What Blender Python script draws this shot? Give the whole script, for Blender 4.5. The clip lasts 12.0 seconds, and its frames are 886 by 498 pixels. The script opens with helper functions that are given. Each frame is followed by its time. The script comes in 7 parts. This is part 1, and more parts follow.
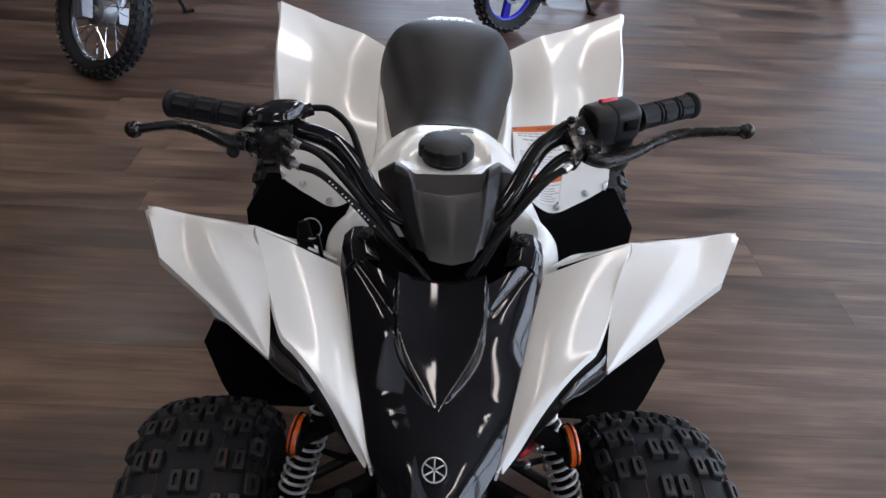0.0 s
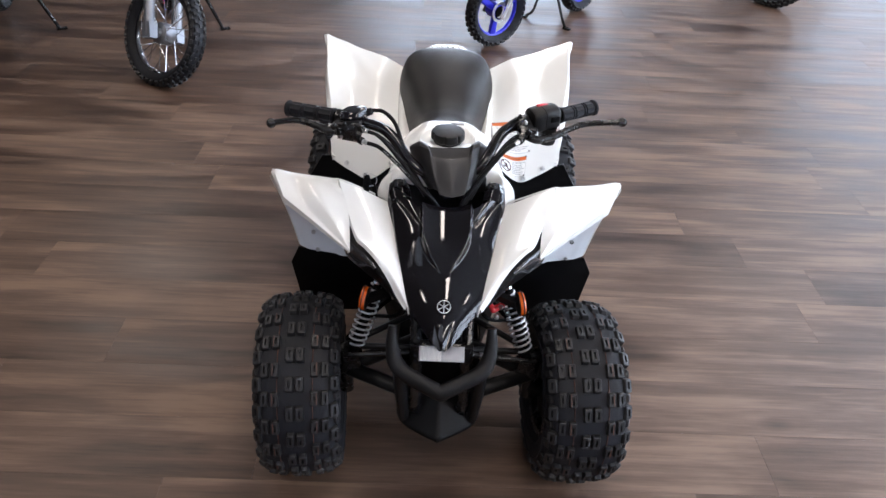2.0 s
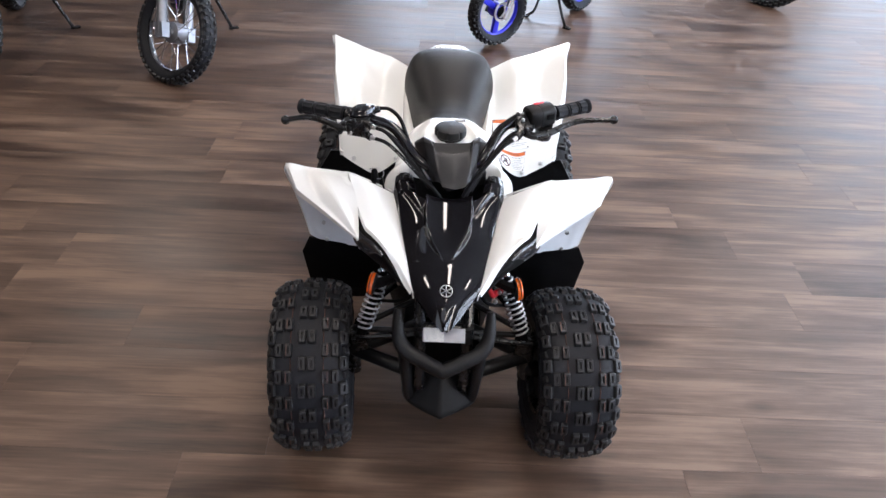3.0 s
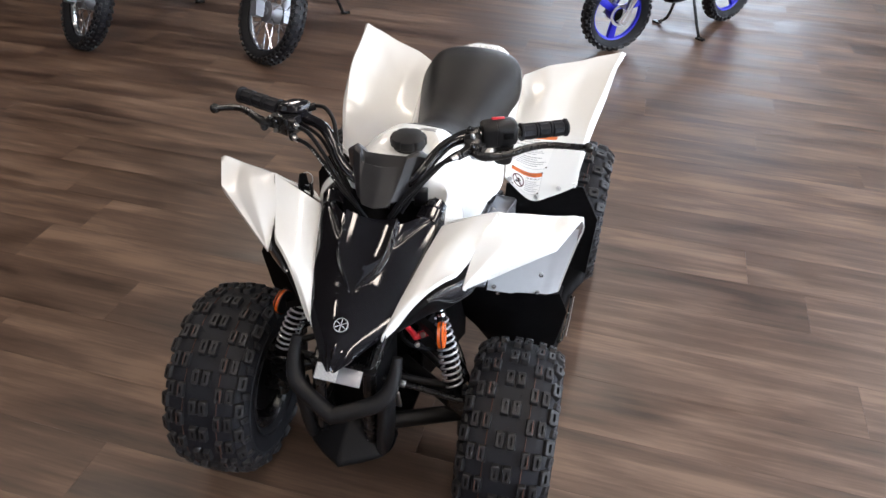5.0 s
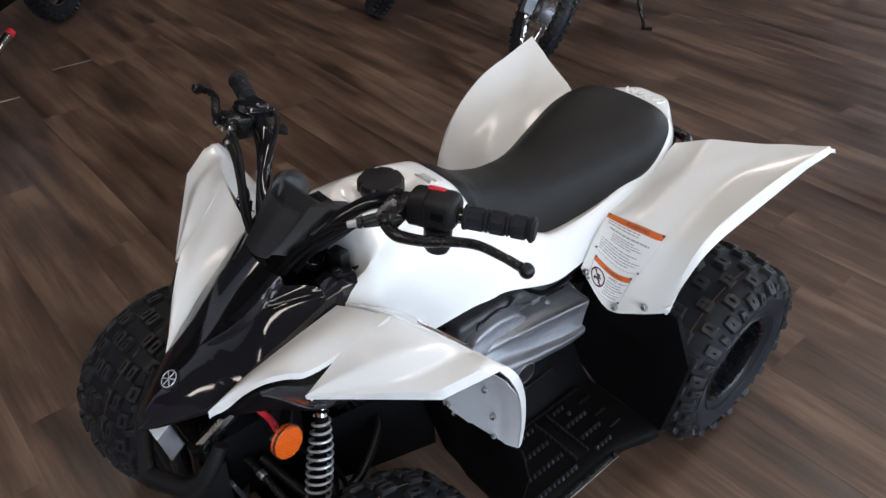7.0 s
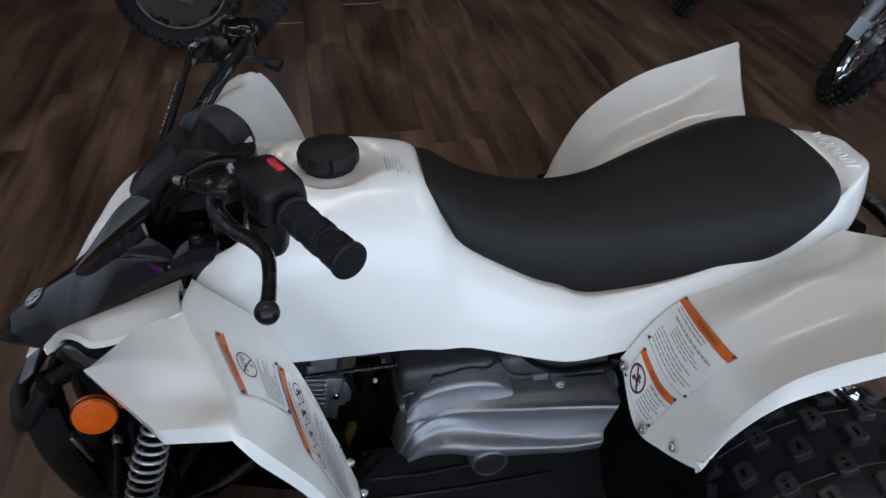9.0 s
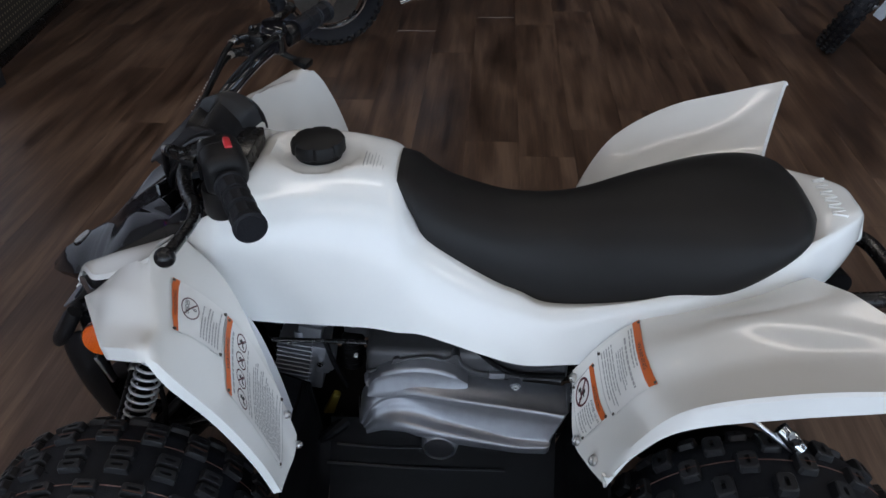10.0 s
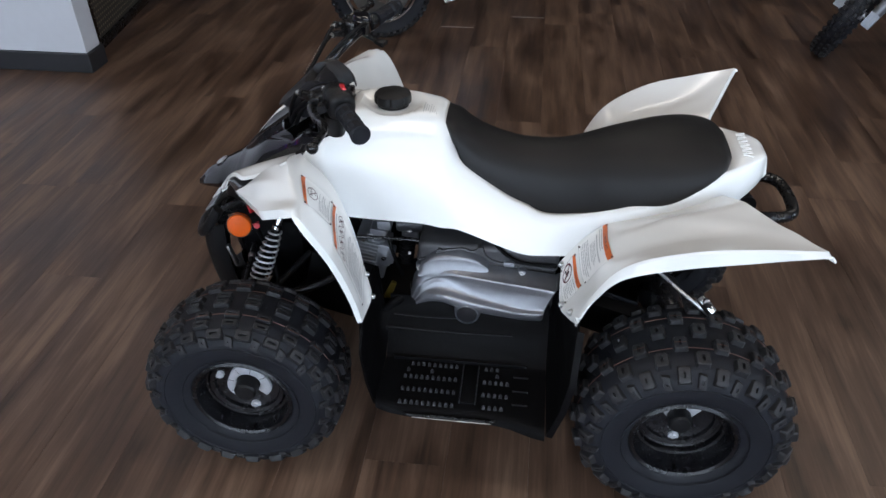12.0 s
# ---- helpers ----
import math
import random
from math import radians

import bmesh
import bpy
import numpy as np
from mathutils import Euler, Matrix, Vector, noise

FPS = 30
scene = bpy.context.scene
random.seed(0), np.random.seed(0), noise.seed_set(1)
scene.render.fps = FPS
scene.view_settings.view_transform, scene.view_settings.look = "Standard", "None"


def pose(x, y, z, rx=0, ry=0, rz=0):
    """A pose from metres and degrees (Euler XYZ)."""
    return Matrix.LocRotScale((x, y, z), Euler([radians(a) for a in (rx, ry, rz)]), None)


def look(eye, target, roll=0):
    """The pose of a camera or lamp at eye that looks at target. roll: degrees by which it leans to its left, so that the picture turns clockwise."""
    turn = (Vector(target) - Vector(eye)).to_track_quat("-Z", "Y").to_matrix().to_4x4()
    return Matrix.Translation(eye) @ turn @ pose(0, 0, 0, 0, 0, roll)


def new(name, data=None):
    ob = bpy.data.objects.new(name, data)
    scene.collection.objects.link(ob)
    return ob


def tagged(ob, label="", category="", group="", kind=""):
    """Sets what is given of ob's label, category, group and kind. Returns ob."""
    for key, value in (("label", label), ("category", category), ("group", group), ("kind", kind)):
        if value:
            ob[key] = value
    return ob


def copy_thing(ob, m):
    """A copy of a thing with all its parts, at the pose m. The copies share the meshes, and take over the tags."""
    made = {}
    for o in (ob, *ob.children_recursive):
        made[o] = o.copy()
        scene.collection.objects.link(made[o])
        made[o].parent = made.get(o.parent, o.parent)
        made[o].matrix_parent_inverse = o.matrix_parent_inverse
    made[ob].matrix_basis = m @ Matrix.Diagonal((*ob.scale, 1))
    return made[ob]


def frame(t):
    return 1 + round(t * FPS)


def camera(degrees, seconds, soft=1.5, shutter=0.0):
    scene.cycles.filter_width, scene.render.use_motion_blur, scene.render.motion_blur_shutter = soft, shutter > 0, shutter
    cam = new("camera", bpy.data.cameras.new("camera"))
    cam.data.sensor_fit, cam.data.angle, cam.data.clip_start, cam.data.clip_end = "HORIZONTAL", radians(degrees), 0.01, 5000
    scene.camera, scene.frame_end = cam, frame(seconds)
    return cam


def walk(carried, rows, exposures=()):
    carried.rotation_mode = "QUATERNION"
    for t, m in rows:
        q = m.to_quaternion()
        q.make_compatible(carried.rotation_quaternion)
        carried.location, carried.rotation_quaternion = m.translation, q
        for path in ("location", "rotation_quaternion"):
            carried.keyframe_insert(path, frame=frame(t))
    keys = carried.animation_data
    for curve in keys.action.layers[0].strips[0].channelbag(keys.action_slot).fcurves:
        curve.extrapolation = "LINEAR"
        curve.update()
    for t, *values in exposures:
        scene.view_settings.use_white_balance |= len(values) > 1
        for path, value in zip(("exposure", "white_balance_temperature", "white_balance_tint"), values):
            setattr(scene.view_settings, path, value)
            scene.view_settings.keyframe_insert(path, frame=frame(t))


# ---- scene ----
cam = camera(62.1, 12.0)
PATH = [
    (0, (-0.007, -0.556, 1.156), (0.021, 1.061, -0.021), 3.2),
    (0.5, (-0.019, -0.675, 1.232), (0.005, 0.946, 0.061), 3.0),
    (1, (-0.048, -0.835, 1.299), (-0.017, 0.789, 0.131), 2.9),
    (1.5, (-0.044, -1.009, 1.377), (-0.009, 0.613, 0.207), 2.9),
    (2, (-0.030, -1.137, 1.431), (0.012, 0.481, 0.257), 3.1),
    (2.5, (-0.029, -1.210, 1.474), (0.007, 0.404, 0.293), 2.9),
    (3, (-0.031, -1.232, 1.478), (0.004, 0.382, 0.297), 3.1),
    (3.2, (-0.021, -1.241, 1.487), (0.012, 0.370, 0.302), 3.0),
    (4.8, (0.354, -1.010, 1.444), (0.042, 0.550, 0.232), 2.3),
    (5, (0.413, -0.943, 1.405), (0.002, 0.603, 0.205), 1.6),
    (5.5, (0.565, -0.792, 1.388), (-0.110, 0.656, 0.186), 1.4),
    (6, (0.649, -0.615, 1.349), (-0.243, 0.712, 0.148), 1.4),
    (6.5, (0.724, -0.447, 1.338), (-0.354, 0.725, 0.128), 0.7),
    (7, (0.788, -0.267, 1.298), (-0.404, 0.792, 0.091), 0.4),
    (7.5, (0.775, -0.125, 1.257), (-0.519, 0.802, 0.047), 0.3),
    (7.7, (0.759, -0.081, 1.225), (-0.574, 0.824, 0.042), -0.0),
    (9.3, (0.798, 0.393, 1.136), (-0.792, 0.494, -0.073), -0.5),
    (9.5, (0.814, 0.452, 1.136), (-0.791, 0.446, -0.057), -0.9),
    (10, (0.872, 0.535, 1.165), (-0.735, 0.406, -0.019), -1.1),
    (10.5, (0.957, 0.553, 1.157), (-0.643, 0.359, -0.028), -0.9),
    (11, (1.077, 0.554, 1.191), (-0.523, 0.352, 0.008), -0.5),
    (11.5, (1.199, 0.548, 1.256), (-0.402, 0.347, 0.074), -0.4),
    (12, (1.328, 0.567, 1.311), (-0.271, 0.362, 0.128), -0.4),
]
EXPOSURES = [(0, -0.66, 6020, 17), (0.8, -0.52, 6020, 17), (1.6, -0.1, 6060, 17), (3.2, 0.28, 6140, 17), (5, 0.06, 6400, 16), (6, -0.18, 6200, 15), (7, -0.71, 6150, 15), (7.7, -0.90, 6100, 15), (9.3, -1.47, 5950, 14), (10.3, -1.47, 5950, 14), (11, -1.30, 6000, 14), (12, -0.88, 6050, 14)]
walk(cam, [(t, look(eye, target, roll)) for t, eye, target, roll in PATH], EXPOSURES)

# ---- world, daylight and lamps ----
world = bpy.data.worlds.new("world")
scene.world = world
world.use_nodes = True
_n = world.node_tree.nodes
_sky = _n.new("ShaderNodeTexSky")
_sky.sky_type, _sky.sun_disc = "NISHITA", False
_sky.sun_elevation, _sky.sun_rotation = radians(35), radians(100)
world.node_tree.links.new(_sky.outputs[0], _n["Background"].inputs[0])
_n["Background"].inputs[1].default_value = 0.12


def area_lamp(name, place, target, size_x, size_y, power, colour, roll=0):
    data = bpy.data.lights.new(name, "AREA")
    data.shape, data.size, data.size_y, data.energy, data.color = "RECTANGLE", size_x, size_y, power, colour
    ob = new(name, data)
    ob.matrix_world = look(place, target, roll)
    return ob


DAY = (0.76, 0.89, 1.0)
WARM = (1.0, 0.89, 0.74)
# sky light in the two glazed shop fronts
area_lamp("window_daylight", (5.06, 2.35, 1.70), (0, 2.35, 1.70), 12.6, 2.5, 585, DAY)
area_lamp("window_daylight", (0.70, 9.06, 1.60), (0.70, 0, 1.60), 3.4, 2.6, 190, DAY)
# panel lights under the ceiling
STRIPS = [(x, y) for x in (-2.5, 0.36, 3.1) for y in (-2.9, 0.4, 3.9)]
for sx, sy in STRIPS:
    area_lamp("strip_light_glow", (sx, sy, 3.262), (sx, sy, 0), 0.26, 2.28, 34, WARM)

# ---- materials ----
def material(name, colour, rough=0.5, metal=0.0, coat=0.0, spread=0.0, scale=60.0, bump=0.0, bump_scale=200.0, rough_spread=0.0, specular=0.5):
    """Principled material: colour wobbles by spread at a coarse and a fine scale; bump gives relief in metres of strength."""
    mat = bpy.data.materials.new(name)
    mat.use_nodes = True
    nt = mat.node_tree
    b = nt.nodes["Principled BSDF"]
    b.inputs["Base Color"].default_value = (*colour, 1)
    b.inputs["Roughness"].default_value = rough
    b.inputs["Metallic"].default_value = metal
    b.inputs["Coat Weight"].default_value = coat
    b.inputs["Coat Roughness"].default_value = 0.04
    b.inputs["Specular IOR Level"].default_value = specular
    co = nt.nodes.new("ShaderNodeTexCoord").outputs["Object"]

    def tex(sc, detail):
        t = nt.nodes.new("ShaderNodeTexNoise")
        t.inputs["Scale"].default_value, t.inputs["Detail"].default_value = sc, detail
        nt.links.new(co, t.inputs["Vector"])
        return t.outputs["Fac"]

    if spread or rough_spread:
        coarse, fine = tex(scale * 0.1, 3), tex(scale, 5)
        add = nt.nodes.new("ShaderNodeMath")
        add.operation = "ADD"
        nt.links.new(coarse, add.inputs[0])
        nt.links.new(fine, add.inputs[1])
        if spread:
            ramp = nt.nodes.new("ShaderNodeMapRange")
            ramp.inputs["From Min"].default_value, ramp.inputs["From Max"].default_value = 0.6, 1.4
            ramp.inputs["To Min"].default_value, ramp.inputs["To Max"].default_value = 1 - spread, 1 + spread
            nt.links.new(add.outputs[0], ramp.inputs["Value"])
            mix = nt.nodes.new("ShaderNodeVectorMath")
            mix.operation = "SCALE"
            mix.inputs[0].default_value = colour
            nt.links.new(ramp.outputs[0], mix.inputs["Scale"])
            nt.links.new(mix.outputs[0], b.inputs["Base Color"])
        if rough_spread:
            ramp = nt.nodes.new("ShaderNodeMapRange")
            ramp.inputs["From Min"].default_value, ramp.inputs["From Max"].default_value = 0.6, 1.4
            ramp.inputs["To Min"].default_value, ramp.inputs["To Max"].default_value = rough - rough_spread, rough + rough_spread
            nt.links.new(add.outputs[0], ramp.inputs["Value"])
            nt.links.new(ramp.outputs[0], b.inputs["Roughness"])
    if bump:
        bn = nt.nodes.new("ShaderNodeBump")
        bn.inputs["Distance"].default_value = bump
        bn.inputs["Strength"].default_value = 1.0
        nt.links.new(tex(bump_scale, 4), bn.inputs["Height"])
        nt.links.new(bn.outputs[0], b.inputs["Normal"])
    return mat


def glow(name, colour, strength):
    mat = bpy.data.materials.new(name)
    mat.use_nodes = True
    b = mat.node_tree.nodes["Principled BSDF"]
    b.inputs["Base Color"].default_value = (*colour, 1)
    b.inputs["Emission Color"].default_value = (*colour, 1)
    b.inputs["Emission Strength"].default_value = strength
    return mat


def plank_material():
    mat = bpy.data.materials.new("wood plank")
    mat.use_nodes = True
    nt = mat.node_tree
    N, L = nt.nodes.new, nt.links.new
    b = nt.nodes["Principled BSDF"]
    info = N("ShaderNodeObjectInfo")
    geo = N("ShaderNodeNewGeometry")
    co = N("ShaderNodeTexCoord")
    shift = N("ShaderNodeVectorMath")
    shift.operation = "MULTIPLY_ADD"
    rnd = N("ShaderNodeMath")
    rnd.operation = "ADD"
    L(info.outputs["Random"], rnd.inputs[0])
    L(geo.outputs["Random Per Island"], rnd.inputs[1])
    com = N("ShaderNodeCombineXYZ")
    for k in range(3):
        L(rnd.outputs[0], com.inputs[k])
    L(com.outputs[0], shift.inputs[0])
    shift.inputs[1].default_value = (37.0, 91.0, 53.0)
    L(co.outputs["Object"], shift.inputs[2])
    grain_map = N("ShaderNodeMapping")
    grain_map.inputs["Scale"].default_value = (1.0, 13.0, 13.0)
    L(shift.outputs[0], grain_map.inputs["Vector"])
    grain = N("ShaderNodeTexNoise")
    grain.inputs["Scale"].default_value, grain.inputs["Detail"].default_value, grain.inputs["Distortion"].default_value = 2.2, 8, 0.35
    L(grain_map.outputs[0], grain.inputs["Vector"])
    broad_map = N("ShaderNodeMapping")
    broad_map.inputs["Scale"].default_value = (1.0, 3.6, 3.6)
    L(shift.outputs[0], broad_map.inputs["Vector"])
    broad = N("ShaderNodeTexNoise")
    broad.inputs["Scale"].default_value, broad.inputs["Detail"].default_value, broad.inputs["Distortion"].default_value = 2.0, 4, 0.35
    L(broad_map.outputs[0], broad.inputs["Vector"])
    mix = N("ShaderNodeMath")
    mix.operation = "MULTIPLY_ADD"
    mix.inputs[1].default_value = 0.55
    L(grain.outputs["Fac"], mix.inputs[0])
    sc = N("ShaderNodeMath")
    sc.operation = "MULTIPLY"
    sc.inputs[1].default_value = 0.84
    L(broad.outputs["Fac"], sc.inputs[0])
    L(sc.outputs[0], mix.inputs[2])
    tone = N("ShaderNodeMath")
    tone.operation = "MULTIPLY_ADD"
    tone.inputs[1].default_value, tone.inputs[2].default_value = 0.060, -0.192
    frac = N("ShaderNodeMath")
    frac.operation = "FRACT"
    L(rnd.outputs[0], frac.inputs[0])
    L(frac.outputs[0], tone.inputs[0])
    fine_map = N("ShaderNodeMapping")
    fine_map.inputs["Scale"].default_value = (6.0, 130.0, 130.0)
    L(shift.outputs[0], fine_map.inputs["Vector"])
    fine = N("ShaderNodeTexNoise")
    fine.inputs["Scale"].default_value, fine.inputs["Detail"].default_value, fine.inputs["Roughness"].default_value = 1.0, 8, 0.68
    L(fine_map.outputs[0], fine.inputs["Vector"])
    grit = N("ShaderNodeMath")
    grit.operation = "MULTIPLY_ADD"
    grit.inputs[1].default_value, grit.inputs[2].default_value = 0.36, -0.18
    L(fine.outputs["Fac"], grit.inputs[0])
    rough_sum = N("ShaderNodeMath")
    rough_sum.operation = "ADD"
    L(mix.outputs[0], rough_sum.inputs[0])
    L(grit.outputs[0], rough_sum.inputs[1])
    total = N("ShaderNodeMath")
    total.operation = "ADD"
    L(rough_sum.outputs[0], total.inputs[0])
    L(tone.outputs[0], total.inputs[1])
    # small dark knots, few and drawn out along the grain
    knot_map = N("ShaderNodeMapping")
    knot_map.inputs["Scale"].default_value = (2.4, 4.6, 4.6)
    L(shift.outputs[0], knot_map.inputs["Vector"])
    knots = N("ShaderNodeTexVoronoi")
    knots.inputs["Scale"].default_value = 1.0
    L(knot_map.outputs[0], knots.inputs["Vector"])
    blot = N("ShaderNodeMapRange")
    blot.inputs["From Min"].default_value, blot.inputs["From Max"].default_value = 0.03, 0.13
    blot.inputs["To Min"].default_value, blot.inputs["To Max"].default_value = -0.12, 0.0
    L(knots.outputs["Distance"], blot.inputs["Value"])
    knotted = N("ShaderNodeMath")
    knotted.operation = "ADD"
    L(total.outputs[0], knotted.inputs[0])
    L(blot.outputs[0], knotted.inputs[1])
    total = knotted
    ramp = N("ShaderNodeValToRGB")
    e = ramp.color_ramp.elements
    e[0].position, e[0].color = 0.33, (0.032, 0.0180, 0.0114, 1)
    e[1].position, e[1].color = 0.74, (0.165, 0.104, 0.0680, 1)
    m = ramp.color_ramp.elements.new(0.54)
    m.color = (0.084, 0.0495, 0.0320, 1)
    L(total.outputs[0], ramp.inputs[0])
    L(ramp.outputs[0], b.inputs["Base Color"])
    rr = N("ShaderNodeMapRange")
    rr.inputs["From Min"].default_value, rr.inputs["From Max"].default_value = 0.30, 0.70
    rr.inputs["To Min"].default_value, rr.inputs["To Max"].default_value = 0.30, 0.52
    L(broad.outputs["Fac"], rr.inputs["Value"])
    L(rr.outputs[0], b.inputs["Roughness"])
    b.inputs["Specular IOR Level"].default_value = 0.48
    bump = N("ShaderNodeBump")
    bump.inputs["Distance"].default_value, bump.inputs["Strength"].default_value = 0.00035, 1.0
    L(fine.outputs["Fac"], bump.inputs["Height"])
    L(bump.outputs[0], b.inputs["Normal"])
    return mat


M_PLANK = plank_material()
M_WHITE = material("pearl white plastic", (0.79, 0.797, 0.775), 0.21, coat=0.5, spread=0.015, scale=25, bump=0.00004, bump_scale=500)
M_WHITE.node_tree.nodes["Principled BSDF"].inputs["Coat Roughness"].default_value = 0.05
M_PIANO = material("gloss black plastic", (0.006, 0.0055, 0.007), 0.07, coat=0.4, rough_spread=0.03, bump=0.00002, bump_scale=300)
M_BLACK = material("matt black plastic", (0.005, 0.005, 0.0055), 0.42, specular=0.28, spread=0.2, scale=120, bump=0.00025, bump_scale=900)
M_SATIN = material("satin black plastic", (0.004, 0.004, 0.0045), 0.40, specular=0.16, spread=0.15, scale=90, bump=0.00012, bump_scale=900, rough_spread=0.05)
M_VISOR = material("grained black cover plastic", (0.011, 0.011, 0.0125), 0.36, specular=0.42, spread=0.12, scale=90, bump=0.00012, bump_scale=900, rough_spread=0.04)
# lighter than the tray: the glints on teeth and ribs are in the colour
M_TOOTH = material("black plastic teeth with glint tone", (0.016, 0.016, 0.018), 0.38, specular=0.40, spread=0.3, scale=150)
M_DARK = material("black textured plastic", (0.0030, 0.0030, 0.0034), 0.50, specular=0.065, spread=0.2, scale=80, bump=0.0003, bump_scale=700)
M_PAINT = material("black painted steel", (0.006, 0.006, 0.0066), 0.26, specular=0.45, coat=0.08, rough_spread=0.08, scale=80)
M_SEAT = material("black seat vinyl", (0.006, 0.0057, 0.006), 0.44, specular=0.34, spread=0.15, scale=60, bump=0.0004, bump_scale=1100)
M_RIM = material("gloss black wheel paint", (0.005, 0.005, 0.006), 0.26, specular=0.5, rough_spread=0.06, scale=90)
M_RUBBER = material("tyre rubber", (0.0074, 0.0082, 0.0112), 0.58, specular=0.26, spread=0.35, scale=40, bump=0.0005, bump_scale=500, rough_spread=0.1)
M_KNOB = material("worn tread rubber", (0.0118, 0.0119, 0.0134), 0.48, specular=0.42, spread=0.3, scale=50, bump=0.0005, bump_scale=500)
M_ALU = material("cast aluminium", (0.31, 0.32, 0.345), 0.37, metal=0.85, spread=0.12, scale=70, bump=0.0003, bump_scale=700)
M_HUB = material("bright cast hub metal", (0.56, 0.57, 0.60), 0.30, metal=0.55, spread=0.1, scale=70)
M_CHROME = material("chrome", (0.78, 0.79, 0.80), 0.12, metal=1.0, rough_spread=0.06)
M_STEEL = material("zinc steel", (0.60, 0.60, 0.60), 0.3, metal=1.0, rough_spread=0.1)
M_SPRING = material("silver spring coat", (0.55, 0.55, 0.57), 0.3, metal=0.6)
M_SILVER = material("bright silver paint", (0.80, 0.80, 0.80), 0.35, metal=0.3)
M_AMBER = material("amber reflector", (0.56, 0.085, 0.002), 0.12, coat=1.0, bump=0.0006, bump_scale=350)
M_RED = material("red plastic", (0.55, 0.02, 0.03), 0.35, coat=0.3)
M_ORANGE = material("orange label print", (0.62, 0.13, 0.02), 0.4)
M_LABEL = material("white label film", (0.78, 0.78, 0.76), 0.3, spread=0.02)
M_INK = material("black print", (0.03, 0.03, 0.03), 0.5)
M_PRINT = material("grey print", (0.36, 0.36, 0.36), 0.5)
M_BLUE = material("blue anodised rim", (0.02, 0.02, 0.45), 0.3, metal=0.3, coat=0.3)
# the fender's white plastic, lightened and blued in colour for the light it catches
M_LIT_UNDERSIDE = material("lightened white fender underside", (0.80, 0.84, 0.88), 0.4, spread=0.03)
M_WALL = material("white wall paint", (0.50, 0.51, 0.54), 0.6, spread=0.03, scale=20, bump=0.0004, bump_scale=250)
M_FAR_WALL = material("grey showroom wall paint", (0.24, 0.235, 0.23), 0.65, spread=0.06, scale=15, bump=0.0004, bump_scale=250)
M_BASE = material("dark vinyl baseboard", (0.02, 0.021, 0.024), 0.45, spread=0.1)
M_CEIL = material("dark painted ceiling", (0.17, 0.166, 0.16), 0.9, spread=0.05, scale=60, bump=0.001, bump_scale=200)
M_YELLOW = material("yellow plastic", (0.20, 0.150, 0.020), 0.45)
M_EXHAUST = material("dark exhaust metal", (0.10, 0.09, 0.08), 0.45, metal=0.8, spread=0.2)

# ---- building tools ----
def part(name, bm, mat, parent=None, label="", smooth=True, bevel=0.0, segments=2, angle=35):
    """Link a bmesh as one mesh object under a thing or a part."""
    bmesh.ops.recalc_face_normals(bm, faces=bm.faces[:])
    me = bpy.data.meshes.new(name)
    if bevel:
        sharp = [e for e in bm.edges if len(e.link_faces) == 2 and e.calc_face_angle(0) > radians(angle)]
        bmesh.ops.bevel(bm, geom=sharp, offset=bevel, segments=segments, affect="EDGES", profile=0.5, clamp_overlap=True)
    bm.to_mesh(me)
    bm.free()
    for p in me.polygons:
        p.use_smooth = smooth
    if smooth:
        me.set_sharp_from_angle(angle=radians(angle))
    for m in (mat if isinstance(mat, (list, tuple)) else [mat]):
        me.materials.append(m)
    ob = new(name, me)
    if parent:
        ob.parent = parent
    if label:
        tagged(ob, label)
    return ob


def thing(name, label, category, place=None, group="", kind=""):
    ob = new(name)
    ob.empty_display_size = 0.1
    if place is not None:
        ob.matrix_world = place
    return tagged(ob, label, category, group, kind)


def V(*a):
    return Vector(a)


def spline(pts, n, closed=False):
    """n points along a Catmull-Rom curve through pts."""
    pts = [Vector(p) for p in pts]
    k = len(pts)
    out = []
    spans = k if closed else k - 1
    total = n if closed else n - 1
    for i in range(n):
        u = i * spans / total
        s = min(int(u), spans - 1)
        f = u - s
        if closed:
            a, b, c, d = (pts[(s + j) % k] for j in (-1, 0, 1, 2))
        else:
            b, c = pts[s], pts[s + 1]
            a = pts[s - 1] if s > 0 else b * 2 - c
            d = pts[s + 2] if s + 2 < k else c * 2 - b
        out.append(0.5 * ((2 * b) + (c - a) * f + (2 * a - 5 * b + 4 * c - d) * f * f + (3 * b - a - 3 * c + d) * f ** 3))
    return out


def even_spline(pts, n):
    """Like spline(), but timed by the distances between the points, so that uneven ones give no ripples."""
    pts = [Vector(p) for p in pts]
    pts = [pts[0] * 2 - pts[1]] + pts + [pts[-1] * 2 - pts[-2]]
    t = [0.0]
    for a, b in zip(pts, pts[1:]):
        t.append(t[-1] + max((b - a).length, 1e-6) ** 0.5)
    out = []
    for i in range(n):
        x = t[1] + (t[-2] - t[1]) * i / (n - 1)
        k = 1
        while k < len(pts) - 3 and x > t[k + 1]:
            k += 1
        p, s = pts[k - 1:k + 3], t[k - 1:k + 3]
        a = [p[j] * ((s[j + 1] - x) / (s[j + 1] - s[j])) + p[j + 1] * ((x - s[j]) / (s[j + 1] - s[j])) for j in range(3)]
        b = [a[j] * ((s[j + 2] - x) / (s[j + 2] - s[j])) + a[j + 1] * ((x - s[j]) / (s[j + 2] - s[j])) for j in range(2)]
        out.append(b[0] * ((s[2] - x) / (s[2] - s[1])) + b[1] * ((x - s[1]) / (s[2] - s[1])))
    return out


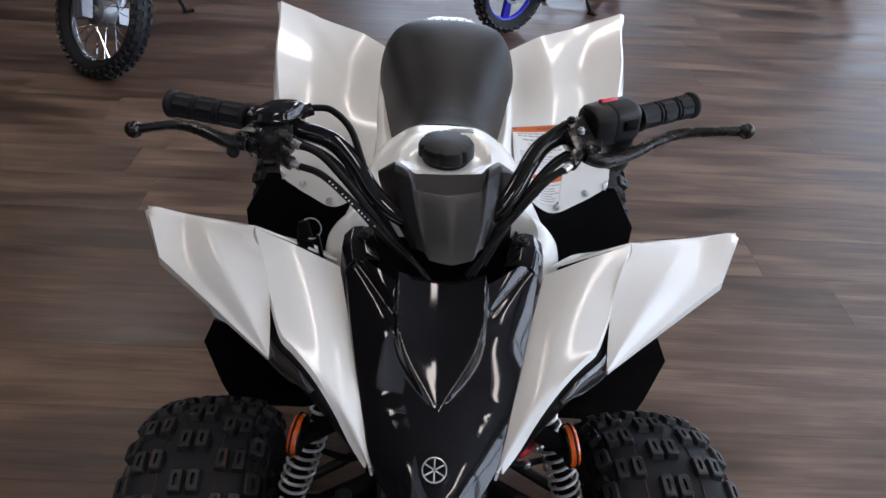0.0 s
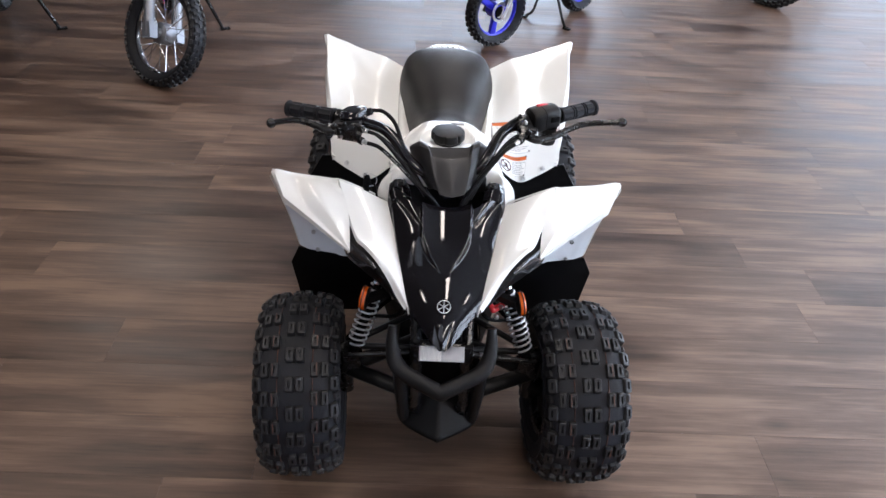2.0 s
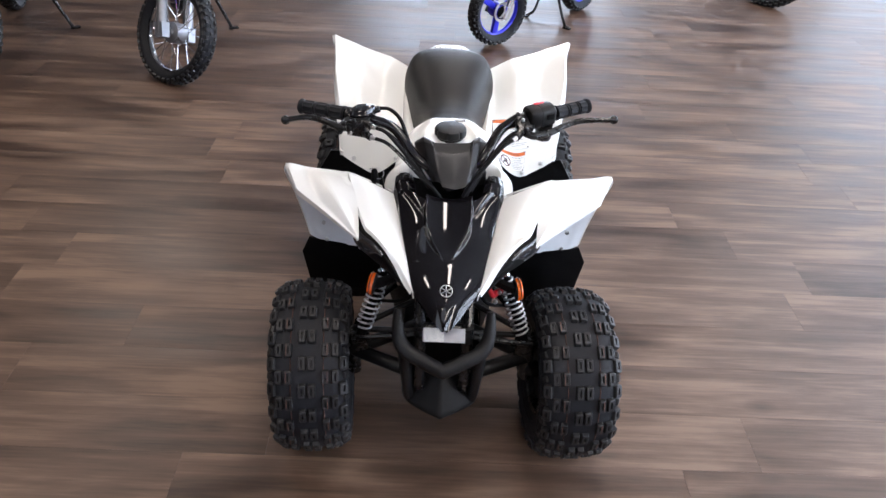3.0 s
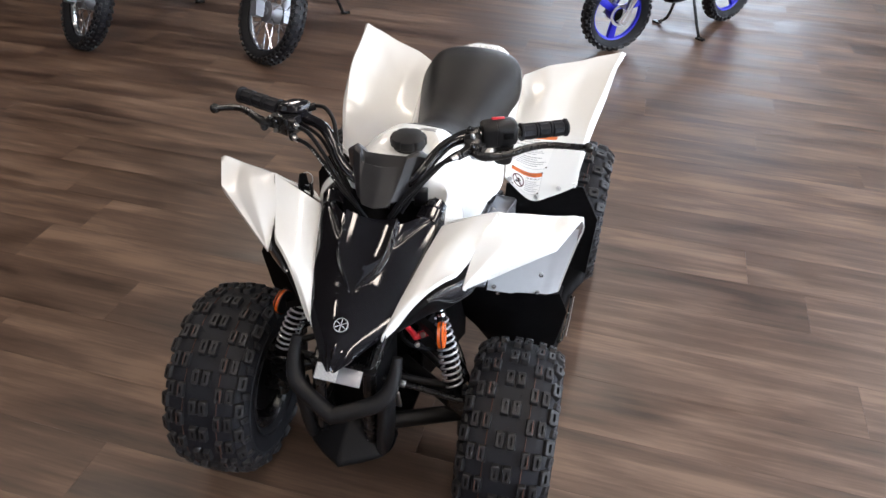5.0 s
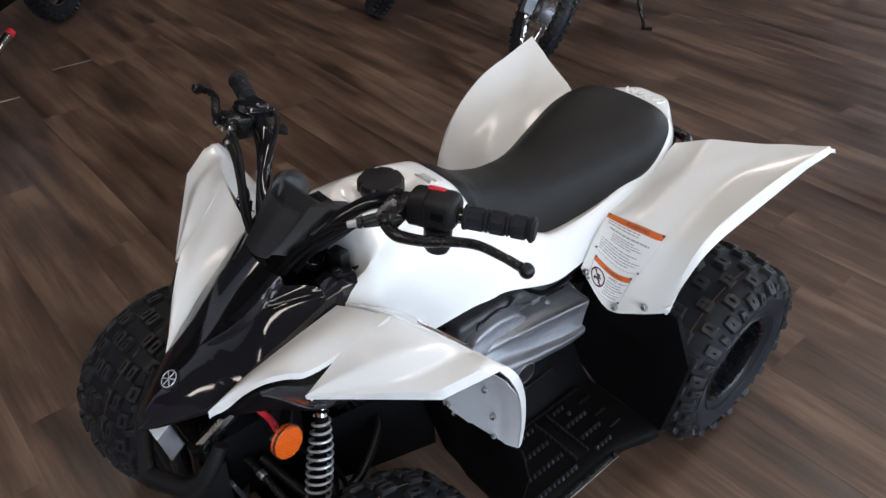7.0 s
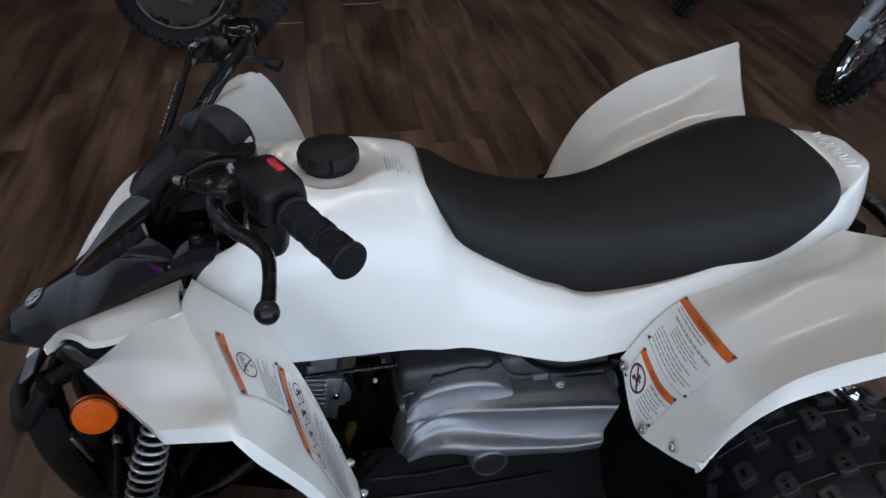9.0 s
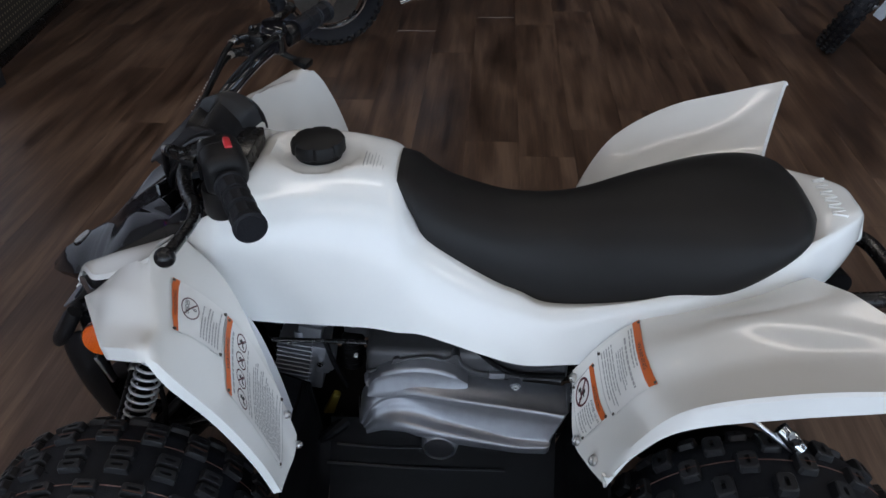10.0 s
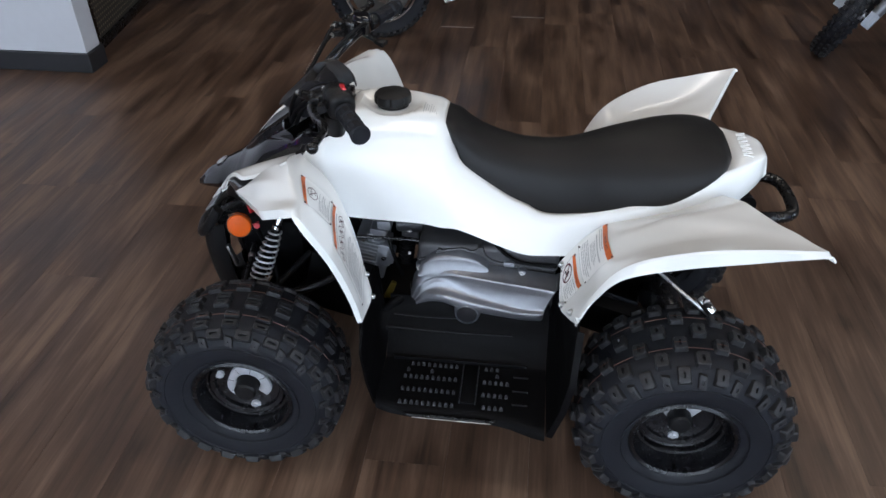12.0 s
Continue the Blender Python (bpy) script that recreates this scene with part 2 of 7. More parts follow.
def grid(bm, rows, closed=False, cap=False, mat=0):
    """Faces between rows of points; closed joins each row's ends; cap fills the first and last rows."""
    vs = [[bm.verts.new(p) for p in row] for row in rows]
    n = len(vs[0])
    for a, b in zip(vs, vs[1:]):
        for j in range(n if closed else n - 1):
            k = (j + 1) % n
            f = bm.faces.new((a[j], a[k], b[k], b[j]))
            f.material_index = mat
    if cap:
        for row in (vs[0], vs[-1]):
            f = bm.faces.new(row)
            f.material_index = mat
    return vs


def skin(rows, nu, nv):
    """Smooth a coarse net of control points to nu x nv points."""
    cols = [spline(r, nv) for r in rows]
    out = [[None] * nv for _ in range(nu)]
    for j in range(nv):
        line = spline([c[j] for c in cols], nu)
        for i in range(nu):
            out[i][j] = line[i]
    return out


def solidify(bm, thick):
    """Give an open sheet thickness, inwards against its normals."""
    bmesh.ops.recalc_face_normals(bm, faces=bm.faces[:])
    bm.normal_update()
    faces = bm.faces[:]
    rim = [(e.verts[0], e.verts[1], e.link_faces[0]) for e in bm.edges if e.is_boundary]
    twin = {v: bm.verts.new(v.co - v.normal * thick) for v in bm.verts[:]}
    for f in faces:
        n = bm.faces.new([twin[v] for v in reversed(f.verts)])
        n.material_index = f.material_index
    for a, b, f in rim:
        bm.faces.new((a, b, twin[b], twin[a])).material_index = f.material_index


def mirror(bm):
    for v in bm.verts:
        v.co.x = -v.co.x
    bmesh.ops.reverse_faces(bm, faces=bm.faces[:])
    return bm


def box(bm, centre, size, rot=None, mat=0):
    r = bmesh.ops.create_cube(bm, size=1)
    m = Matrix.Translation(centre) @ (rot.to_4x4() if rot else Matrix.Identity(4)) @ Matrix.Diagonal((*size, 1))
    bmesh.ops.transform(bm, matrix=m, verts=r["verts"])
    for v in r["verts"]:
        for f in v.link_faces:
            f.material_index = mat
    return r["verts"]


def tube(bm, pts, radius, sides=10, n=None, cap=True, mat=0):
    """A round bar along a curve; radius is a number or a list along the points."""
    line = spline(pts, n) if n else [Vector(p) for p in pts]
    rows = []
    up = None
    for i, p in enumerate(line):
        d = (line[min(i + 1, len(line) - 1)] - line[max(i - 1, 0)]).normalized()
        if up is None:
            up = d.orthogonal().normalized()
        up = (up - d * up.dot(d)).normalized()
        side = d.cross(up)
        if isinstance(radius, (list, tuple)):
            w = i * (len(radius) - 1) / max(len(line) - 1, 1)
            k = min(int(w), len(radius) - 2)
            r = radius[k] + (radius[k + 1] - radius[k]) * (w - k)
        else:
            r = radius
        rows.append([p + (up * math.cos(a) + side * math.sin(a)) * r for a in (2 * math.pi * j / sides for j in range(sides))])
    grid(bm, rows, closed=True, cap=cap, mat=mat)


def disc(bm, a, b, r1, r2=None, sides=20, mat=0):
    tube(bm, [a, b], [r1, r1 if r2 is None else r2], sides, mat=mat)


def lathe(bm, profile, axis_x=0.0, sides=48, closed=False, mat=0):
    """Spin (offset along x, radius) points round the x axis."""
    rows = []
    for s in range(sides):
        a = 2 * math.pi * s / sides
        rows.append([(axis_x + o, r * math.cos(a), r * math.sin(a)) for o, r in profile])
    rows.append(rows[0])
    vs = grid(bm, rows, closed=closed, mat=mat)
    bmesh.ops.remove_doubles(bm, verts=bm.verts[:], dist=1e-5)
    return vs


def sheet(bm, outline, thick, matrix, mat=0):
    """A flat plate of the given 2D outline, thick along the matrix's z."""
    lo = [bm.verts.new(matrix @ Vector((x, y, 0))) for x, y in outline]
    hi = [bm.verts.new(matrix @ Vector((x, y, thick))) for x, y in outline]
    n = len(lo)
    faces = [bm.faces.new(lo[::-1]), bm.faces.new(hi)]
    for i in range(n):
        faces.append(bm.faces.new((lo[i], lo[(i + 1) % n], hi[(i + 1) % n], hi[i])))
    for f in faces:
        f.material_index = mat
    return lo + hi


def B():
    return bmesh.new()

# ---- room ----
def slab(name, lo, hi, mat, label, category, bevel=0.0):
    bm = B()
    box(bm, (V(*lo) + V(*hi)) / 2, V(*hi) - V(*lo))
    return tagged(part(name, bm, mat, smooth=False, bevel=bevel), label, category, kind="structure")


X0, X1, Y0, Y1, H = -12.0, 5.0, -6.0, 9.0, 3.4
floor = slab("floor", (X0, Y0, -0.12), (X1, Y1, -0.008), M_BASE, "brown wood plank showroom floor", "floor")
slab("ceiling", (X0, Y0, H), (X1, Y1, H + 0.1), M_CEIL, "dark painted showroom ceiling", "ceiling")
slab("wall_west", (X0 - 0.15, Y0, 0), (X0, Y1, H), M_FAR_WALL, "grey painted showroom wall", "wall")
slab("wall_south", (X0, Y0 - 0.15, 0), (X1, Y0, H), M_FAR_WALL, "grey painted showroom wall", "wall")
slab("wall_north", (X0, Y1, 0), (-1.05, Y1 + 0.15, H), M_FAR_WALL, "grey painted showroom wall", "wall")
slab("wall_north_sill", (-1.05, Y1, 0), (X1, Y1 + 0.15, 0.28), M_WALL, "low wall below the shop window", "wall")
slab("wall_north_head", (-1.05, Y1, 2.92), (X1, Y1 + 0.15, H), M_WALL, "wall above the shop window", "wall")
slab("wall_north_east", (2.45, Y1, 0.28), (X1, Y1 + 0.15, 2.92), M_FAR_WALL, "grey painted showroom wall", "wall")
slab("wall_east_sill", (X1, Y0, 0), (X1 + 0.15, Y1, 0.42), M_WALL, "low wall below the shop window", "wall")
slab("wall_east_head", (X1, Y0, 2.96), (X1 + 0.15, Y1, H), M_WALL, "wall above the shop window", "wall")
slab("wall_east_south", (X1, Y0, 0.42), (X1 + 0.15, -4.0, 2.96), M_WALL, "white painted showroom wall", "wall")
slab("wall_east_north", (X1, 8.7, 0.42), (X1 + 0.15, Y1, 2.96), M_WALL, "white painted showroom wall", "wall")

M_FRAME = material("dark bronze window frame", (0.03, 0.028, 0.026), 0.4, metal=0.5)
M_GLASS = bpy.data.materials.new("window glass")
M_GLASS.use_nodes = True
_g = M_GLASS.node_tree.nodes["Principled BSDF"]
_g.inputs["Transmission Weight"].default_value, _g.inputs["Roughness"].default_value, _g.inputs["IOR"].default_value = 1.0, 0.0, 1.02


def shop_window(name, length, low, high, panes, m):
    """A glazed front along local x, with posts and a middle rail; m puts it in place."""
    win = thing(name, "dark framed shop window with clear glass", "window", m, kind="structure")
    step = length / panes
    for k in range(panes + 1):
        bm = B()
        box(bm, (k * step, 0, (low + high) / 2), (0.06, 0.08, high - low))
        part("window_post", bm, M_FRAME, win, bevel=0.004)
    for z in (low + 0.03, low + (high - low) * 0.74, high - 0.03):
        bm = B()
        box(bm, (length / 2, 0.002, z), (length, 0.07, 0.055))
        part("window_rail", bm, M_FRAME, win, bevel=0.004)
    for k in range(panes):
        bm = B()
        box(bm, ((k + 0.5) * step, 0.006, (low + high) / 2), (step - 0.06, 0.006, high - low - 0.06))
        pane = part("pane", bm, M_GLASS, win, smooth=False)
        pane.visible_shadow = False
    return win


shop_window("window_1", 12.7, 0.42, 2.96, 8, pose(X1 - 0.01, -4.0, 0, 0, 0, 90))
shop_window("window_2", 3.46, 0.28, 2.92, 2, pose(-1.03, Y1 - 0.01, 0))

for sx, sy in STRIPS:
    lamp = thing("panel_light", "white ceiling panel light with a warm glow", "ceiling light", pose(sx, sy, 0), "ceiling panel lights")
    bm = B()
    box(bm, (0, 0, 3.325), (0.36, 2.40, 0.10))
    part("housing", bm, M_WALL, lamp, bevel=0.006)
    for e in (-1, 1):
        bm = B()
        box(bm, (0.160 * e, 0, 3.268), (0.040, 2.40, 0.016))
        part("side_rim", bm, M_WALL, lamp, bevel=0.003)
        bm = B()
        box(bm, (0, 1.175 * e, 3.268), (0.28, 0.040, 0.016))
        part("end_rim", bm, M_WALL, lamp, bevel=0.003)
        bm = B()
        box(bm, (0, 0.9 * e, 3.388), (0.03, 0.03, 0.030))
        part("hanger", bm, M_STEEL, lamp)

# red and blue neon line under the ceiling of the south wall
neon = thing("neon_line", "thin red and blue neon line on the wall", "neon light", pose(0, Y0 + 0.04, 0))
for z, c, n in ((3.02, (1.0, 0.02, 0.05), "red_tube"), (2.96, (0.05, 0.05, 1.0), "blue_tube")):
    bm = B()
    tube(bm, [(-5.5, 0, z), (0.2, 0, z)], 0.014, 8)
    part(n, bm, glow("neon " + n, c, 6.0), neon)

# partition with a dark baseboard and a perforated steel gate
slab("wall_partition", (-1.712, -5.99, 0.089), (-1.598, -1.395, H), M_WALL, "white painted partition wall end", "wall")
slab("baseboard", (-1.724, -5.98, 0.0), (-1.586, -1.383, 0.087), M_BASE, "dark vinyl baseboard of the partition", "baseboard", bevel=0.004)
gate = thing("perforated_gate", "dark perforated steel panel beside the partition wall", "metal panel", pose(-1.728, -1.43, 0, 0, 0, 188))
bm = B()
for x in (0.02, 1.00):
    box(bm, (x, 0, 0.92), (0.04, 0.04, 1.80))
for z in (0.06, 1.80):
    box(bm, (0.51, 0, z), (0.94, 0.04, 0.04))
part("gate_frame", bm, M_PAINT, gate, bevel=0.004)
bm = B()
box(bm, (0.51, 0, 0.93), (0.94, 0.004, 1.70))
panel = part("mesh_panel", bm, material("grey perforated steel", (0.035, 0.031, 0.027), 0.5, metal=0.3, spread=0.15), gate, smooth=False)
# pale hexagons on the uncut panel, painted as light coming through its perforation
M_HOLE_LIGHT = material("pale paint for light through holes", (0.24, 0.20, 0.14), 0.6)
bm = B()
for r in range(42):
    for c in range(38):
        x, z = 0.055 + c * 0.0245 + 0.012 * (r % 2), 0.10 + r * 0.0235
        vs = [bm.verts.new((x + 0.0055 * math.cos(a), -0.0035, z + 0.0055 * math.sin(a))) for a in (math.pi / 3 * k for k in range(6))]
        bm.faces.new(vs)
        vs = [bm.verts.new((x + 0.0055 * math.cos(a), 0.0035, z + 0.0055 * math.sin(a))) for a in (math.pi / 3 * k for k in range(6))]
        bm.faces.new(vs)
tagged(part("hole_light", bm, M_HOLE_LIGHT, panel, smooth=False), kind="stuff")

# ---- the quad bike: bodywork ----
quad = thing("quad_bike", "small white and gloss black sport quad bike on the plank floor", "quad bike", pose(0.005, 0, 0))


def along(table, y):
    """The value of a table of (place, value) at y, by smooth cubic pieces."""
    n = len(table)
    k = max(0, min(n - 2, next((i for i in range(n - 1) if y <= table[i + 1][0]), n - 2)))

    def slope(i):
        a, b = max(0, i - 1), min(n - 1, i + 1)
        return (table[b][1] - table[a][1]) / (table[b][0] - table[a][0])
    (x0, z0), (x1, z1) = table[k], table[k + 1]
    h = x1 - x0
    f = max(0.0, min(1.0, (y - x0) / h))
    g = 1 - f
    return z0 * g * g * (1 + 2 * f) + z1 * f * f * (1 + 2 * g) + h * f * g * (slope(k) * g - slope(k + 1) * f)


def ease(x):
    x = max(0.0, min(1.0, x))
    return x * x * (3 - 2 * x)


def poly(pts, n):
    """n points along straight stretches through pts."""
    pts = [Vector(p) for p in pts]
    out = []
    for k in range(n):
        u = k * (len(pts) - 1) / (n - 1)
        i = min(int(u), len(pts) - 2)
        out.append(pts[i].lerp(pts[i + 1], u - i))
    return out


def both(name, build, mat, parent, label="", **kw):
    """The same part on the left and, mirrored, on the right."""
    return [part(name, build(B()), mat, parent, label, **kw), part(name, mirror(build(B())), mat, parent, label, **kw)]


def at_uv(net, u, v):
    """A place on a dense net of points, u along the rows and v across, both 0 to 1."""
    a, b = u * (len(net) - 1), v * (len(net[0]) - 1)
    i, j = min(int(a), len(net) - 2), min(int(b), len(net[0]) - 2)
    f, g = a - i, b - j
    return (net[i][j] * (1 - f) + net[i + 1][j] * f) * (1 - g) + (net[i][j + 1] * (1 - f) + net[i + 1][j + 1] * f) * g


def screw(parent, place, normal, r=0.0055, mat=None, name="screw"):
    bm = B()
    n = Vector(normal).normalized()
    p = Vector(place)
    disc(bm, p - n * 0.003, p + n * 0.002, r * 1.25, r * 1.2, 12)
    disc(bm, p + n * 0.002, p + n * 0.0045, r * 0.85, r * 0.6, 6)
    return part(name, bm, mat or M_STEEL, parent)


# tank cover and side panels
TANK = [
    (0.124, [(0, 0.585), (0.06, 0.590), (0.104, 0.622), (0.114, 0.608), (0.126, 0.570), (0.132, 0.53)]),
    (0.180, [(0, 0.610), (0.05, 0.615), (0.114, 0.654), (0.139, 0.632), (0.147, 0.580), (0.145, 0.515)]),
    (0.222, [(0, 0.682), (0.045, 0.682), (0.096, 0.664), (0.126, 0.634), (0.142, 0.572), (0.144, 0.503)]),
    (0.300, [(0, 0.692), (0.049, 0.690), (0.089, 0.668), (0.114, 0.633), (0.134, 0.562), (0.141, 0.497)]),
    (0.370, [(0, 0.686), (0.048, 0.683), (0.085, 0.660), (0.109, 0.624), (0.132, 0.554), (0.141, 0.495)]),
    (0.412, [(0, 0.670), (0.046, 0.666), (0.080, 0.645), (0.105, 0.611), (0.130, 0.545), (0.141, 0.488)]),
    (0.450, [(0, 0.600), (0.040, 0.600), (0.079, 0.594), (0.102, 0.574), (0.128, 0.524), (0.142, 0.485)]),
    (0.530, [(0, 0.535), (0.050, 0.536), (0.090, 0.541), (0.108, 0.525), (0.128, 0.489), (0.143, 0.4535)]),
    (0.575, [(0, 0.512), (0.055, 0.513), (0.095, 0.523), (0.112, 0.511), (0.130, 0.475), (0.1435, 0.4390)]),
]
TAIL = [
    (0.617, [(0, 0.495), (0.060, 0.496), (0.101, 0.509), (0.117, 0.500), (0.132, 0.468), (0.143, 0.4385)]),
    (0.700, [(0, 0.500), (0.060, 0.502), (0.114, 0.527), (0.124, 0.515), (0.131, 0.478), (0.132, 0.440)]),
    (0.780, [(0, 0.520), (0.060, 0.520), (0.120, 0.555), (0.130, 0.546), (0.132, 0.505), (0.124, 0.470)]),
    (0.860, [(0, 0.550), (0.060, 0.550), (0.118, 0.588), (0.129, 0.580), (0.130, 0.544), (0.118, 0.510)]),
    (0.920, [(0, 0.592), (0.050, 0.593), (0.104, 0.620), (0.116, 0.608), (0.120, 0.572), (0.112, 0.540)]),
    (0.965, [(0, 0.627), (0.048, 0.627), (0.076, 0.625), (0.090, 0.606), (0.098, 0.58), (0.094, 0.556)]),
    (1.005, [(0, 0.630), (0.036, 0.630), (0.047, 0.627), (0.056, 0.604), (0.059, 0.588), (0.056, 0.572)]),
    (1.022, [(0, 0.624), (0.018, 0.624), (0.027, 0.622), (0.033, 0.602), (0.035, 0.590), (0.032, 0.578)]),
    (1.027, [(0, 0.604), (0.018, 0.603), (0.026, 0.601), (0.031, 0.594), (0.033, 0.588), (0.030, 0.581)]),
]


def flank(pts, n):
    """The part of a section from its rim outwards and down."""
    line = even_spline(pts, 300)
    k = min(range(300), key=lambda i: (line[i] - pts[2]).length)
    rest = line[k:]
    return [rest[round(i * (len(rest) - 1) / (n - 1))] for i in range(n)]


def body_net(sections, nu, nv):
    # each section keeps its share of points on the top, the rim and the flank
    rows = []
    for y, pts in sections:
        pts = [V(x, y, z) for x, z in pts]
        rows.append(even_spline(pts[:3], 12)[:-1] + flank(pts, nv - 11))
    half = [list(r) for r in zip(*[spline(c, nu) for c in zip(*rows)])]
    return [[V(-p.x, p.y, p.z) for p in row[:0:-1]] + row for row in half]


full_body = body_net(TANK + TAIL, 100, 43)
bm = B()
grid(bm, full_body)
for v in bm.verts:
    d = math.hypot(v.co.x, v.co.y - 0.300)
    if v.co.z > 0.6 and v.co.y < 0.40:
        v.co.z -= 0.012 * max(0.0, min(1.0, (0.062 - d) / 0.012))
solidify(bm, 0.0035)
body_cover = part("body_cover", bm, M_WHITE, quad, "pearl white tank and side cover", angle=38)

bm = B()
for i in range(12):
    x = -0.044 + i * 0.008
    box(bm, (x, 0.984, 0.6315 - 0.6 * x * x), (0.0022, 0.018, 0.0050), Matrix.Rotation(0.02, 3, "X") @ Matrix.Rotation(0.28 * (-1) ** i, 3, "Z"))
part("raised_lettering", bm, M_WHITE, body_cover, "raised white bars of lettering", smooth=False)
bm = B()
for i in range(7):
    box(bm, (0.020, 0.366 + i * 0.0042, 0.6868 - i * 0.0011), (0.036 - 0.006 * (i % 3), 0.0007, 0.0030))
part("tank_notice", bm, M_PRINT, body_cover, "small grey printed notice", smooth=False)

# fuel cap with notches round its edge
def scallop(a, r):
    return 1.0 if r < 0.03 else 1.012 - 0.085 * max(0.0, math.cos(7 * a)) ** 6


cap = B()
tube(cap, [(0, 0.300, 0.672), (0, 0.300, 0.690)], [0.031, 0.031], 40)
rows = []
for r, z in ((0.0335, 0.686), (0.0365, 0.689), (0.0365, 0.700), (0.034, 0.7045), (0.026, 0.7065), (0.001, 0.7075)):
    rows.append([(r * scallop(a, r) * math.cos(a), 0.300 + r * scallop(a, r) * math.sin(a), z) for a in (2 * math.pi * k / 112 for k in range(112))])
grid(cap, rows, closed=True)
part("fuel_cap", cap, M_BLACK, quad, "round matt black fuel cap")

# seat
SEAT_TOP = [(0.410, 0.676), (0.432, 0.666), (0.453, 0.653), (0.484, 0.635), (0.544, 0.616), (0.585, 0.612), (0.622, 0.612), (0.667, 0.618), (0.742, 0.640), (0.827, 0.657), (0.890, 0.660), (0.930, 0.651), (0.950, 0.638)]
SEAT_RIM = [(0.050, 0.660), (0.068, 0.632), (0.075, 0.584), (0.077, 0.560), (0.080, 0.529), (0.083, 0.510), (0.088, 0.499), (0.097, 0.505), (0.114, 0.528), (0.132, 0.561), (0.124, 0.596), (0.101, 0.618), (0.058, 0.629)]
rows = []
for (y, top), (w, rim) in zip(SEAT_TOP, SEAT_RIM):
    h = top - rim
    side = [(w * 0.985, y, rim - 0.006), (w * 1.0, y, rim + h * 0.12), (w * 0.955, y, rim + h * 0.39), (w * 0.83, y, rim + h * 0.67), (w * 0.59, y, rim + h * 0.885), (w * 0.29, y, rim + h * 0.975)]
    rows.append(side + [(0, y, top)] + [(-x, yy, z) for x, yy, z in side[::-1]])
net = skin(rows, 97, 41)
bm = B()
vs = grid(bm, net)
for k in (0, -1):
    bm.faces.new(vs[k])
part("seat", bm, M_SEAT, quad, "black vinyl seat", angle=60)

# gloss black hood with a raised arrow-shaped panel
HOOD_W = [(-0.142, 0.006), (-0.124, 0.024), (-0.105, 0.038), (-0.061, 0.067), (0.0, 0.085), (0.06, 0.100), (0.110, 0.110)]
HOOD_Z = [(-0.142, 0.474), (-0.110, 0.508), (-0.080, 0.530), (-0.030, 0.560), (0.022, 0.602), (0.086, 0.646), (0.124, 0.670)]
HOOD_DROP = [(-0.142, 0.001), (-0.124, 0.011), (-0.105, 0.020), (-0.061, 0.028), (-0.010, 0.024), (0.055, 0.028), (0.124, 0.030)]
ARROW = [(-0.030, 0.0), (0.022, 0.041), (0.086, 0.048), (0.124, 0.052)]


def hood_height(y, v):
    w, a = along(HOOD_W, y), abs(v)
    x, half = a * w, along(ARROW, y)
    rear = ease((y + 0.036) / 0.075)
    z = along(HOOD_Z, y) + 0.0045 * max(0.0, 1 - a / 0.45) * ease((-0.088 - y) / 0.03)
    # scooped middle panel with raised rims, a crisp step and sloping cheeks with a crease
    scoop = 0.011 * (min(x, half) / max(half, 0.004)) ** 2 * rear
    step = ease((x - half) / 0.0050) * ease((y + 0.036) / 0.03)
    near = half * rear * ease((y + 0.03) / 0.08)
    out = max(0.0, (x - near) / max(w - near, 0.004))
    crease = 0.050 + 0.052 * (y - 0.050) / 0.074
    z += scoop * (1 - step) - 0.003 * step - along(HOOD_DROP, y) * out ** (2.0 - 0.4 * rear)
    return z - 0.0032 * math.exp(-((x - crease) / 0.0050) ** 2) * ease((y - 0.045) / 0.02) * step


def hood_end(v):
    return 0.085 + 0.037 * ease((abs(v) - 0.44) / 0.50)


bm = B()
ny, nx = 110, 141
rows = []
for i in range(ny):
    line = []
    for v in (2 * j / (nx - 1) - 1 for j in range(nx)):
        y = -0.142 + (hood_end(v) + 0.142) * i / (ny - 1)
        line.append(V(along(HOOD_W, y) * v, y, hood_height(y, v)))
    rows.append(line)
rows = [[p + V(0, 0.006, -0.005) for p in rows[0]]] + rows + [[p + V(0, 0.0025, -0.0025) for p in rows[-1]], [p + V(0, 0.003, -0.02) for p in rows[-1]]]
lips = [min(1.0, 0.12 + i / 70) for i in range(len(rows))]
rows = [[r[0] + V(-0.002, 0.008 * (1 - q), -0.014 * q)] + r + [r[-1] + V(0.002, 0.008 * (1 - q), -0.014 * q)] for r, q in zip(rows, lips)]
grid(bm, rows)
hood = part("hood", bm, M_PIANO, quad, "gloss black front hood", angle=32)


def ear(bm):
    net = [[V(0.070, 0.122, 0.622), V(0.072, 0.122, 0.642), V(0.088, 0.122, 0.644), V(0.103, 0.120, 0.641), V(0.1105, 0.116, 0.634), V(0.1135, 0.112, 0.608)],
           [V(0.074, 0.140, 0.622), V(0.076, 0.140, 0.653), V(0.092, 0.140, 0.658), V(0.108, 0.140, 0.655), V(0.1185, 0.140, 0.645), V(0.1215, 0.140, 0.612)],
           [V(0.082, 0.168, 0.624), V(0.084, 0.168, 0.654), V(0.096, 0.170, 0.657), V(0.108, 0.170, 0.655), V(0.1185, 0.166, 0.646), V(0.1215, 0.164, 0.616)],
           [V(0.084, 0.172, 0.620), V(0.086, 0.174, 0.640), V(0.096, 0.176, 0.644), V(0.108, 0.175, 0.642), V(0.1175, 0.171, 0.634), V(0.1205, 0.168, 0.610)]]
    grid(bm, net)
    solidify(bm, 0.003)
    return bm


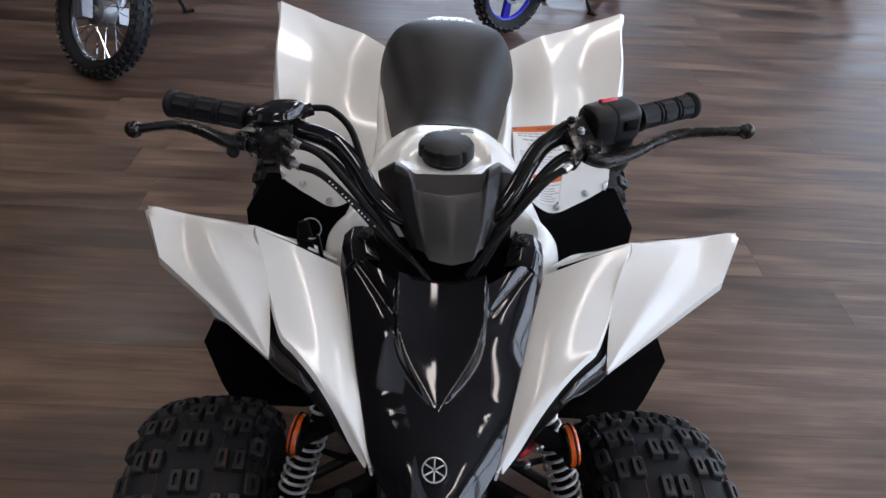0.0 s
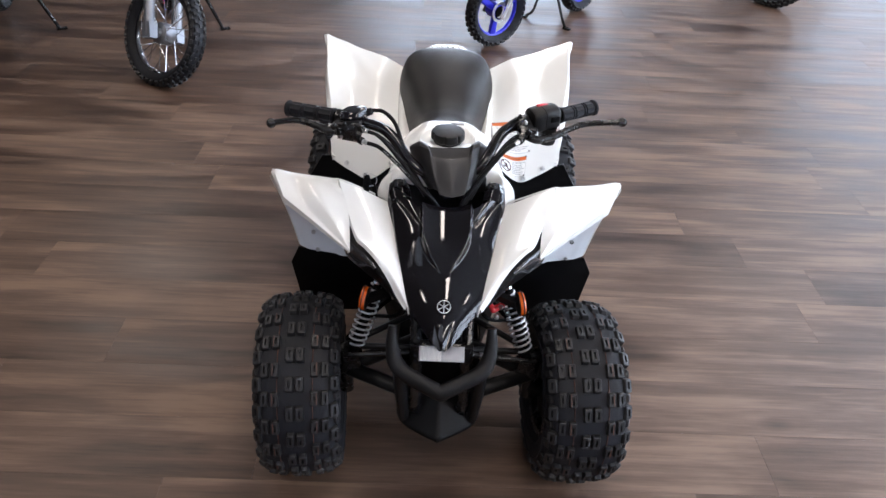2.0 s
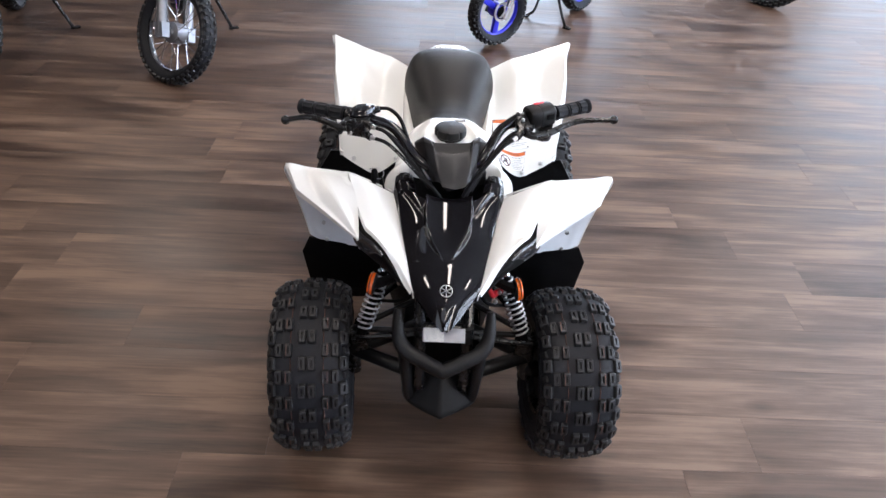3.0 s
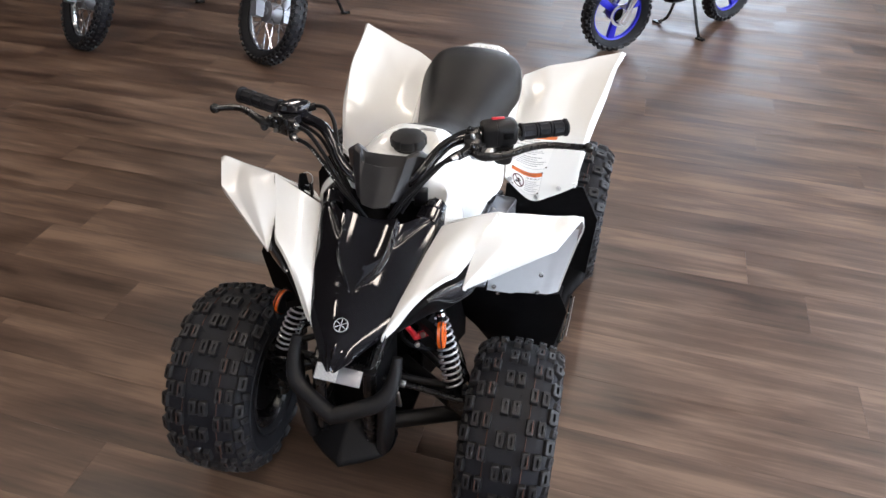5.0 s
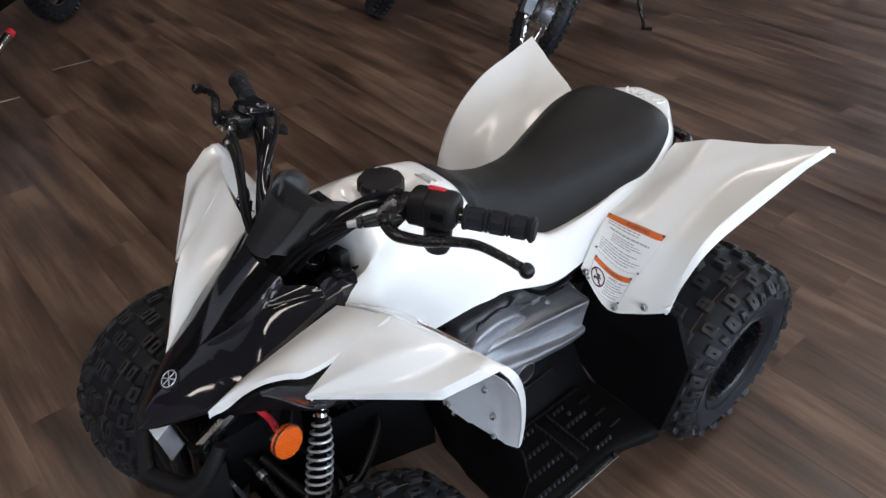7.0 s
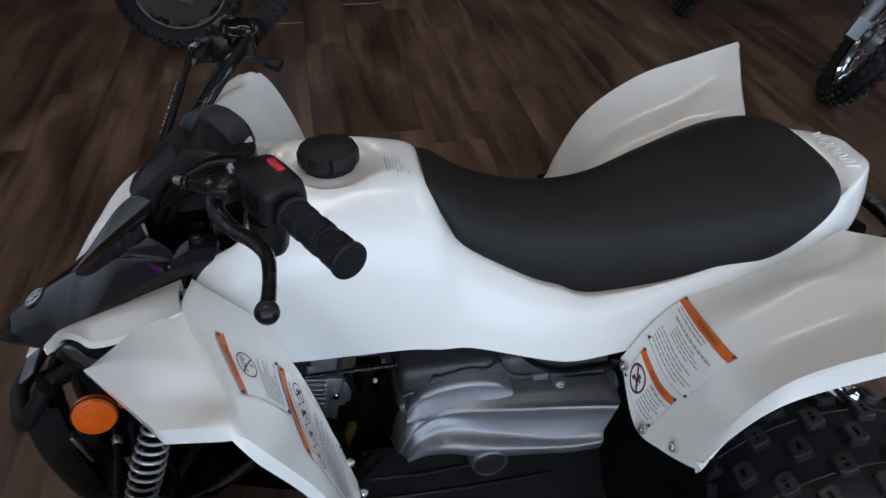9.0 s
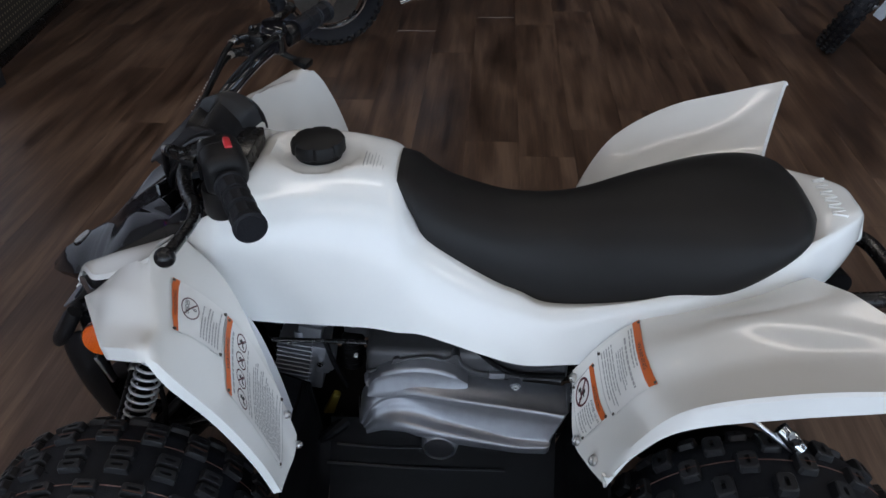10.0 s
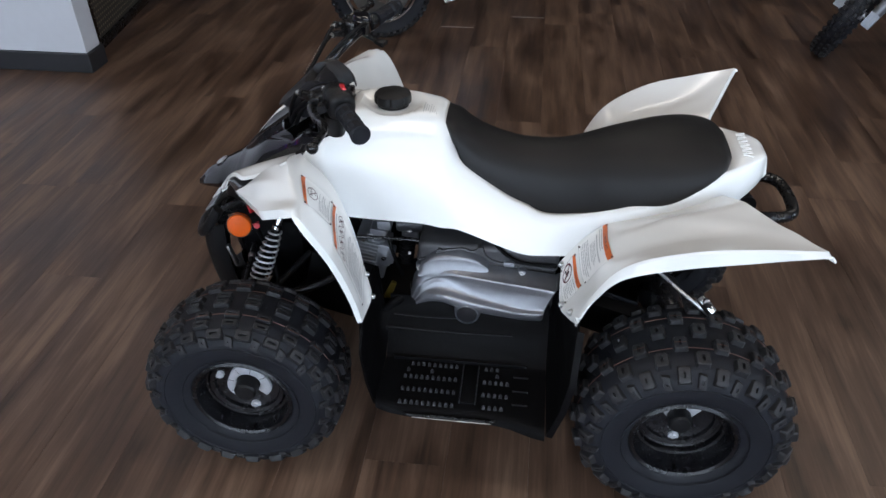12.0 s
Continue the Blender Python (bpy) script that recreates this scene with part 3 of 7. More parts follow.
for ob, s in zip(both("hood_bracket", ear, M_PIANO, hood, bevel=0.003, angle=12), (1, -1)):
    screw(hood, (0.094 * s, 0.149, 0.6600), (0, -0.1, 1), 0.006, M_BLACK)
bm = B()
half = skin([[(0, 0.090, 0.602), (0.050, 0.092, 0.602), (0.078, 0.106, 0.618), (0.084, 0.120, 0.636)],
             [(0, 0.150, 0.620), (0.050, 0.150, 0.621), (0.080, 0.150, 0.632), (0.088, 0.150, 0.652)],
             [(0, 0.196, 0.630), (0.048, 0.196, 0.632), (0.082, 0.194, 0.640), (0.089, 0.190, 0.646)],
             [(0, 0.212, 0.668), (0.046, 0.212, 0.668), (0.076, 0.208, 0.656), (0.087, 0.200, 0.646)]], 16, 12)
grid(bm, [[V(-p.x, p.y, p.z) for p in r[:0:-1]] + r for r in half])
solidify(bm, 0.003)
well = part("dash_well", bm, M_DARK, quad, "black tray below the handlebar")
bm = B()
box(bm, (0.066, 0.172, 0.652), (0.026, 0.020, 0.034), Matrix.Rotation(0.25, 3, "Z"))
part("relay_box", bm, M_BLACK, well, bevel=0.003)
bm = B()
tube(bm, [(0.030, 0.150, 0.634), (0.030, 0.150, 0.646)], [0.018, 0.017], 24)
part("round_cap", bm, M_PIANO, well, bevel=0.002)

# round emblem on the nose
e0 = V(0, -0.080, hood_height(-0.080, 0) - 0.0016)
en = V(0, -0.52, 0.854).normalized()
ex, ey = V(1, 0, 0), en.cross(V(1, 0, 0))
em = Matrix((ex, ey, en)).transposed().to_4x4()
em.translation = e0 + en * 0.001
bm = B()
disc(bm, e0 - en * 0.006, e0 + en * 0.0020, 0.0172, 0.0162, 36)
emblem = part("emblem_base", bm, M_PIANO, hood)
bm = B()
ring = [em @ V(0.0124 * math.cos(a), 0.0124 * math.sin(a), 0.0024) for a in (2 * math.pi * k / 40 for k in range(41))]
tube(bm, ring, 0.0009, 6)
for k in range(6):
    a = math.pi / 6 + k * math.pi / 3
    tube(bm, [em @ V(0.001 * math.cos(a), 0.001 * math.sin(a), 0.0026), em @ V(0.0112 * math.cos(a), 0.0112 * math.sin(a), 0.0026)], [0.0008, 0.0010], 6)
part("emblem_ring", bm, M_HUB, hood, "round chrome badge")

# matt black cover over the steering stem
VISOR = [
    [(0, 0.0705, 0.6785), (0.0235, 0.0750, 0.6820), (0.029, 0.084, 0.686), (0.036, 0.094, 0.683), (0.041, 0.108, 0.674), (0.042, 0.125, 0.664)],
    [(0, 0.091, 0.700), (0.028, 0.097, 0.700), (0.034, 0.101, 0.703), (0.046, 0.116, 0.702), (0.056, 0.138, 0.691), (0.058, 0.155, 0.676)],
    [(0, 0.111, 0.716), (0.032, 0.117, 0.717), (0.039, 0.122, 0.722), (0.055, 0.139, 0.724), (0.070, 0.164, 0.709), (0.070, 0.178, 0.690)],
    [(0, 0.129, 0.729), (0.036, 0.135, 0.732), (0.043, 0.143, 0.742), (0.060, 0.160, 0.742), (0.079, 0.184, 0.724), (0.076, 0.196, 0.700)],
    [(0, 0.143, 0.721), (0.037, 0.146, 0.722), (0.045, 0.156, 0.744), (0.060, 0.172, 0.744), (0.079, 0.192, 0.724), (0.075, 0.202, 0.700)],
    [(0, 0.160, 0.738), (0.037, 0.162, 0.738), (0.046, 0.166, 0.743), (0.060, 0.182, 0.742), (0.077, 0.198, 0.722), (0.073, 0.207, 0.699)],
    [(0, 0.170, 0.731), (0.037, 0.171, 0.731), (0.047, 0.178, 0.738), (0.060, 0.193, 0.736), (0.074, 0.205, 0.716), (0.071, 0.212, 0.697)],
    [(0, 0.184, 0.708), (0.034, 0.187, 0.710), (0.045, 0.197, 0.720), (0.056, 0.207, 0.722), (0.068, 0.213, 0.706), (0.065, 0.217, 0.692)],
    [(0, 0.188, 0.690), (0.034, 0.192, 0.690), (0.044, 0.202, 0.694), (0.053, 0.213, 0.700), (0.062, 0.217, 0.694), (0.061, 0.218, 0.686)],
]
bm = B()
rows = [[V(-x, y, z) for x, y, z in r[:0:-1]] + [V(*p) for p in r] for r in VISOR]
soft = skin(rows, 41, 61)
hard = [poly(r, 61) for r in rows]
hard = [[column[i] for column in (poly([r[j] for r in hard], 41) for j in range(61))] for i in range(41)]
grid(bm, [[a.lerp(b, 0.30) for a, b in zip(p, q)] for p, q in zip(hard, soft)])
solidify(bm, 0.003)
visor = part("handlebar_cover", bm, M_VISOR, quad, "matt black faceted handlebar cover", angle=22)
visor.matrix_basis = Matrix.Translation((0.002, 0.160, 0)) @ Matrix.Rotation(radians(4.4), 4, "Z") @ Matrix.Translation((0, -0.160, 0))


# front fenders: an inner wing beside the hood, an outer blade and a flap behind it
def wing_net():
    inner = even_spline([(0.067, -0.062, 0.506), (0.081, -0.010, 0.546), (0.099, 0.055, 0.585), (0.120, 0.128, 0.626)], 9)
    crest = even_spline([(0.071, -0.059, 0.511), (0.098, -0.022, 0.556), (0.128, 0.030, 0.593), (0.170, 0.134, 0.649)], 9)
    outer = even_spline([(0.073, -0.057, 0.508), (0.088, -0.043, 0.523), (0.113, -0.018, 0.560), (0.143, 0.010, 0.588), (0.166, 0.030, 0.598), (0.176, 0.042, 0.600), (0.197, 0.092, 0.627), (0.219, 0.145, 0.664)], 9)
    return skin([inner, crest, outer], 14, 24)


def wing(bm):
    net = wing_net()
    net = [[p + V(-0.002, 0, -0.014) for p in net[0]]] + net + [[p + V(0.001, -0.003, -0.008) for p in net[-1]]]
    grid(bm, net)
    solidify(bm, 0.003)
    return bm


FLAP = [
    [(0.124, 0.140, 0.628), (0.220, 0.147, 0.666), (0.286, 0.173, 0.658), (0.322, 0.192, 0.652), (0.363, 0.195, 0.661)],
    [(0.176, 0.206, 0.604), (0.236, 0.204, 0.617), (0.282, 0.210, 0.622), (0.326, 0.219, 0.618), (0.370, 0.225, 0.622)],
    [(0.213, 0.244, 0.556), (0.250, 0.243, 0.556), (0.285, 0.246, 0.556), (0.323, 0.252, 0.554), (0.360, 0.257, 0.552)],
    [(0.240, 0.272, 0.480), (0.265, 0.271, 0.478), (0.290, 0.272, 0.476), (0.320, 0.277, 0.472), (0.347, 0.280, 0.468)],
    [(0.258, 0.292, 0.412), (0.275, 0.294, 0.406), (0.290, 0.293, 0.401), (0.315, 0.291, 0.402), (0.337, 0.290, 0.401)],
]


def fender(bm):
    # slit edge, crease, hollow and outer rim, each from the tip to the back edge
    near = spline([(0.187, 0.028, 0.574), (0.190, 0.060, 0.600), (0.197, 0.095, 0.631), (0.220, 0.147, 0.666)], 22)
    crease = spline([(0.188, 0.027, 0.576), (0.222, 0.070, 0.613), (0.258, 0.117, 0.644), (0.286, 0.173, 0.658)], 22)
    hollow = spline([(0.188, 0.0265, 0.575), (0.244, 0.074, 0.603), (0.294, 0.122, 0.630), (0.322, 0.192, 0.652)], 22)
    rim = poly([(0.189, 0.026, 0.574), (0.260, 0.077, 0.603), (0.330, 0.127, 0.629), (0.363, 0.195, 0.660)], 22)
    low = poly([(0.189, 0.027, 0.569), (0.262, 0.081, 0.591), (0.334, 0.132, 0.614), (0.367, 0.196, 0.645)], 22)
    net = [[None] * 22 for _ in range(19)]
    for j in range(22):
        line = [near[j], crease[j], hollow[j], rim[j]]
        for i, (p, q) in enumerate(zip(poly(line, 19), spline(line, 19))):
            net[i][j] = p.lerp(q, 0.35)
    drop = skin(FLAP, 28, 25)
    for row, p in zip(net, drop[0][6:]):
        row[-1] = p.copy()
    corner = V(0.004, 0.001, -0.015)
    for i, r in enumerate(drop):
        back = V(0.0025, -0.013 + 0.004 * i / 27, -0.006 * (1 - i / 27))
        r.append(r[-1] + corner.lerp(back, min(1.0, i / 7)))
    low[-1] = drop[0][-1].copy()
    grid(bm, [[p + V(0.003, 0.005, -0.010) for p in net[0]]] + net + [low])
    grid(bm, drop)
    bmesh.ops.remove_doubles(bm, verts=bm.verts[:], dist=0.0006)
    crest = [p for p in drop[0][6:25]]
    soft = [v for v in bm.verts if min((v.co - p).length for p in crest) < 0.020 and not v.is_boundary]
    for _ in range(5):
        bmesh.ops.smooth_vert(bm, verts=soft, factor=0.5, use_axis_x=True, use_axis_y=True, use_axis_z=True)
    solidify(bm, 0.003)
    return bm


def liner(bm):
    rows = [[(0.186, 0.200, 0.598), (0.240, 0.202, 0.606), (0.290, 0.206, 0.612), (0.330, 0.212, 0.610), (0.363, 0.216, 0.612)],
            [(0.192, 0.236, 0.552), (0.240, 0.237, 0.552), (0.290, 0.240, 0.550), (0.328, 0.246, 0.549), (0.360, 0.251, 0.546)],
            [(0.192, 0.256, 0.470), (0.240, 0.260, 0.470), (0.285, 0.265, 0.469), (0.320, 0.270, 0.467), (0.348, 0.274, 0.464)],
            [(0.188, 0.266, 0.380), (0.235, 0.270, 0.380), (0.275, 0.276, 0.380), (0.312, 0.281, 0.388), (0.337, 0.285, 0.398)]]
    net = skin(rows, 22, 19)
    # the outer strip stands a step proud of the sheet
    grid(bm, [[p + V(0, -0.0020 * ease((i - 12.5) / 1.5), 0) for i, p in enumerate(r)] for r in net])
    solidify(bm, 0.0015)
    return bm


fender_front = both("front_fender", fender, M_WHITE, quad, "pearl white pointed front fender with a rear flap", angle=35)
for f, s in zip(fender_front, (1, -1)):
    for build, nm, mat, lab in ((wing, "wing", M_WHITE, ""), (liner, "flap_liner", M_LIT_UNDERSIDE, "white fender underside, lightened and blued as if lit")):
        b = build(B())
        part(nm, b if s > 0 else mirror(b), mat, f, lab, angle=30)
    for place, nrm in (((0.262, 0.287, 0.455), (-0.2, 1, 0.3)), ((0.272, 0.298, 0.410), (-0.2, 1, 0.2)), ((0.295, 0.273, 0.392), (0, -1, 0)), ((0.300, 0.262, 0.450), (0, -1, 0)), ((0.301, 0.240, 0.525), (0, -1, -0.2)), ((0.203, 0.262, 0.395), (0, -1, 0)), ((0.212, 0.266, 0.377), (0, -1, 0))):
        screw(f, (place[0] * s, place[1], place[2]), (nrm[0] * s, nrm[1], nrm[2]), 0.004)


# warning labels: films that follow the plastic, laid out in the label's own reading direction
M_SIGN = material("dark red sign print", (0.075, 0.010, 0.016), 0.45)


def label_place(net, c, s, t, lift, flip):
    """A place on a label; s runs along its lines, t down its page; c: its corners on the net, clockwise from the first."""
    u = (c[0][0] * (1 - s) + c[1][0] * s) * (1 - t) + (c[3][0] * (1 - s) + c[2][0] * s) * t
    v = (c[0][1] * (1 - s) + c[1][1] * s) * (1 - t) + (c[3][1] * (1 - s) + c[2][1] * s) * t
    u, v = max(0.0, min(1.0, u)), max(0.0, min(1.0, v))
    p = at_uv(net, u, v)
    du = at_uv(net, min(u + 0.01, 1), v) - at_uv(net, max(u - 0.01, 0), v)
    dv = at_uv(net, u, min(v + 0.01, 1)) - at_uv(net, u, max(v - 0.01, 0))
    return p + du.cross(dv).normalized() * lift * flip


class Label:
    def __init__(self, parent, net, corners, lift, flip, text):
        self.net, self.c, self.lift, self.flip = net, corners, lift, flip
        self.ob = self.field("warning_label", parent, M_LABEL, 0, 1, 0, 1, 0, text, 12)
        self.bars, self.marks, self.blots, self.rng = B(), B(), B(), random.Random(len(text))

    def at(self, s, t, up):
        return label_place(self.net, self.c, s, t, self.lift + up * 0.0004, self.flip)

    def quad(self, bm, s0, s1, t0, t1, up, n=2, m=1):
        grid(bm, [[self.at(s0 + (s1 - s0) * i / n, t0 + (t1 - t0) * j / m, up) for j in range(m + 1)] for i in range(n + 1)])

    def field(self, name, parent, mat, s0, s1, t0, t1, up, text="", n=8):
        bm = B()
        self.quad(bm, s0, s1, t0, t1, up, n, n)
        return part(name, bm, mat, parent, text)

    def lines(self, s0, s1, t0, t1, count, fill=0.42, short=0.6):
        """Small print as plain bars."""
        step = (t1 - t0) / count
        for k in range(count):
            a, end = s0, s0 + (s1 - s0) * self.rng.uniform(short, 1.0)
            while a < end - 0.012:
                b = min(end, a + self.rng.uniform(0.03, 0.10))
                self.quad(self.bars, a, b, t0 + k * step, t0 + (k + fill) * step, 1)
                a = b + 0.013

    def ring(self, s, t, rs, rt, width, slash=True):
        for a, b in (((1, 1 - width),)):
            grid(self.marks, [[self.at(s + rs * q * math.cos(x), t + rt * q * math.sin(x), 1) for q in (a, b)] for x in (2 * math.pi * k / 28 for k in range(29))])
        if slash:
            d = width * 0.42
            grid(self.marks, [[self.at(s + rs * (f + o), t + rt * (f - o), 1.5) for o in (-d, d)] for f in (x / 4 * 0.70 for x in range(-4, 5))])

    def figure(self, s, t, rs, rt):
        """A small pictogram inside a ring: plain blots."""
        for a, b, c, d in ((-0.45, 0.40, 0.10, 0.32), (-0.10, 0.22, -0.42, 0.10), (0.05, 0.42, -0.20, -0.02), (-0.50, -0.24, 0.30, 0.52), (0.20, 0.46, 0.30, 0.52)):
            self.quad(self.blots, s + rs * a, s + rs * b, t + rt * c, t + rt * d, 1)

    def words(self, body, s0, s1, t0, t1, mat, name="lettering"):
        """Real letters, fitted to a field of the label."""
        cu = bpy.data.curves.new("letters", "FONT")
        cu.body = body
        ob = bpy.data.objects.new("letters", cu)
        me = ob.to_mesh()
        w, h = max(v.co.x for v in me.vertices), max(v.co.y for v in me.vertices)
        bm = B()
        vs = [bm.verts.new(self.at(s0 + (s1 - s0) * v.co.x / w, t1 - (t1 - t0) * v.co.y / h, 2)) for v in me.vertices]
        for f in me.polygons:
            if len(set(f.vertices)) > 2:
                bm.faces.new([vs[i] for i in f.vertices])
        ob.to_mesh_clear()
        bpy.data.objects.remove(ob)
        bpy.data.curves.remove(cu)
        part(name, bm, mat, self.ob, smooth=False)

    def finish(self):
        e = 0.012
        for s0, s1, t0, t1 in ((0, 1, 0, e), (0, 1, 1 - e, 1), (0, e, 0, 1), (1 - e, 1, 0, 1)):
            self.quad(self.bars, s0, s1, t0, t1, 1, 8, 1)
        part("small_print", self.bars, M_PRINT, self.ob)
        part("round_sign", self.marks, M_SIGN, self.ob)
        if self.blots.verts:
            part("pictogram", self.blots, M_INK, self.ob)
        else:
            self.blots.free()
        for s, t in ((0.035, 0.03), (0.965, 0.03), (0.965, 0.97), (0.035, 0.97)):
            p, q = self.at(s, t, 0), self.at(s, t, 10)
            bm = B()
            disc(bm, p, p + (q - p).normalized() * 0.0012, 0.0023, 0.0018, 12)
            part("label_rivet", bm, M_EXHAUST, self.ob)


flap_net = skin(FLAP, 60, 40)
lab = Label(fender_front[0], flap_net, ((0.125, 0.662), (0.108, 0.275), (0.367, 0.175), (0.417, 0.55)), 0.0012, -1, "white age warning label with an orange bar")
lab.field("orange_bar", lab.ob, M_ORANGE, 0.0, 1.0, 0.0, 0.125, 1)
lab.words("WARNING", 0.30, 0.78, 0.035, 0.095, M_INK)
lab.ring(0.55, 0.36, 0.23, 0.17, 0.10)
lab.words("UNDER", 0.41, 0.71, 0.26, 0.335, M_INK)
lab.words("6", 0.52, 0.59, 0.39, 0.47, M_INK)
lab.lines(0.08, 0.92, 0.58, 0.95, 7)
lab.finish()
lab = Label(fender_front[0], flap_net, ((0.467, 0.762), (0.372, 0.180), (0.808, 0.010), (0.925, 0.775)), 0.0012, -1, "long white warning label with four round signs")
lab.field("orange_bar", lab.ob, M_ORANGE, 0.0, 1.0, 0.0, 0.075, 1)
lab.words("WARNING", 0.30, 0.72, 0.022, 0.058, M_INK)
lab.lines(0.08, 0.92, 0.10, 0.15, 1)
for k in range(4):
    lab.ring(0.14 + 0.24 * k, 0.235, 0.105, 0.072, 0.14, k > 0)
    lab.figure(0.14 + 0.24 * k, 0.235, 0.105, 0.072)
lab.lines(0.06, 0.94, 0.33, 0.40, 2)
lab.lines(0.06, 0.94, 0.43, 0.96, 17, 0.5, 0.7)
lab.finish()

M_CASE = material("dark grey engine casting", (0.075, 0.076, 0.08), 0.42, metal=0.5, spread=0.15, bump=0.0004, bump_scale=500)
M_LENS = material("dark smoked lens", (0.03, 0.03, 0.034), 0.06, coat=1.0, specular=0.6)
# headlamp pods under the wings
POD = [
    [(0.078, -0.044, 0.506), (0.108, -0.014, 0.548), (0.140, 0.015, 0.577), (0.174, 0.046, 0.590), (0.200, 0.088, 0.604)],
    [(0.086, -0.044, 0.504), (0.122, -0.017, 0.543), (0.154, 0.011, 0.566), (0.186, 0.040, 0.575), (0.206, 0.080, 0.588)],
    [(0.091, -0.036, 0.499), (0.130, 0.004, 0.516), (0.162, 0.038, 0.522), (0.192, 0.056, 0.540), (0.208, 0.080, 0.556)],
    [(0.088, -0.026, 0.496), (0.126, 0.018, 0.504), (0.158, 0.052, 0.502), (0.188, 0.072, 0.524), (0.204, 0.094, 0.536)],
    [(0.070, 0.010, 0.480), (0.112, 0.050, 0.492), (0.146, 0.082, 0.496), (0.172, 0.100, 0.512), (0.190, 0.112, 0.520)],
]
pod_net = skin(POD, 41, 41)


def pod(bm):
    grid(bm, [r[::2] for r in pod_net[::2]])
    solidify(bm, 0.003)
    return bm


def pod_lens():
    # a tapered window that follows the pod below the wing's edge
    rows = []
    for j in range(19):
        v = 0.36 + 0.58 * j / 18
        lo = 0.22 + 0.26 * ease((v - 0.36) / 0.22) * (1 - 0.45 * ease((v - 0.80) / 0.14))
        row = []
        for i in range(9):
            u = 0.16 + (lo - 0.16) * i / 8
            p = at_uv(pod_net, u, v)
            n = (at_uv(pod_net, u + 0.02, v) - at_uv(pod_net, u - 0.02, v)).cross(at_uv(pod_net, u, v + 0.02) - at_uv(pod_net, u, v - 0.02)).normalized()
            n = n if n.y < 0 else -n
            row.append(p + n * (0.0035 + 0.002 * math.sin(math.pi * i / 8)))
        rows.append(row)
    return rows


lens_rows = pod_lens()
for p, s in zip(both("headlamp_pod", pod, M_SATIN, quad, "matt black headlamp pod"), (1, -1)):
    b = B()
    grid(b, lens_rows)
    solidify(b, 0.002)
    part("lens", b if s > 0 else mirror(b), M_LENS, p, "gloss dark lens", angle=50)
    b = B()
    edge = [r[-1] for r in lens_rows]
    tube(b, edge, 0.0012, 6)
    tube(b, [r[-1].lerp(r[-3], 0.8) for r in lens_rows[2:]], 0.0007, 6)
    part("lens_trim", b if s > 0 else mirror(b), M_CASE, p, "thin grey lens edge")


# rear fenders
REAR = [
    [(0.142, 0.652, 0.430), (0.136, 0.690, 0.482), (0.130, 0.735, 0.516), (0.125, 0.800, 0.534), (0.122, 0.870, 0.558), (0.124, 0.930, 0.590)],
    [(0.211, 0.652, 0.376), (0.207, 0.691, 0.450), (0.206, 0.729, 0.526), (0.202, 0.800, 0.568), (0.196, 0.880, 0.597), (0.187, 0.951, 0.617)],
    [(0.266, 0.663, 0.392), (0.262, 0.694, 0.456), (0.264, 0.734, 0.528), (0.270, 0.815, 0.578), (0.276, 0.905, 0.606), (0.280, 0.990, 0.630)],
    [(0.317, 0.676, 0.420), (0.320, 0.704, 0.500), (0.328, 0.750, 0.566), (0.345, 0.838, 0.612), (0.356, 0.935, 0.634), (0.371, 1.030, 0.650)],
]
REAR_EDGE = [(0.325, 0.674, 0.420), (0.334, 0.699, 0.486), (0.345, 0.744, 0.548), (0.360, 0.836, 0.590), (0.369, 0.935, 0.617), (0.378, 1.037, 0.645)]


def rear_surface(sub, n):
    """The fender's net: smooth at its front, with flat panels and folds towards its tail."""
    lines = [spline(r, n) for r in REAR]
    flat = [[p.lerp(q, i / sub) for p, q in zip(a, b)] for a, b in zip(lines, lines[1:]) for i in range(sub)] + [lines[-1]]
    soft = skin(REAR, 3 * sub + 1, n)
    return [[p.lerp(q, 0.15 + 0.85 * ease((0.80 - p.y) / 0.06)) for p, q in zip(a, b)] for a, b in zip(flat, soft)]


rear_net = rear_surface(13, 60)


def rear_fender(bm):
    net = rear_surface(6, 44)
    edge = [p + V(-0.008, 0, -0.005) * ease((1.02 - p.y) / 0.05) + V(-0.007, 0.003, 0.016) * (max(0, 4 - i) / 4) ** 2 for i, p in enumerate(spline(REAR_EDGE, 44))]
    # rounded corner, then the flat outer lip
    last = net[-1]
    net[-1] = [p + V(-0.0015, 0, 0.0) for p in last]
    net += [[p + V(0.0022, 0, -0.0030) for p in last], edge]
    for r in net:
        r.append(r[-1] + V(0, 0.005, -0.007))
    grid(bm, net)
    for v in bm.verts:
        fold = (v.co.y - 0.76) / 0.25
        line = 0.150 + 0.16 * fold
        if fold > 0:
            v.co.z += 0.0022 * ease((0.035 - abs(v.co.x - line)) / 0.035) * ease(fold * 3)
    solidify(bm, 0.0035)
    return bm


fender_rear = both("rear_fender", rear_fender, M_WHITE, quad, "pearl white swept rear fender", angle=24)
fender_rear[1].location = (0.008, 0.002, -0.010)
for f, s in zip(fender_rear, (1, -1)):
    for u, v in ((0.06, 0.012), (0.42, 0.016), (0.75, 0.030)):
        p = at_uv(rear_net, u, v)
        screw(f, (p.x * s, p.y - 0.003, p.z + 0.006), (0.05 * s, -0.94, 0.34), 0.0055)
lab = Label(fender_rear[0], rear_net, ((0.0, 0.392), (0.617, 0.408), (0.533, 0.208), (0.033, 0.158)), 0.0010, 1, "white tyre warning label with an orange bar")
lab.field("orange_bar", lab.ob, M_ORANGE, 0.0, 1.0, 0.0, 0.15, 1)
lab.words("WARNING", 0.32, 0.72, 0.045, 0.11, M_INK)
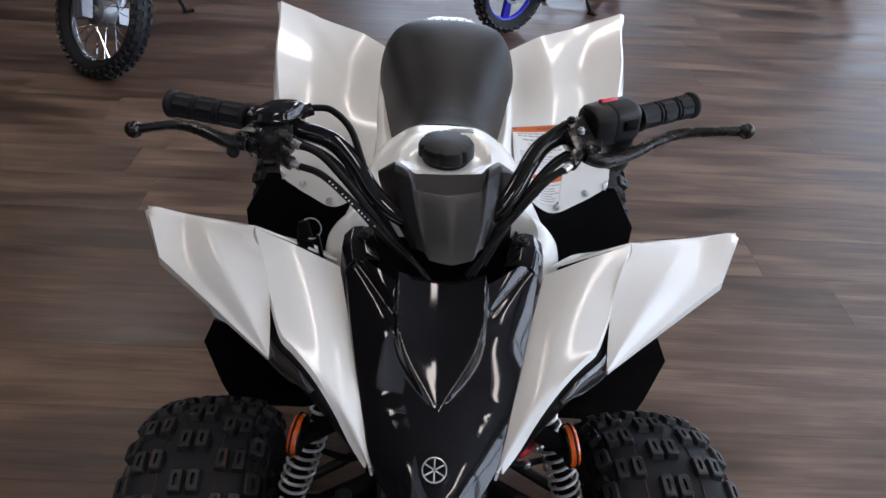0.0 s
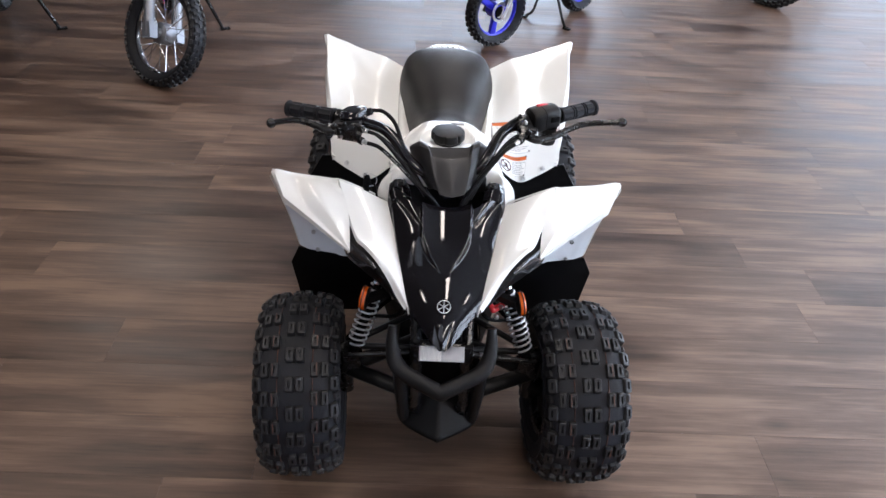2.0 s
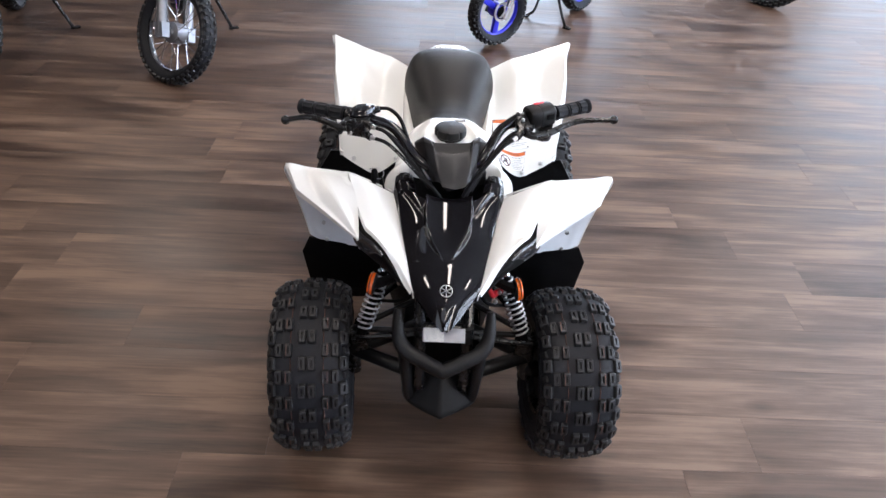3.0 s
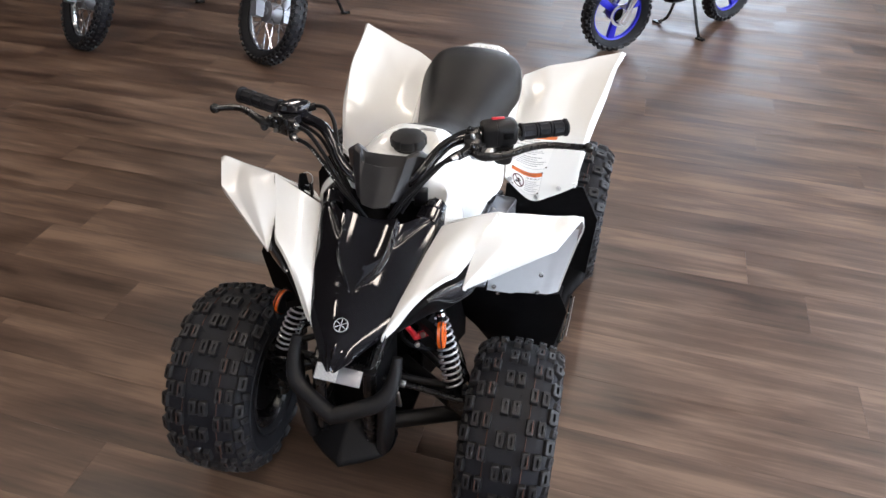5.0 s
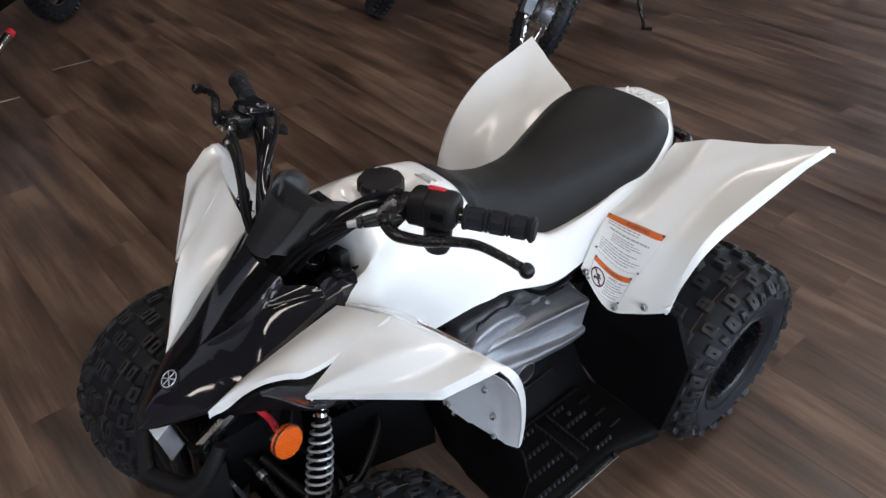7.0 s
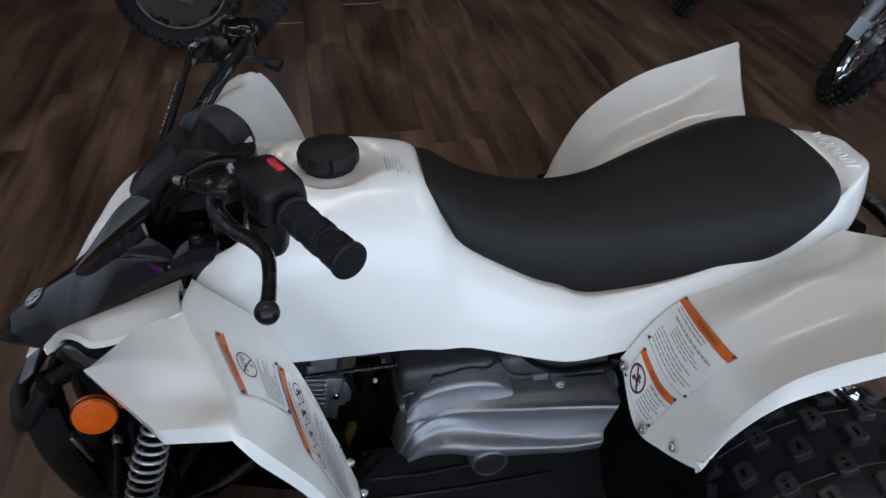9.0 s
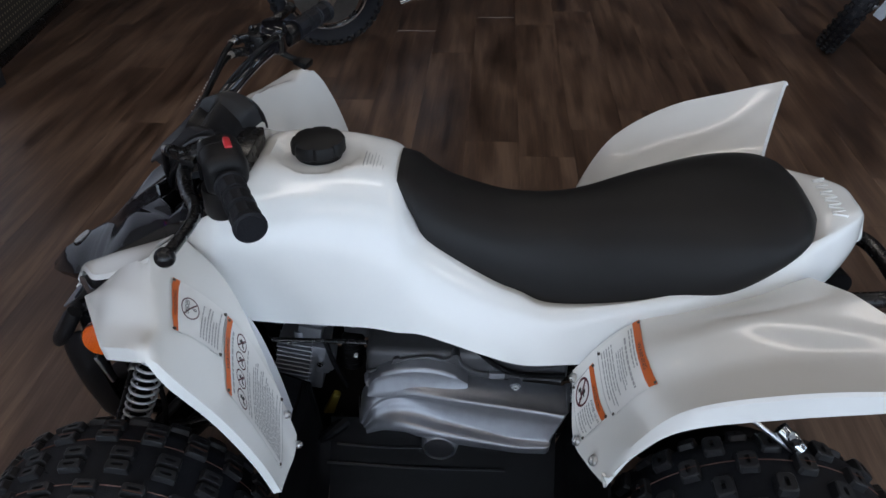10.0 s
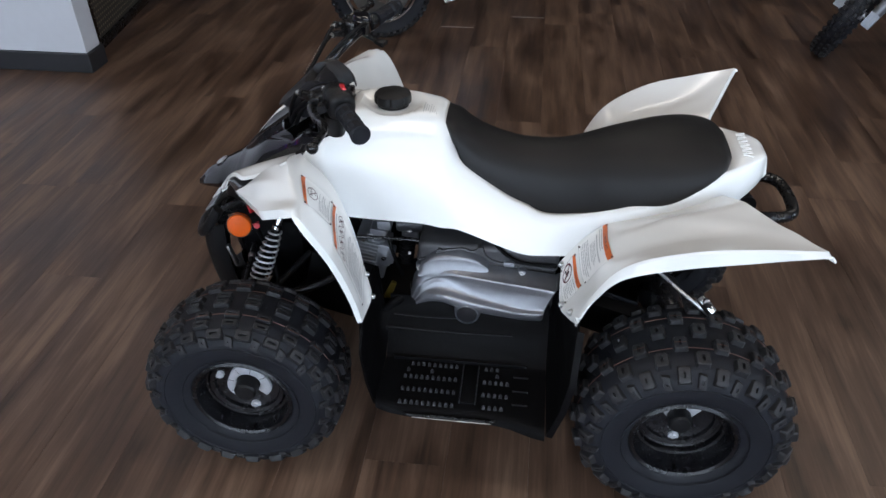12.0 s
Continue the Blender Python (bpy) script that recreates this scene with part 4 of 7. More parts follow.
lab.lines(0.06, 0.94, 0.18, 0.30, 2)
lab.lines(0.12, 0.88, 0.33, 0.38, 1, 0.8, 0.95)
lab.lines(0.20, 0.85, 0.42, 0.62, 4)
lab.lines(0.06, 0.94, 0.66, 0.96, 5)
lab.finish()
lab = Label(fender_rear[0], rear_net, ((0.067, 0.133), (0.483, 0.183), (0.442, 0.045), (0.080, 0.008)), 0.0010, 1, "white passenger warning label with a round sign")
lab.field("orange_bar", lab.ob, M_ORANGE, 0.0, 1.0, 0.0, 0.20, 1)
lab.words("WARNING", 0.28, 0.74, 0.06, 0.145, M_INK)
lab.ring(0.22, 0.60, 0.19, 0.31, 0.18)
lab.figure(0.22, 0.60, 0.19, 0.31)
lab.words("NEVER ride as a", 0.44, 0.95, 0.25, 0.33, M_INK)
lab.lines(0.44, 0.96, 0.40, 0.94, 6)
lab.finish()
bm = B()
box(bm, (-0.126, 0.944, 0.594), (0.010, 0.012, 0.020))
part("red_clip", bm, M_RED, fender_rear[1], "small red clip", bevel=0.002)

# ---- wheels ----
def knob(bm, m, sx, sy, h, mat=1, slot=(0.26, 0.52), skew=0.0):
    """A tapered tread block with cut corners and a deep slot in its top. m: its frame, z outwards."""
    def ring(q, z, cutoff):
        a, b = sx / 2 * q, sy / 2 * q
        c = min(sx, sy) * cutoff
        pts = ((-a + c, -b), (a - c, -b), (a, -b + c), (a, b - c), (a - c, b), (-a + c, b), (-a, b - c), (-a, -b + c))
        return [bm.verts.new(m @ V(x + skew * y, y, z)) for x, y in pts]
    a, b = sx / 2 * slot[0], sy / 2 * slot[1]
    def hole(q, z):
        pts = ((-a * 0.5, -b), (a * 0.5, -b), (a, -b * 0.7), (a, b * 0.7), (a * 0.5, b), (-a * 0.5, b), (-a, b * 0.7), (-a, -b * 0.7))
        return [bm.verts.new(m @ V(x * q + skew * y * q, y * q, z)) for x, y in pts]
    rings = [ring(1.06, -0.003, 0.10), ring(0.95, h * 0.86, 0.14), ring(0.84, h, 0.16), hole(1.0, h), hole(0.85, h * 0.45)]
    for u, w in zip(rings, rings[1:]):
        for i in range(8):
            j = (i + 1) % 8
            bm.faces.new((u[i], u[j], w[j], w[i])).material_index = mat
    bm.faces.new(rings[-1])


def atv_tyre(bm, R, width, bead, rows, paired, stripe=True):
    h = width / 2
    prof = [(-h * 0.80, bead), (-h * 0.90, bead + 0.010), (-h * 0.99, bead + (R - bead) * 0.35), (-h * 1.0, bead + (R - bead) * 0.55), (-h * 0.93, R - 0.034), (-h * 0.76, R - 0.016), (-h * 0.40, R - 0.0095), (0, R - 0.0085)]
    prof = prof + [(-x, r) for x, r in prof[-2::-1]]
    pts = [(p.x, p.y) for p in spline([(x, r, 0) for x, r in prof], 34)]
    lathe(bm, pts, 0, 72)

    def frame_at(off, ang, lean):
        # radius of the carcass at this offset
        s = abs(off) / h
        r = R - 0.0085 - 0.009 * (s / 0.76) ** 2 if s < 0.76 else R - 0.0175 - (s - 0.76) * 0.09
        rot = Matrix.Rotation(ang, 4, "X")
        return rot @ Matrix.Translation((off, 0, r)) @ Matrix.Rotation(lean, 4, "Y")

    def stripe_on(off, ang, length, lean, h):
        m = frame_at(off, ang, lean)
        vs = [bm.verts.new(m @ V(x, y, h + 0.0003)) for x, y in ((-0.0008, -length), (0.0008, -length), (0.0008, length), (-0.0008, length))]
        bm.faces.new(vs).material_index = 2

    rng = random.Random(rows)
    for k in range(rows):
        a = 2 * math.pi * k / rows
        half = math.pi / rows
        pitch = 2 * math.pi * R / rows
        if paired:
            kx, ky = width * 0.094, 0.50 * pitch
            for off in (-0.060, 0.060):
                knob(bm, frame_at(off * width, a, 0), kx, ky, 0.0100)
            for sgn in (-1, 1):
                for off in (0.225, 0.340):
                    lean = sgn * (0.22 if off > 0.3 else 0.1)
                    knob(bm, frame_at(sgn * off * width, a + half, lean), kx * 0.95, ky, 0.0100)
                    if off < 0.3:
                        stripe_on(sgn * off * width + sgn * 0.004, a + half, ky * 0.40, lean, 0.0100)
                knob(bm, frame_at(sgn * 0.428 * width, a, sgn * 0.62), kx * 1.25, ky * 0.98, 0.0100)
                knob(bm, frame_at(sgn * 0.480 * width, a + half, sgn * 1.12), kx * 1.25, ky * 0.50, 0.0032, slot=(0.2, 0.2), skew=0.25 * sgn)
        else:
            kx, ky = 0.0290, 0.0255
            for off, ph, lean in ((0.0, 0, 0), (0.175, 1, 0.06), (-0.175, 1, -0.06), (0.335, 0, 0.18), (-0.335, 0, -0.18)):
                knob(bm, frame_at(off * width, a + ph * half, lean), kx, ky, 0.0110, slot=(0.46, 0.24))
                if ph:
                    stripe_on(off * width, a + half, ky * 0.40, lean, 0.0110)
            for sgn in (-1, 1):
                knob(bm, frame_at(sgn * 0.445 * width, a + half, sgn * 0.72), kx * 1.05, ky * 0.90, 0.0095, slot=(0.30, 0.16))
                knob(bm, frame_at(sgn * 0.487 * width, a, sgn * 1.20), kx * 0.95, ky * 0.55, 0.0035, slot=(0.3, 0.3), skew=0.3 * sgn)
        # moulding whiskers
        for _ in range(3):
            m = frame_at(rng.uniform(-0.46, 0.46) * width, a + rng.uniform(-half, half), 0)
            d = V(rng.uniform(-0.3, 0.3), rng.uniform(-0.3, 0.3), 1) * 0.0165
            vs = [bm.verts.new(m @ p) for p in (V(-0.0005, 0, 0), V(0.0005, 0, 0), V(0, 0.0006, 0), d)]
            for i in range(3):
                bm.faces.new((vs[i], vs[(i + 1) % 3], vs[3]))
    # rings and ribs moulded into the sidewalls
    for sgn in (-1, 1):
        for o, r in ((0.955, bead + 0.018), (0.995, bead + (R - bead) * 0.50)):
            lathe(bm, [(sgn * (h * o + 0.001), r - 0.0012), (sgn * (h * o + 0.0028), r), (sgn * (h * o + 0.001), r + 0.0012)], 0, 72)
    if stripe:
        for off in (-0.205, 0.205):
            lathe(bm, [(off * width - 0.0009, R - 0.0092), (off * width, R - 0.0080), (off * width + 0.0009, R - 0.0092)], 0, 72, mat=2)


M_STRIPE = material("faded orange tyre stripe", (0.085, 0.034, 0.022), 0.65, spread=0.4, scale=90)


def atv_rim(bm, width, lip, well, face):
    """Steel rim: lips, well and a dished face set in by face from the outer lip."""
    h = width / 2
    prof = [(h * 0.86, lip + 0.004), (h * 0.90, lip - 0.001), (h * 0.86, lip - 0.006), (h * 0.70, lip - 0.010), (h * 0.66, well + 0.004), (h * 0.46, well + 0.001), (h * 0.44, well - 0.0035), (h * 0.30, well - 0.003), (h * 0.28, well - 0.0065), (h * 0.30 - 0.02, well - 0.006)]
    lathe(bm, prof + [(h * 0.86 - face + 0.016, well - 0.008), (h * 0.86 - face + 0.013, well - 0.016), (h * 0.86 - face + 0.006, well - 0.018), (h * 0.86 - face + 0.002, well - 0.028), (h * 0.86 - face - 0.004, 0.030), (h * 0.86 - face - 0.004, 0.002)], 0, 56)
    lathe(bm, [(-h * 0.86, lip + 0.004), (-h * 0.90, lip - 0.001), (-h * 0.84, lip - 0.008), (-h * 0.60, well), (h * 0.30 - 0.02, well - 0.002)], 0, 56)


def atv_wheel(name, front, label):
    width, R = (0.172, 0.203) if front else (0.196, 0.208)
    face = 0.050 if front else 0.072
    bm = B()
    atv_rim(bm, width, 0.098 if front else 0.097, 0.083 if front else 0.083, face)
    wheel = part(name, bm, M_RIM, quad, label, angle=30)
    bm = B()
    atv_tyre(bm, R, width, 0.098 if front else 0.097, 21 if front else 18, front)
    part("tyre", bm, [M_RUBBER, M_KNOB, M_STRIPE], wheel, "black knobbly tyre", angle=30)
    xf = width / 2 * 0.86 - face - 0.004
    bm = B()
    if front:
        # a horseshoe plate, open below the axle
        arc = [radians(-52 + 284 * k / 40) for k in range(41)]
        outline = [((0.045 + 0.004 * math.cos(3 * (a - math.pi / 2))) * math.cos(a), (0.045 + 0.004 * math.cos(3 * (a - math.pi / 2))) * math.sin(a)) for a in arc]
        outline += [(0.025 * math.cos(a), 0.025 * math.sin(a)) for a in arc[::-1]]
    else:
        outline = [(0.052 * math.cos(a) * (1.0 if k % 2 else 0.42), 0.052 * math.sin(a) * (1.0 if k % 2 else 0.42)) for k, a in enumerate(2 * math.pi * k / 6 + math.pi / 2 for k in range(6))]
    sheet(bm, outline, 0.010 if front else 0.012, Matrix(((0, 0, 1, xf), (1, 0, 0, 0), (0, 1, 0, 0), (0, 0, 0, 1))))
    hub = part("hub_plate", bm, M_HUB, wheel, "bright cast hub plate", bevel=0.0015, segments=1)
    if front:
        # radial seams and a small raised maker's mark on the plate
        for a in (20, 68, 112, 160, 205):
            bm = B()
            box(bm, (xf + 0.005, 0, 0.0355), (0.0108, 0.0012, 0.0150), None)
            bmesh.ops.rotate(bm, verts=bm.verts[:], cent=(0, 0, 0), matrix=Matrix.Rotation(radians(a - 90), 3, "X"))
            part("plate_seam", bm, M_CASE, hub, smooth=False)
    bm = B()
    rr = 0.023
    tube(bm, [(xf - 0.03, 0, 0), (xf + 0.004, 0, 0), (xf + 0.034, 0, 0), (xf + 0.038, 0, 0), (xf + 0.0385, 0, 0)], [rr * 1.1, rr, rr * 0.95, rr * 0.8, rr * 0.2], 28)
    part("hub_cap", bm, M_BLACK, wheel)
    for k in range(3):
        a = math.pi / 2 + 2 * math.pi * k / 3 + math.pi / 3
        screw(wheel, (xf + 0.010, 0.061 * math.cos(a), 0.061 * math.sin(a)), (1, 0, 0), 0.0085, M_HUB, "wheel_nut")
    bm = B()
    tube(bm, [(width / 2 * 0.70, 0, -0.090), (width / 2 * 0.70 + 0.014, 0, -0.086)], [0.004, 0.003], 10)
    part("valve", bm, M_DARK, wheel)
    return wheel


def place_wheel(w, x, y, turn, spin, z=0.2005):
    w.matrix_basis = Matrix.Translation((x, y, z)) @ Matrix.Rotation(turn, 4, "Z") @ Matrix.Rotation(spin, 4, "X")


fw = atv_wheel("front_wheel", True, "black steel front wheel")
rw = atv_wheel("rear_wheel", False, "black steel rear wheel with a deep dish")
place_wheel(fw, 0.300, 0.034, radians(3.5), 0.12)
place_wheel(rw, 0.297, 0.896, 0, 0.0, 0.2055)


def copy_part(ob, m):
    c = copy_thing(ob, m)
    c.parent = quad
    c.matrix_basis = m
    return c


for w, x, y, z, turn, spin in ((fw, -0.301, 0.030, 0.2005, radians(184.5), 1.0), (rw, -0.297, 0.896, 0.2055, math.pi, 0.2)):
    copy_part(w, Matrix.Translation((x, y, z)) @ Matrix.Rotation(turn, 4, "Z") @ Matrix.Rotation(spin, 4, "X"))

# ---- the quad bike: handlebar and controls ----
def loft_box(bm, a, b, wa, wb, up=(0, 0, 1), mat=0):
    """A tapered bar of rectangular section from a to b; wa, wb: width and height at the ends."""
    a, b, up = Vector(a), Vector(b), Vector(up)
    d = (b - a).normalized()
    s = d.cross(up).normalized()
    u = s.cross(d)
    rows = [[p + s * (x * w[0] / 2) + u * (y * w[1] / 2) for x, y in ((-1, -1), (1, -1), (1, 1), (-1, 1))] for p, w in ((a, wa), (b, wb))]
    grid(bm, rows, closed=True, cap=True, mat=mat)


BAR_L = [(0.030, 0.140, 0.690), (0.060, 0.142, 0.706), (0.077, 0.155, 0.724), (0.091, 0.177, 0.742), (0.112, 0.206, 0.758), (0.151, 0.230, 0.765), (0.190, 0.245, 0.768), (0.226, 0.262, 0.769), (0.300, 0.304, 0.770)]
BAR_R = [(-0.030, 0.132, 0.690), (-0.062, 0.136, 0.704), (-0.084, 0.148, 0.720), (-0.102, 0.166, 0.740), (-0.130, 0.187, 0.758), (-0.175, 0.203, 0.764), (-0.233, 0.221, 0.766), (-0.325, 0.249, 0.765)]
bm = B()
tube(bm, even_spline(BAR_R[::-1] + BAR_L, 90), 0.0108, 16)
handlebar = part("handlebar", bm, M_PIANO, quad, "black tubular handlebar")

for inner, outer in ((V(0.228, 0.263, 0.769), V(0.308, 0.308, 0.770)), (V(-0.232, 0.221, 0.766), V(-0.334, 0.252, 0.765))):
    bm = B()
    n = 80
    d = outer - inner
    line = [inner + d * (k / (n - 1)) for k in range(n)]
    radii = []
    for k in range(n):
        f = k / (n - 1)
        rib = 0.0 if any(abs(f - c) < 0.016 for c in (0.30, 0.36, 0.60, 0.66, 0.89)) else 0.0022
        radii.append(0.0128 + rib + (0.0018 if f < 0.05 or f > 0.93 else 0) - (0.003 if f > 0.985 else 0))
    tube(bm, line, radii, 40, cap=True)
    side = d.normalized().orthogonal().normalized()
    up = d.normalized().cross(side)
    for v in bm.verts:
        f = (v.co - inner).dot(d) / d.length_squared
        o = v.co - inner - d * f
        if (0.38 < f < 0.58 or 0.68 < f < 0.87 or 0.06 < f < 0.28) and o.length > 0.01:
            v.co += o.normalized() * (0.0008 * math.cos(10 * math.atan2(o.dot(up), o.dot(side))))
    part("grip", bm, M_RUBBER, handlebar, "ribbed black rubber grip")

# switch box: two moulded shells with a chamfered front, a red stop switch and a starter button below
def shell(bm, centre, axis, stations, outline, grow):
    """A rounded block lofted along an axis; outline: (forward, up) corners; stations: (offset, scale)."""
    axis = Vector(axis).normalized()
    fwd = V(0, 0, 1).cross(axis).normalized()
    ring = spline([(a, b, 0) for a, b in outline], 40, True)
    rows = []
    for o, q in stations:
        rows.append([Vector(centre) + axis * o + fwd * (p.x * q) + V(0, 0, p.y * q + grow * o) for p in ring])
    grid(bm, rows, closed=True, cap=True)


BOX_OUT = [(-0.0235, -0.012), (-0.0235, 0.012), (-0.020, 0.021), (-0.010, 0.0255), (0.010, 0.0255), (0.020, 0.020), (0.0235, 0.010), (0.0235, -0.006), (0.018, -0.016), (0.008, -0.021), (-0.012, -0.021), (-0.020, -0.018)]
bm = B()
shell(bm, (0.190, 0.244, 0.770), (0.90, 0.43, 0), [(-0.031, 0.72), (-0.030, 0.88), (-0.026, 0.97), (-0.006, 1.0), (-0.0055, 0.965), (-0.0045, 0.965), (-0.004, 1.0), (0.024, 0.98), (0.030, 0.90), (0.034, 0.70), (0.0345, 0.55)], BOX_OUT, 0.05)
switch = part("switch_box", bm, M_BLACK, handlebar, "matt black switch box", angle=40)
bm = B()
box(bm, (0.187, 0.252, 0.7955), (0.024, 0.008, 0.006), Matrix.Rotation(0.44, 3, "Z") @ Matrix.Rotation(-0.30, 3, "X"))
part("stop_switch", bm, M_RED, switch, "red stop switch", bevel=0.002)
bm = B()
tube(bm, [(0.203, 0.240, 0.752), (0.204, 0.237, 0.722), (0.204, 0.2365, 0.717), (0.204, 0.236, 0.715)], [0.0195, 0.0175, 0.0150, 0.010], 24)
part("starter_button", bm, M_BLACK, switch, "round black starter button")
bm = B()
box(bm, (0.214, 0.228, 0.776), (0.018, 0.004, 0.012), Matrix.Rotation(0.44, 3, "Z"))
part("slide_switch", bm, M_DARK, switch, bevel=0.0015)

# brake levers with a flattened blade and a ball end
for pts in ([(0.158, 0.190, 0.754), (0.176, 0.190, 0.748), (0.196, 0.199, 0.747), (0.222, 0.212, 0.751), (0.246, 0.227, 0.757), (0.276, 0.240, 0.762), (0.318, 0.243, 0.766), (0.350, 0.242, 0.769)],
            [(-0.222, 0.164, 0.762), (-0.240, 0.164, 0.764), (-0.258, 0.171, 0.767), (-0.284, 0.184, 0.769), (-0.307, 0.190, 0.769), (-0.332, 0.189, 0.766), (-0.349, 0.187, 0.763)]):
    bm = B()
    tube(bm, even_spline(pts, 48), [0.0085, 0.0085, 0.0078, 0.0072, 0.0066, 0.0062, 0.0058, 0.0062], 14)
    end = V(*pts[-1])
    d = (end - V(*pts[-2])).normalized()
    r = bmesh.ops.create_uvsphere(bm, u_segments=18, v_segments=12, radius=0.0098)
    bmesh.ops.translate(bm, verts=r["verts"], vec=end + d * 0.005)
    part("brake_lever", bm, M_PAINT, handlebar, "gloss black brake lever")

# lever perches, clamped round the bar
bm = B()
tube(bm, [(0.137, 0.222, 0.763), (0.159, 0.232, 0.766)], 0.0165, 18)
loft_box(bm, (0.148, 0.222, 0.764), (0.158, 0.186, 0.756), (0.030, 0.026), (0.030, 0.018))
loft_box(bm, (0.152, 0.196, 0.758), (0.140, 0.166, 0.758), (0.016, 0.016), (0.012, 0.012))
loft_box(bm, (0.158, 0.200, 0.764), (0.176, 0.196, 0.764), (0.012, 0.010), (0.018, 0.008))
part("lever_perch", bm, M_PAINT, handlebar, bevel=0.002)
bm = B()
tube(bm, [(-0.206, 0.212, 0.765), (-0.228, 0.220, 0.766)], 0.0165, 18)
box(bm, (-0.198, 0.178, 0.760), (0.040, 0.034, 0.034), Matrix.Rotation(-0.28, 3, "Z"))
loft_box(bm, (-0.206, 0.196, 0.763), (-0.226, 0.164, 0.762), (0.030, 0.024), (0.026, 0.018))
loft_box(bm, (-0.182, 0.166, 0.774), (-0.172, 0.152, 0.775), (0.014, 0.012), (0.011, 0.011))
loft_box(bm, (-0.184, 0.162, 0.752), (-0.173, 0.144, 0.754), (0.015, 0.013), (0.011, 0.011))
part("lever_perch", bm, M_PAINT, handlebar, bevel=0.002)
for c, n, r, m in (((0.158, 0.186, 0.766), (0, 0, 1), 0.0055, M_PAINT), ((0.142, 0.224, 0.781), (0, 0, 1), 0.0045, M_PAINT), ((0.152, 0.208, 0.776), (0, 0, 1), 0.0035, M_STEEL),
                   ((-0.226, 0.164, 0.773), (0, 0, 1), 0.0060, M_PAINT), ((-0.236, 0.158, 0.756), (0, -1, 0.2), 0.0060, M_PAINT), ((-0.206, 0.164, 0.779), (0, 0, 1), 0.0040, M_PAINT), ((-0.214, 0.158, 0.752), (0, -1, 0), 0.0035, M_STEEL)):
    screw(handlebar, c, n, r, m, "clamp_bolt")
# knurled adjuster wheels and bright cable ends
for a, b in (((0.140, 0.166, 0.758), (0.132, 0.156, 0.756)), ((-0.172, 0.152, 0.775), (-0.163, 0.147, 0.774)), ((-0.173, 0.144, 0.754), (-0.164, 0.139, 0.753))):
    a, b = V(*a), V(*b)
    bm = B()
    disc(bm, a, a.lerp(b, 0.5), 0.0078, 0.0078, 18)
    part("adjuster_wheel", bm, M_PAINT, handlebar, bevel=0.0008, segments=1)
    bm = B()
    disc(bm, a.lerp(b, 0.5), b + (b - a) * 0.5, 0.0052, 0.0046, 14)
    part("cable_end", bm, M_STEEL, handlebar, "bright steel cable adjuster")

# thumb throttle: flat gloss case with a raised lid, a screw tab and a lever below
bm = B()
tc, tl = V(-0.192, 0.202, 0), V(0.80, 0.55, 0).normalized()
tw = V(-tl.y, tl.x, 0)
rows = []
for z, q in ((0.752, 0.80), (0.757, 0.97), (0.778, 1.0), (0.780, 1.07), (0.7825, 1.07), (0.784, 1.0), (0.790, 0.95), (0.7925, 0.82), (0.793, 0.3)):
    rows.append([tc + tl * (q * (0.0275 * math.cos(a) + 0.0035 * math.cos(3 * a))) + tw * (q * 0.0195 * math.sin(a)) + V(0, 0, z) for a in (2 * math.pi * k / 36 for k in range(36))])
grid(bm, rows, closed=True, cap=True)
throttle = part("throttle_case", bm, M_PIANO, handlebar, "gloss black thumb throttle case", angle=40)
bm = B()
loft_box(bm, (-0.172, 0.212, 0.779), (-0.156, 0.218, 0.783), (0.016, 0.010), (0.012, 0.012))
part("cable_guide", bm, M_PAINT, throttle, bevel=0.002)
for c in ((-0.174, 0.214, 0.7845), (-0.210, 0.186, 0.7845), (-0.196, 0.218, 0.7845)):
    screw(throttle, c, (0, 0, 1), 0.0030, M_PAINT)
bm = B()
tube(bm, [(-0.197, 0.200, 0.754), (-0.196, 0.214, 0.742), (-0.193, 0.232, 0.735)], [0.008, 0.005, 0.0045], 12, 12)
loft_box(bm, (-0.193, 0.228, 0.735), (-0.186, 0.252, 0.731), (0.016, 0.008), (0.026, 0.012))
part("thumb_lever", bm, M_BLACK, throttle, "black thumb throttle lever", bevel=0.003)

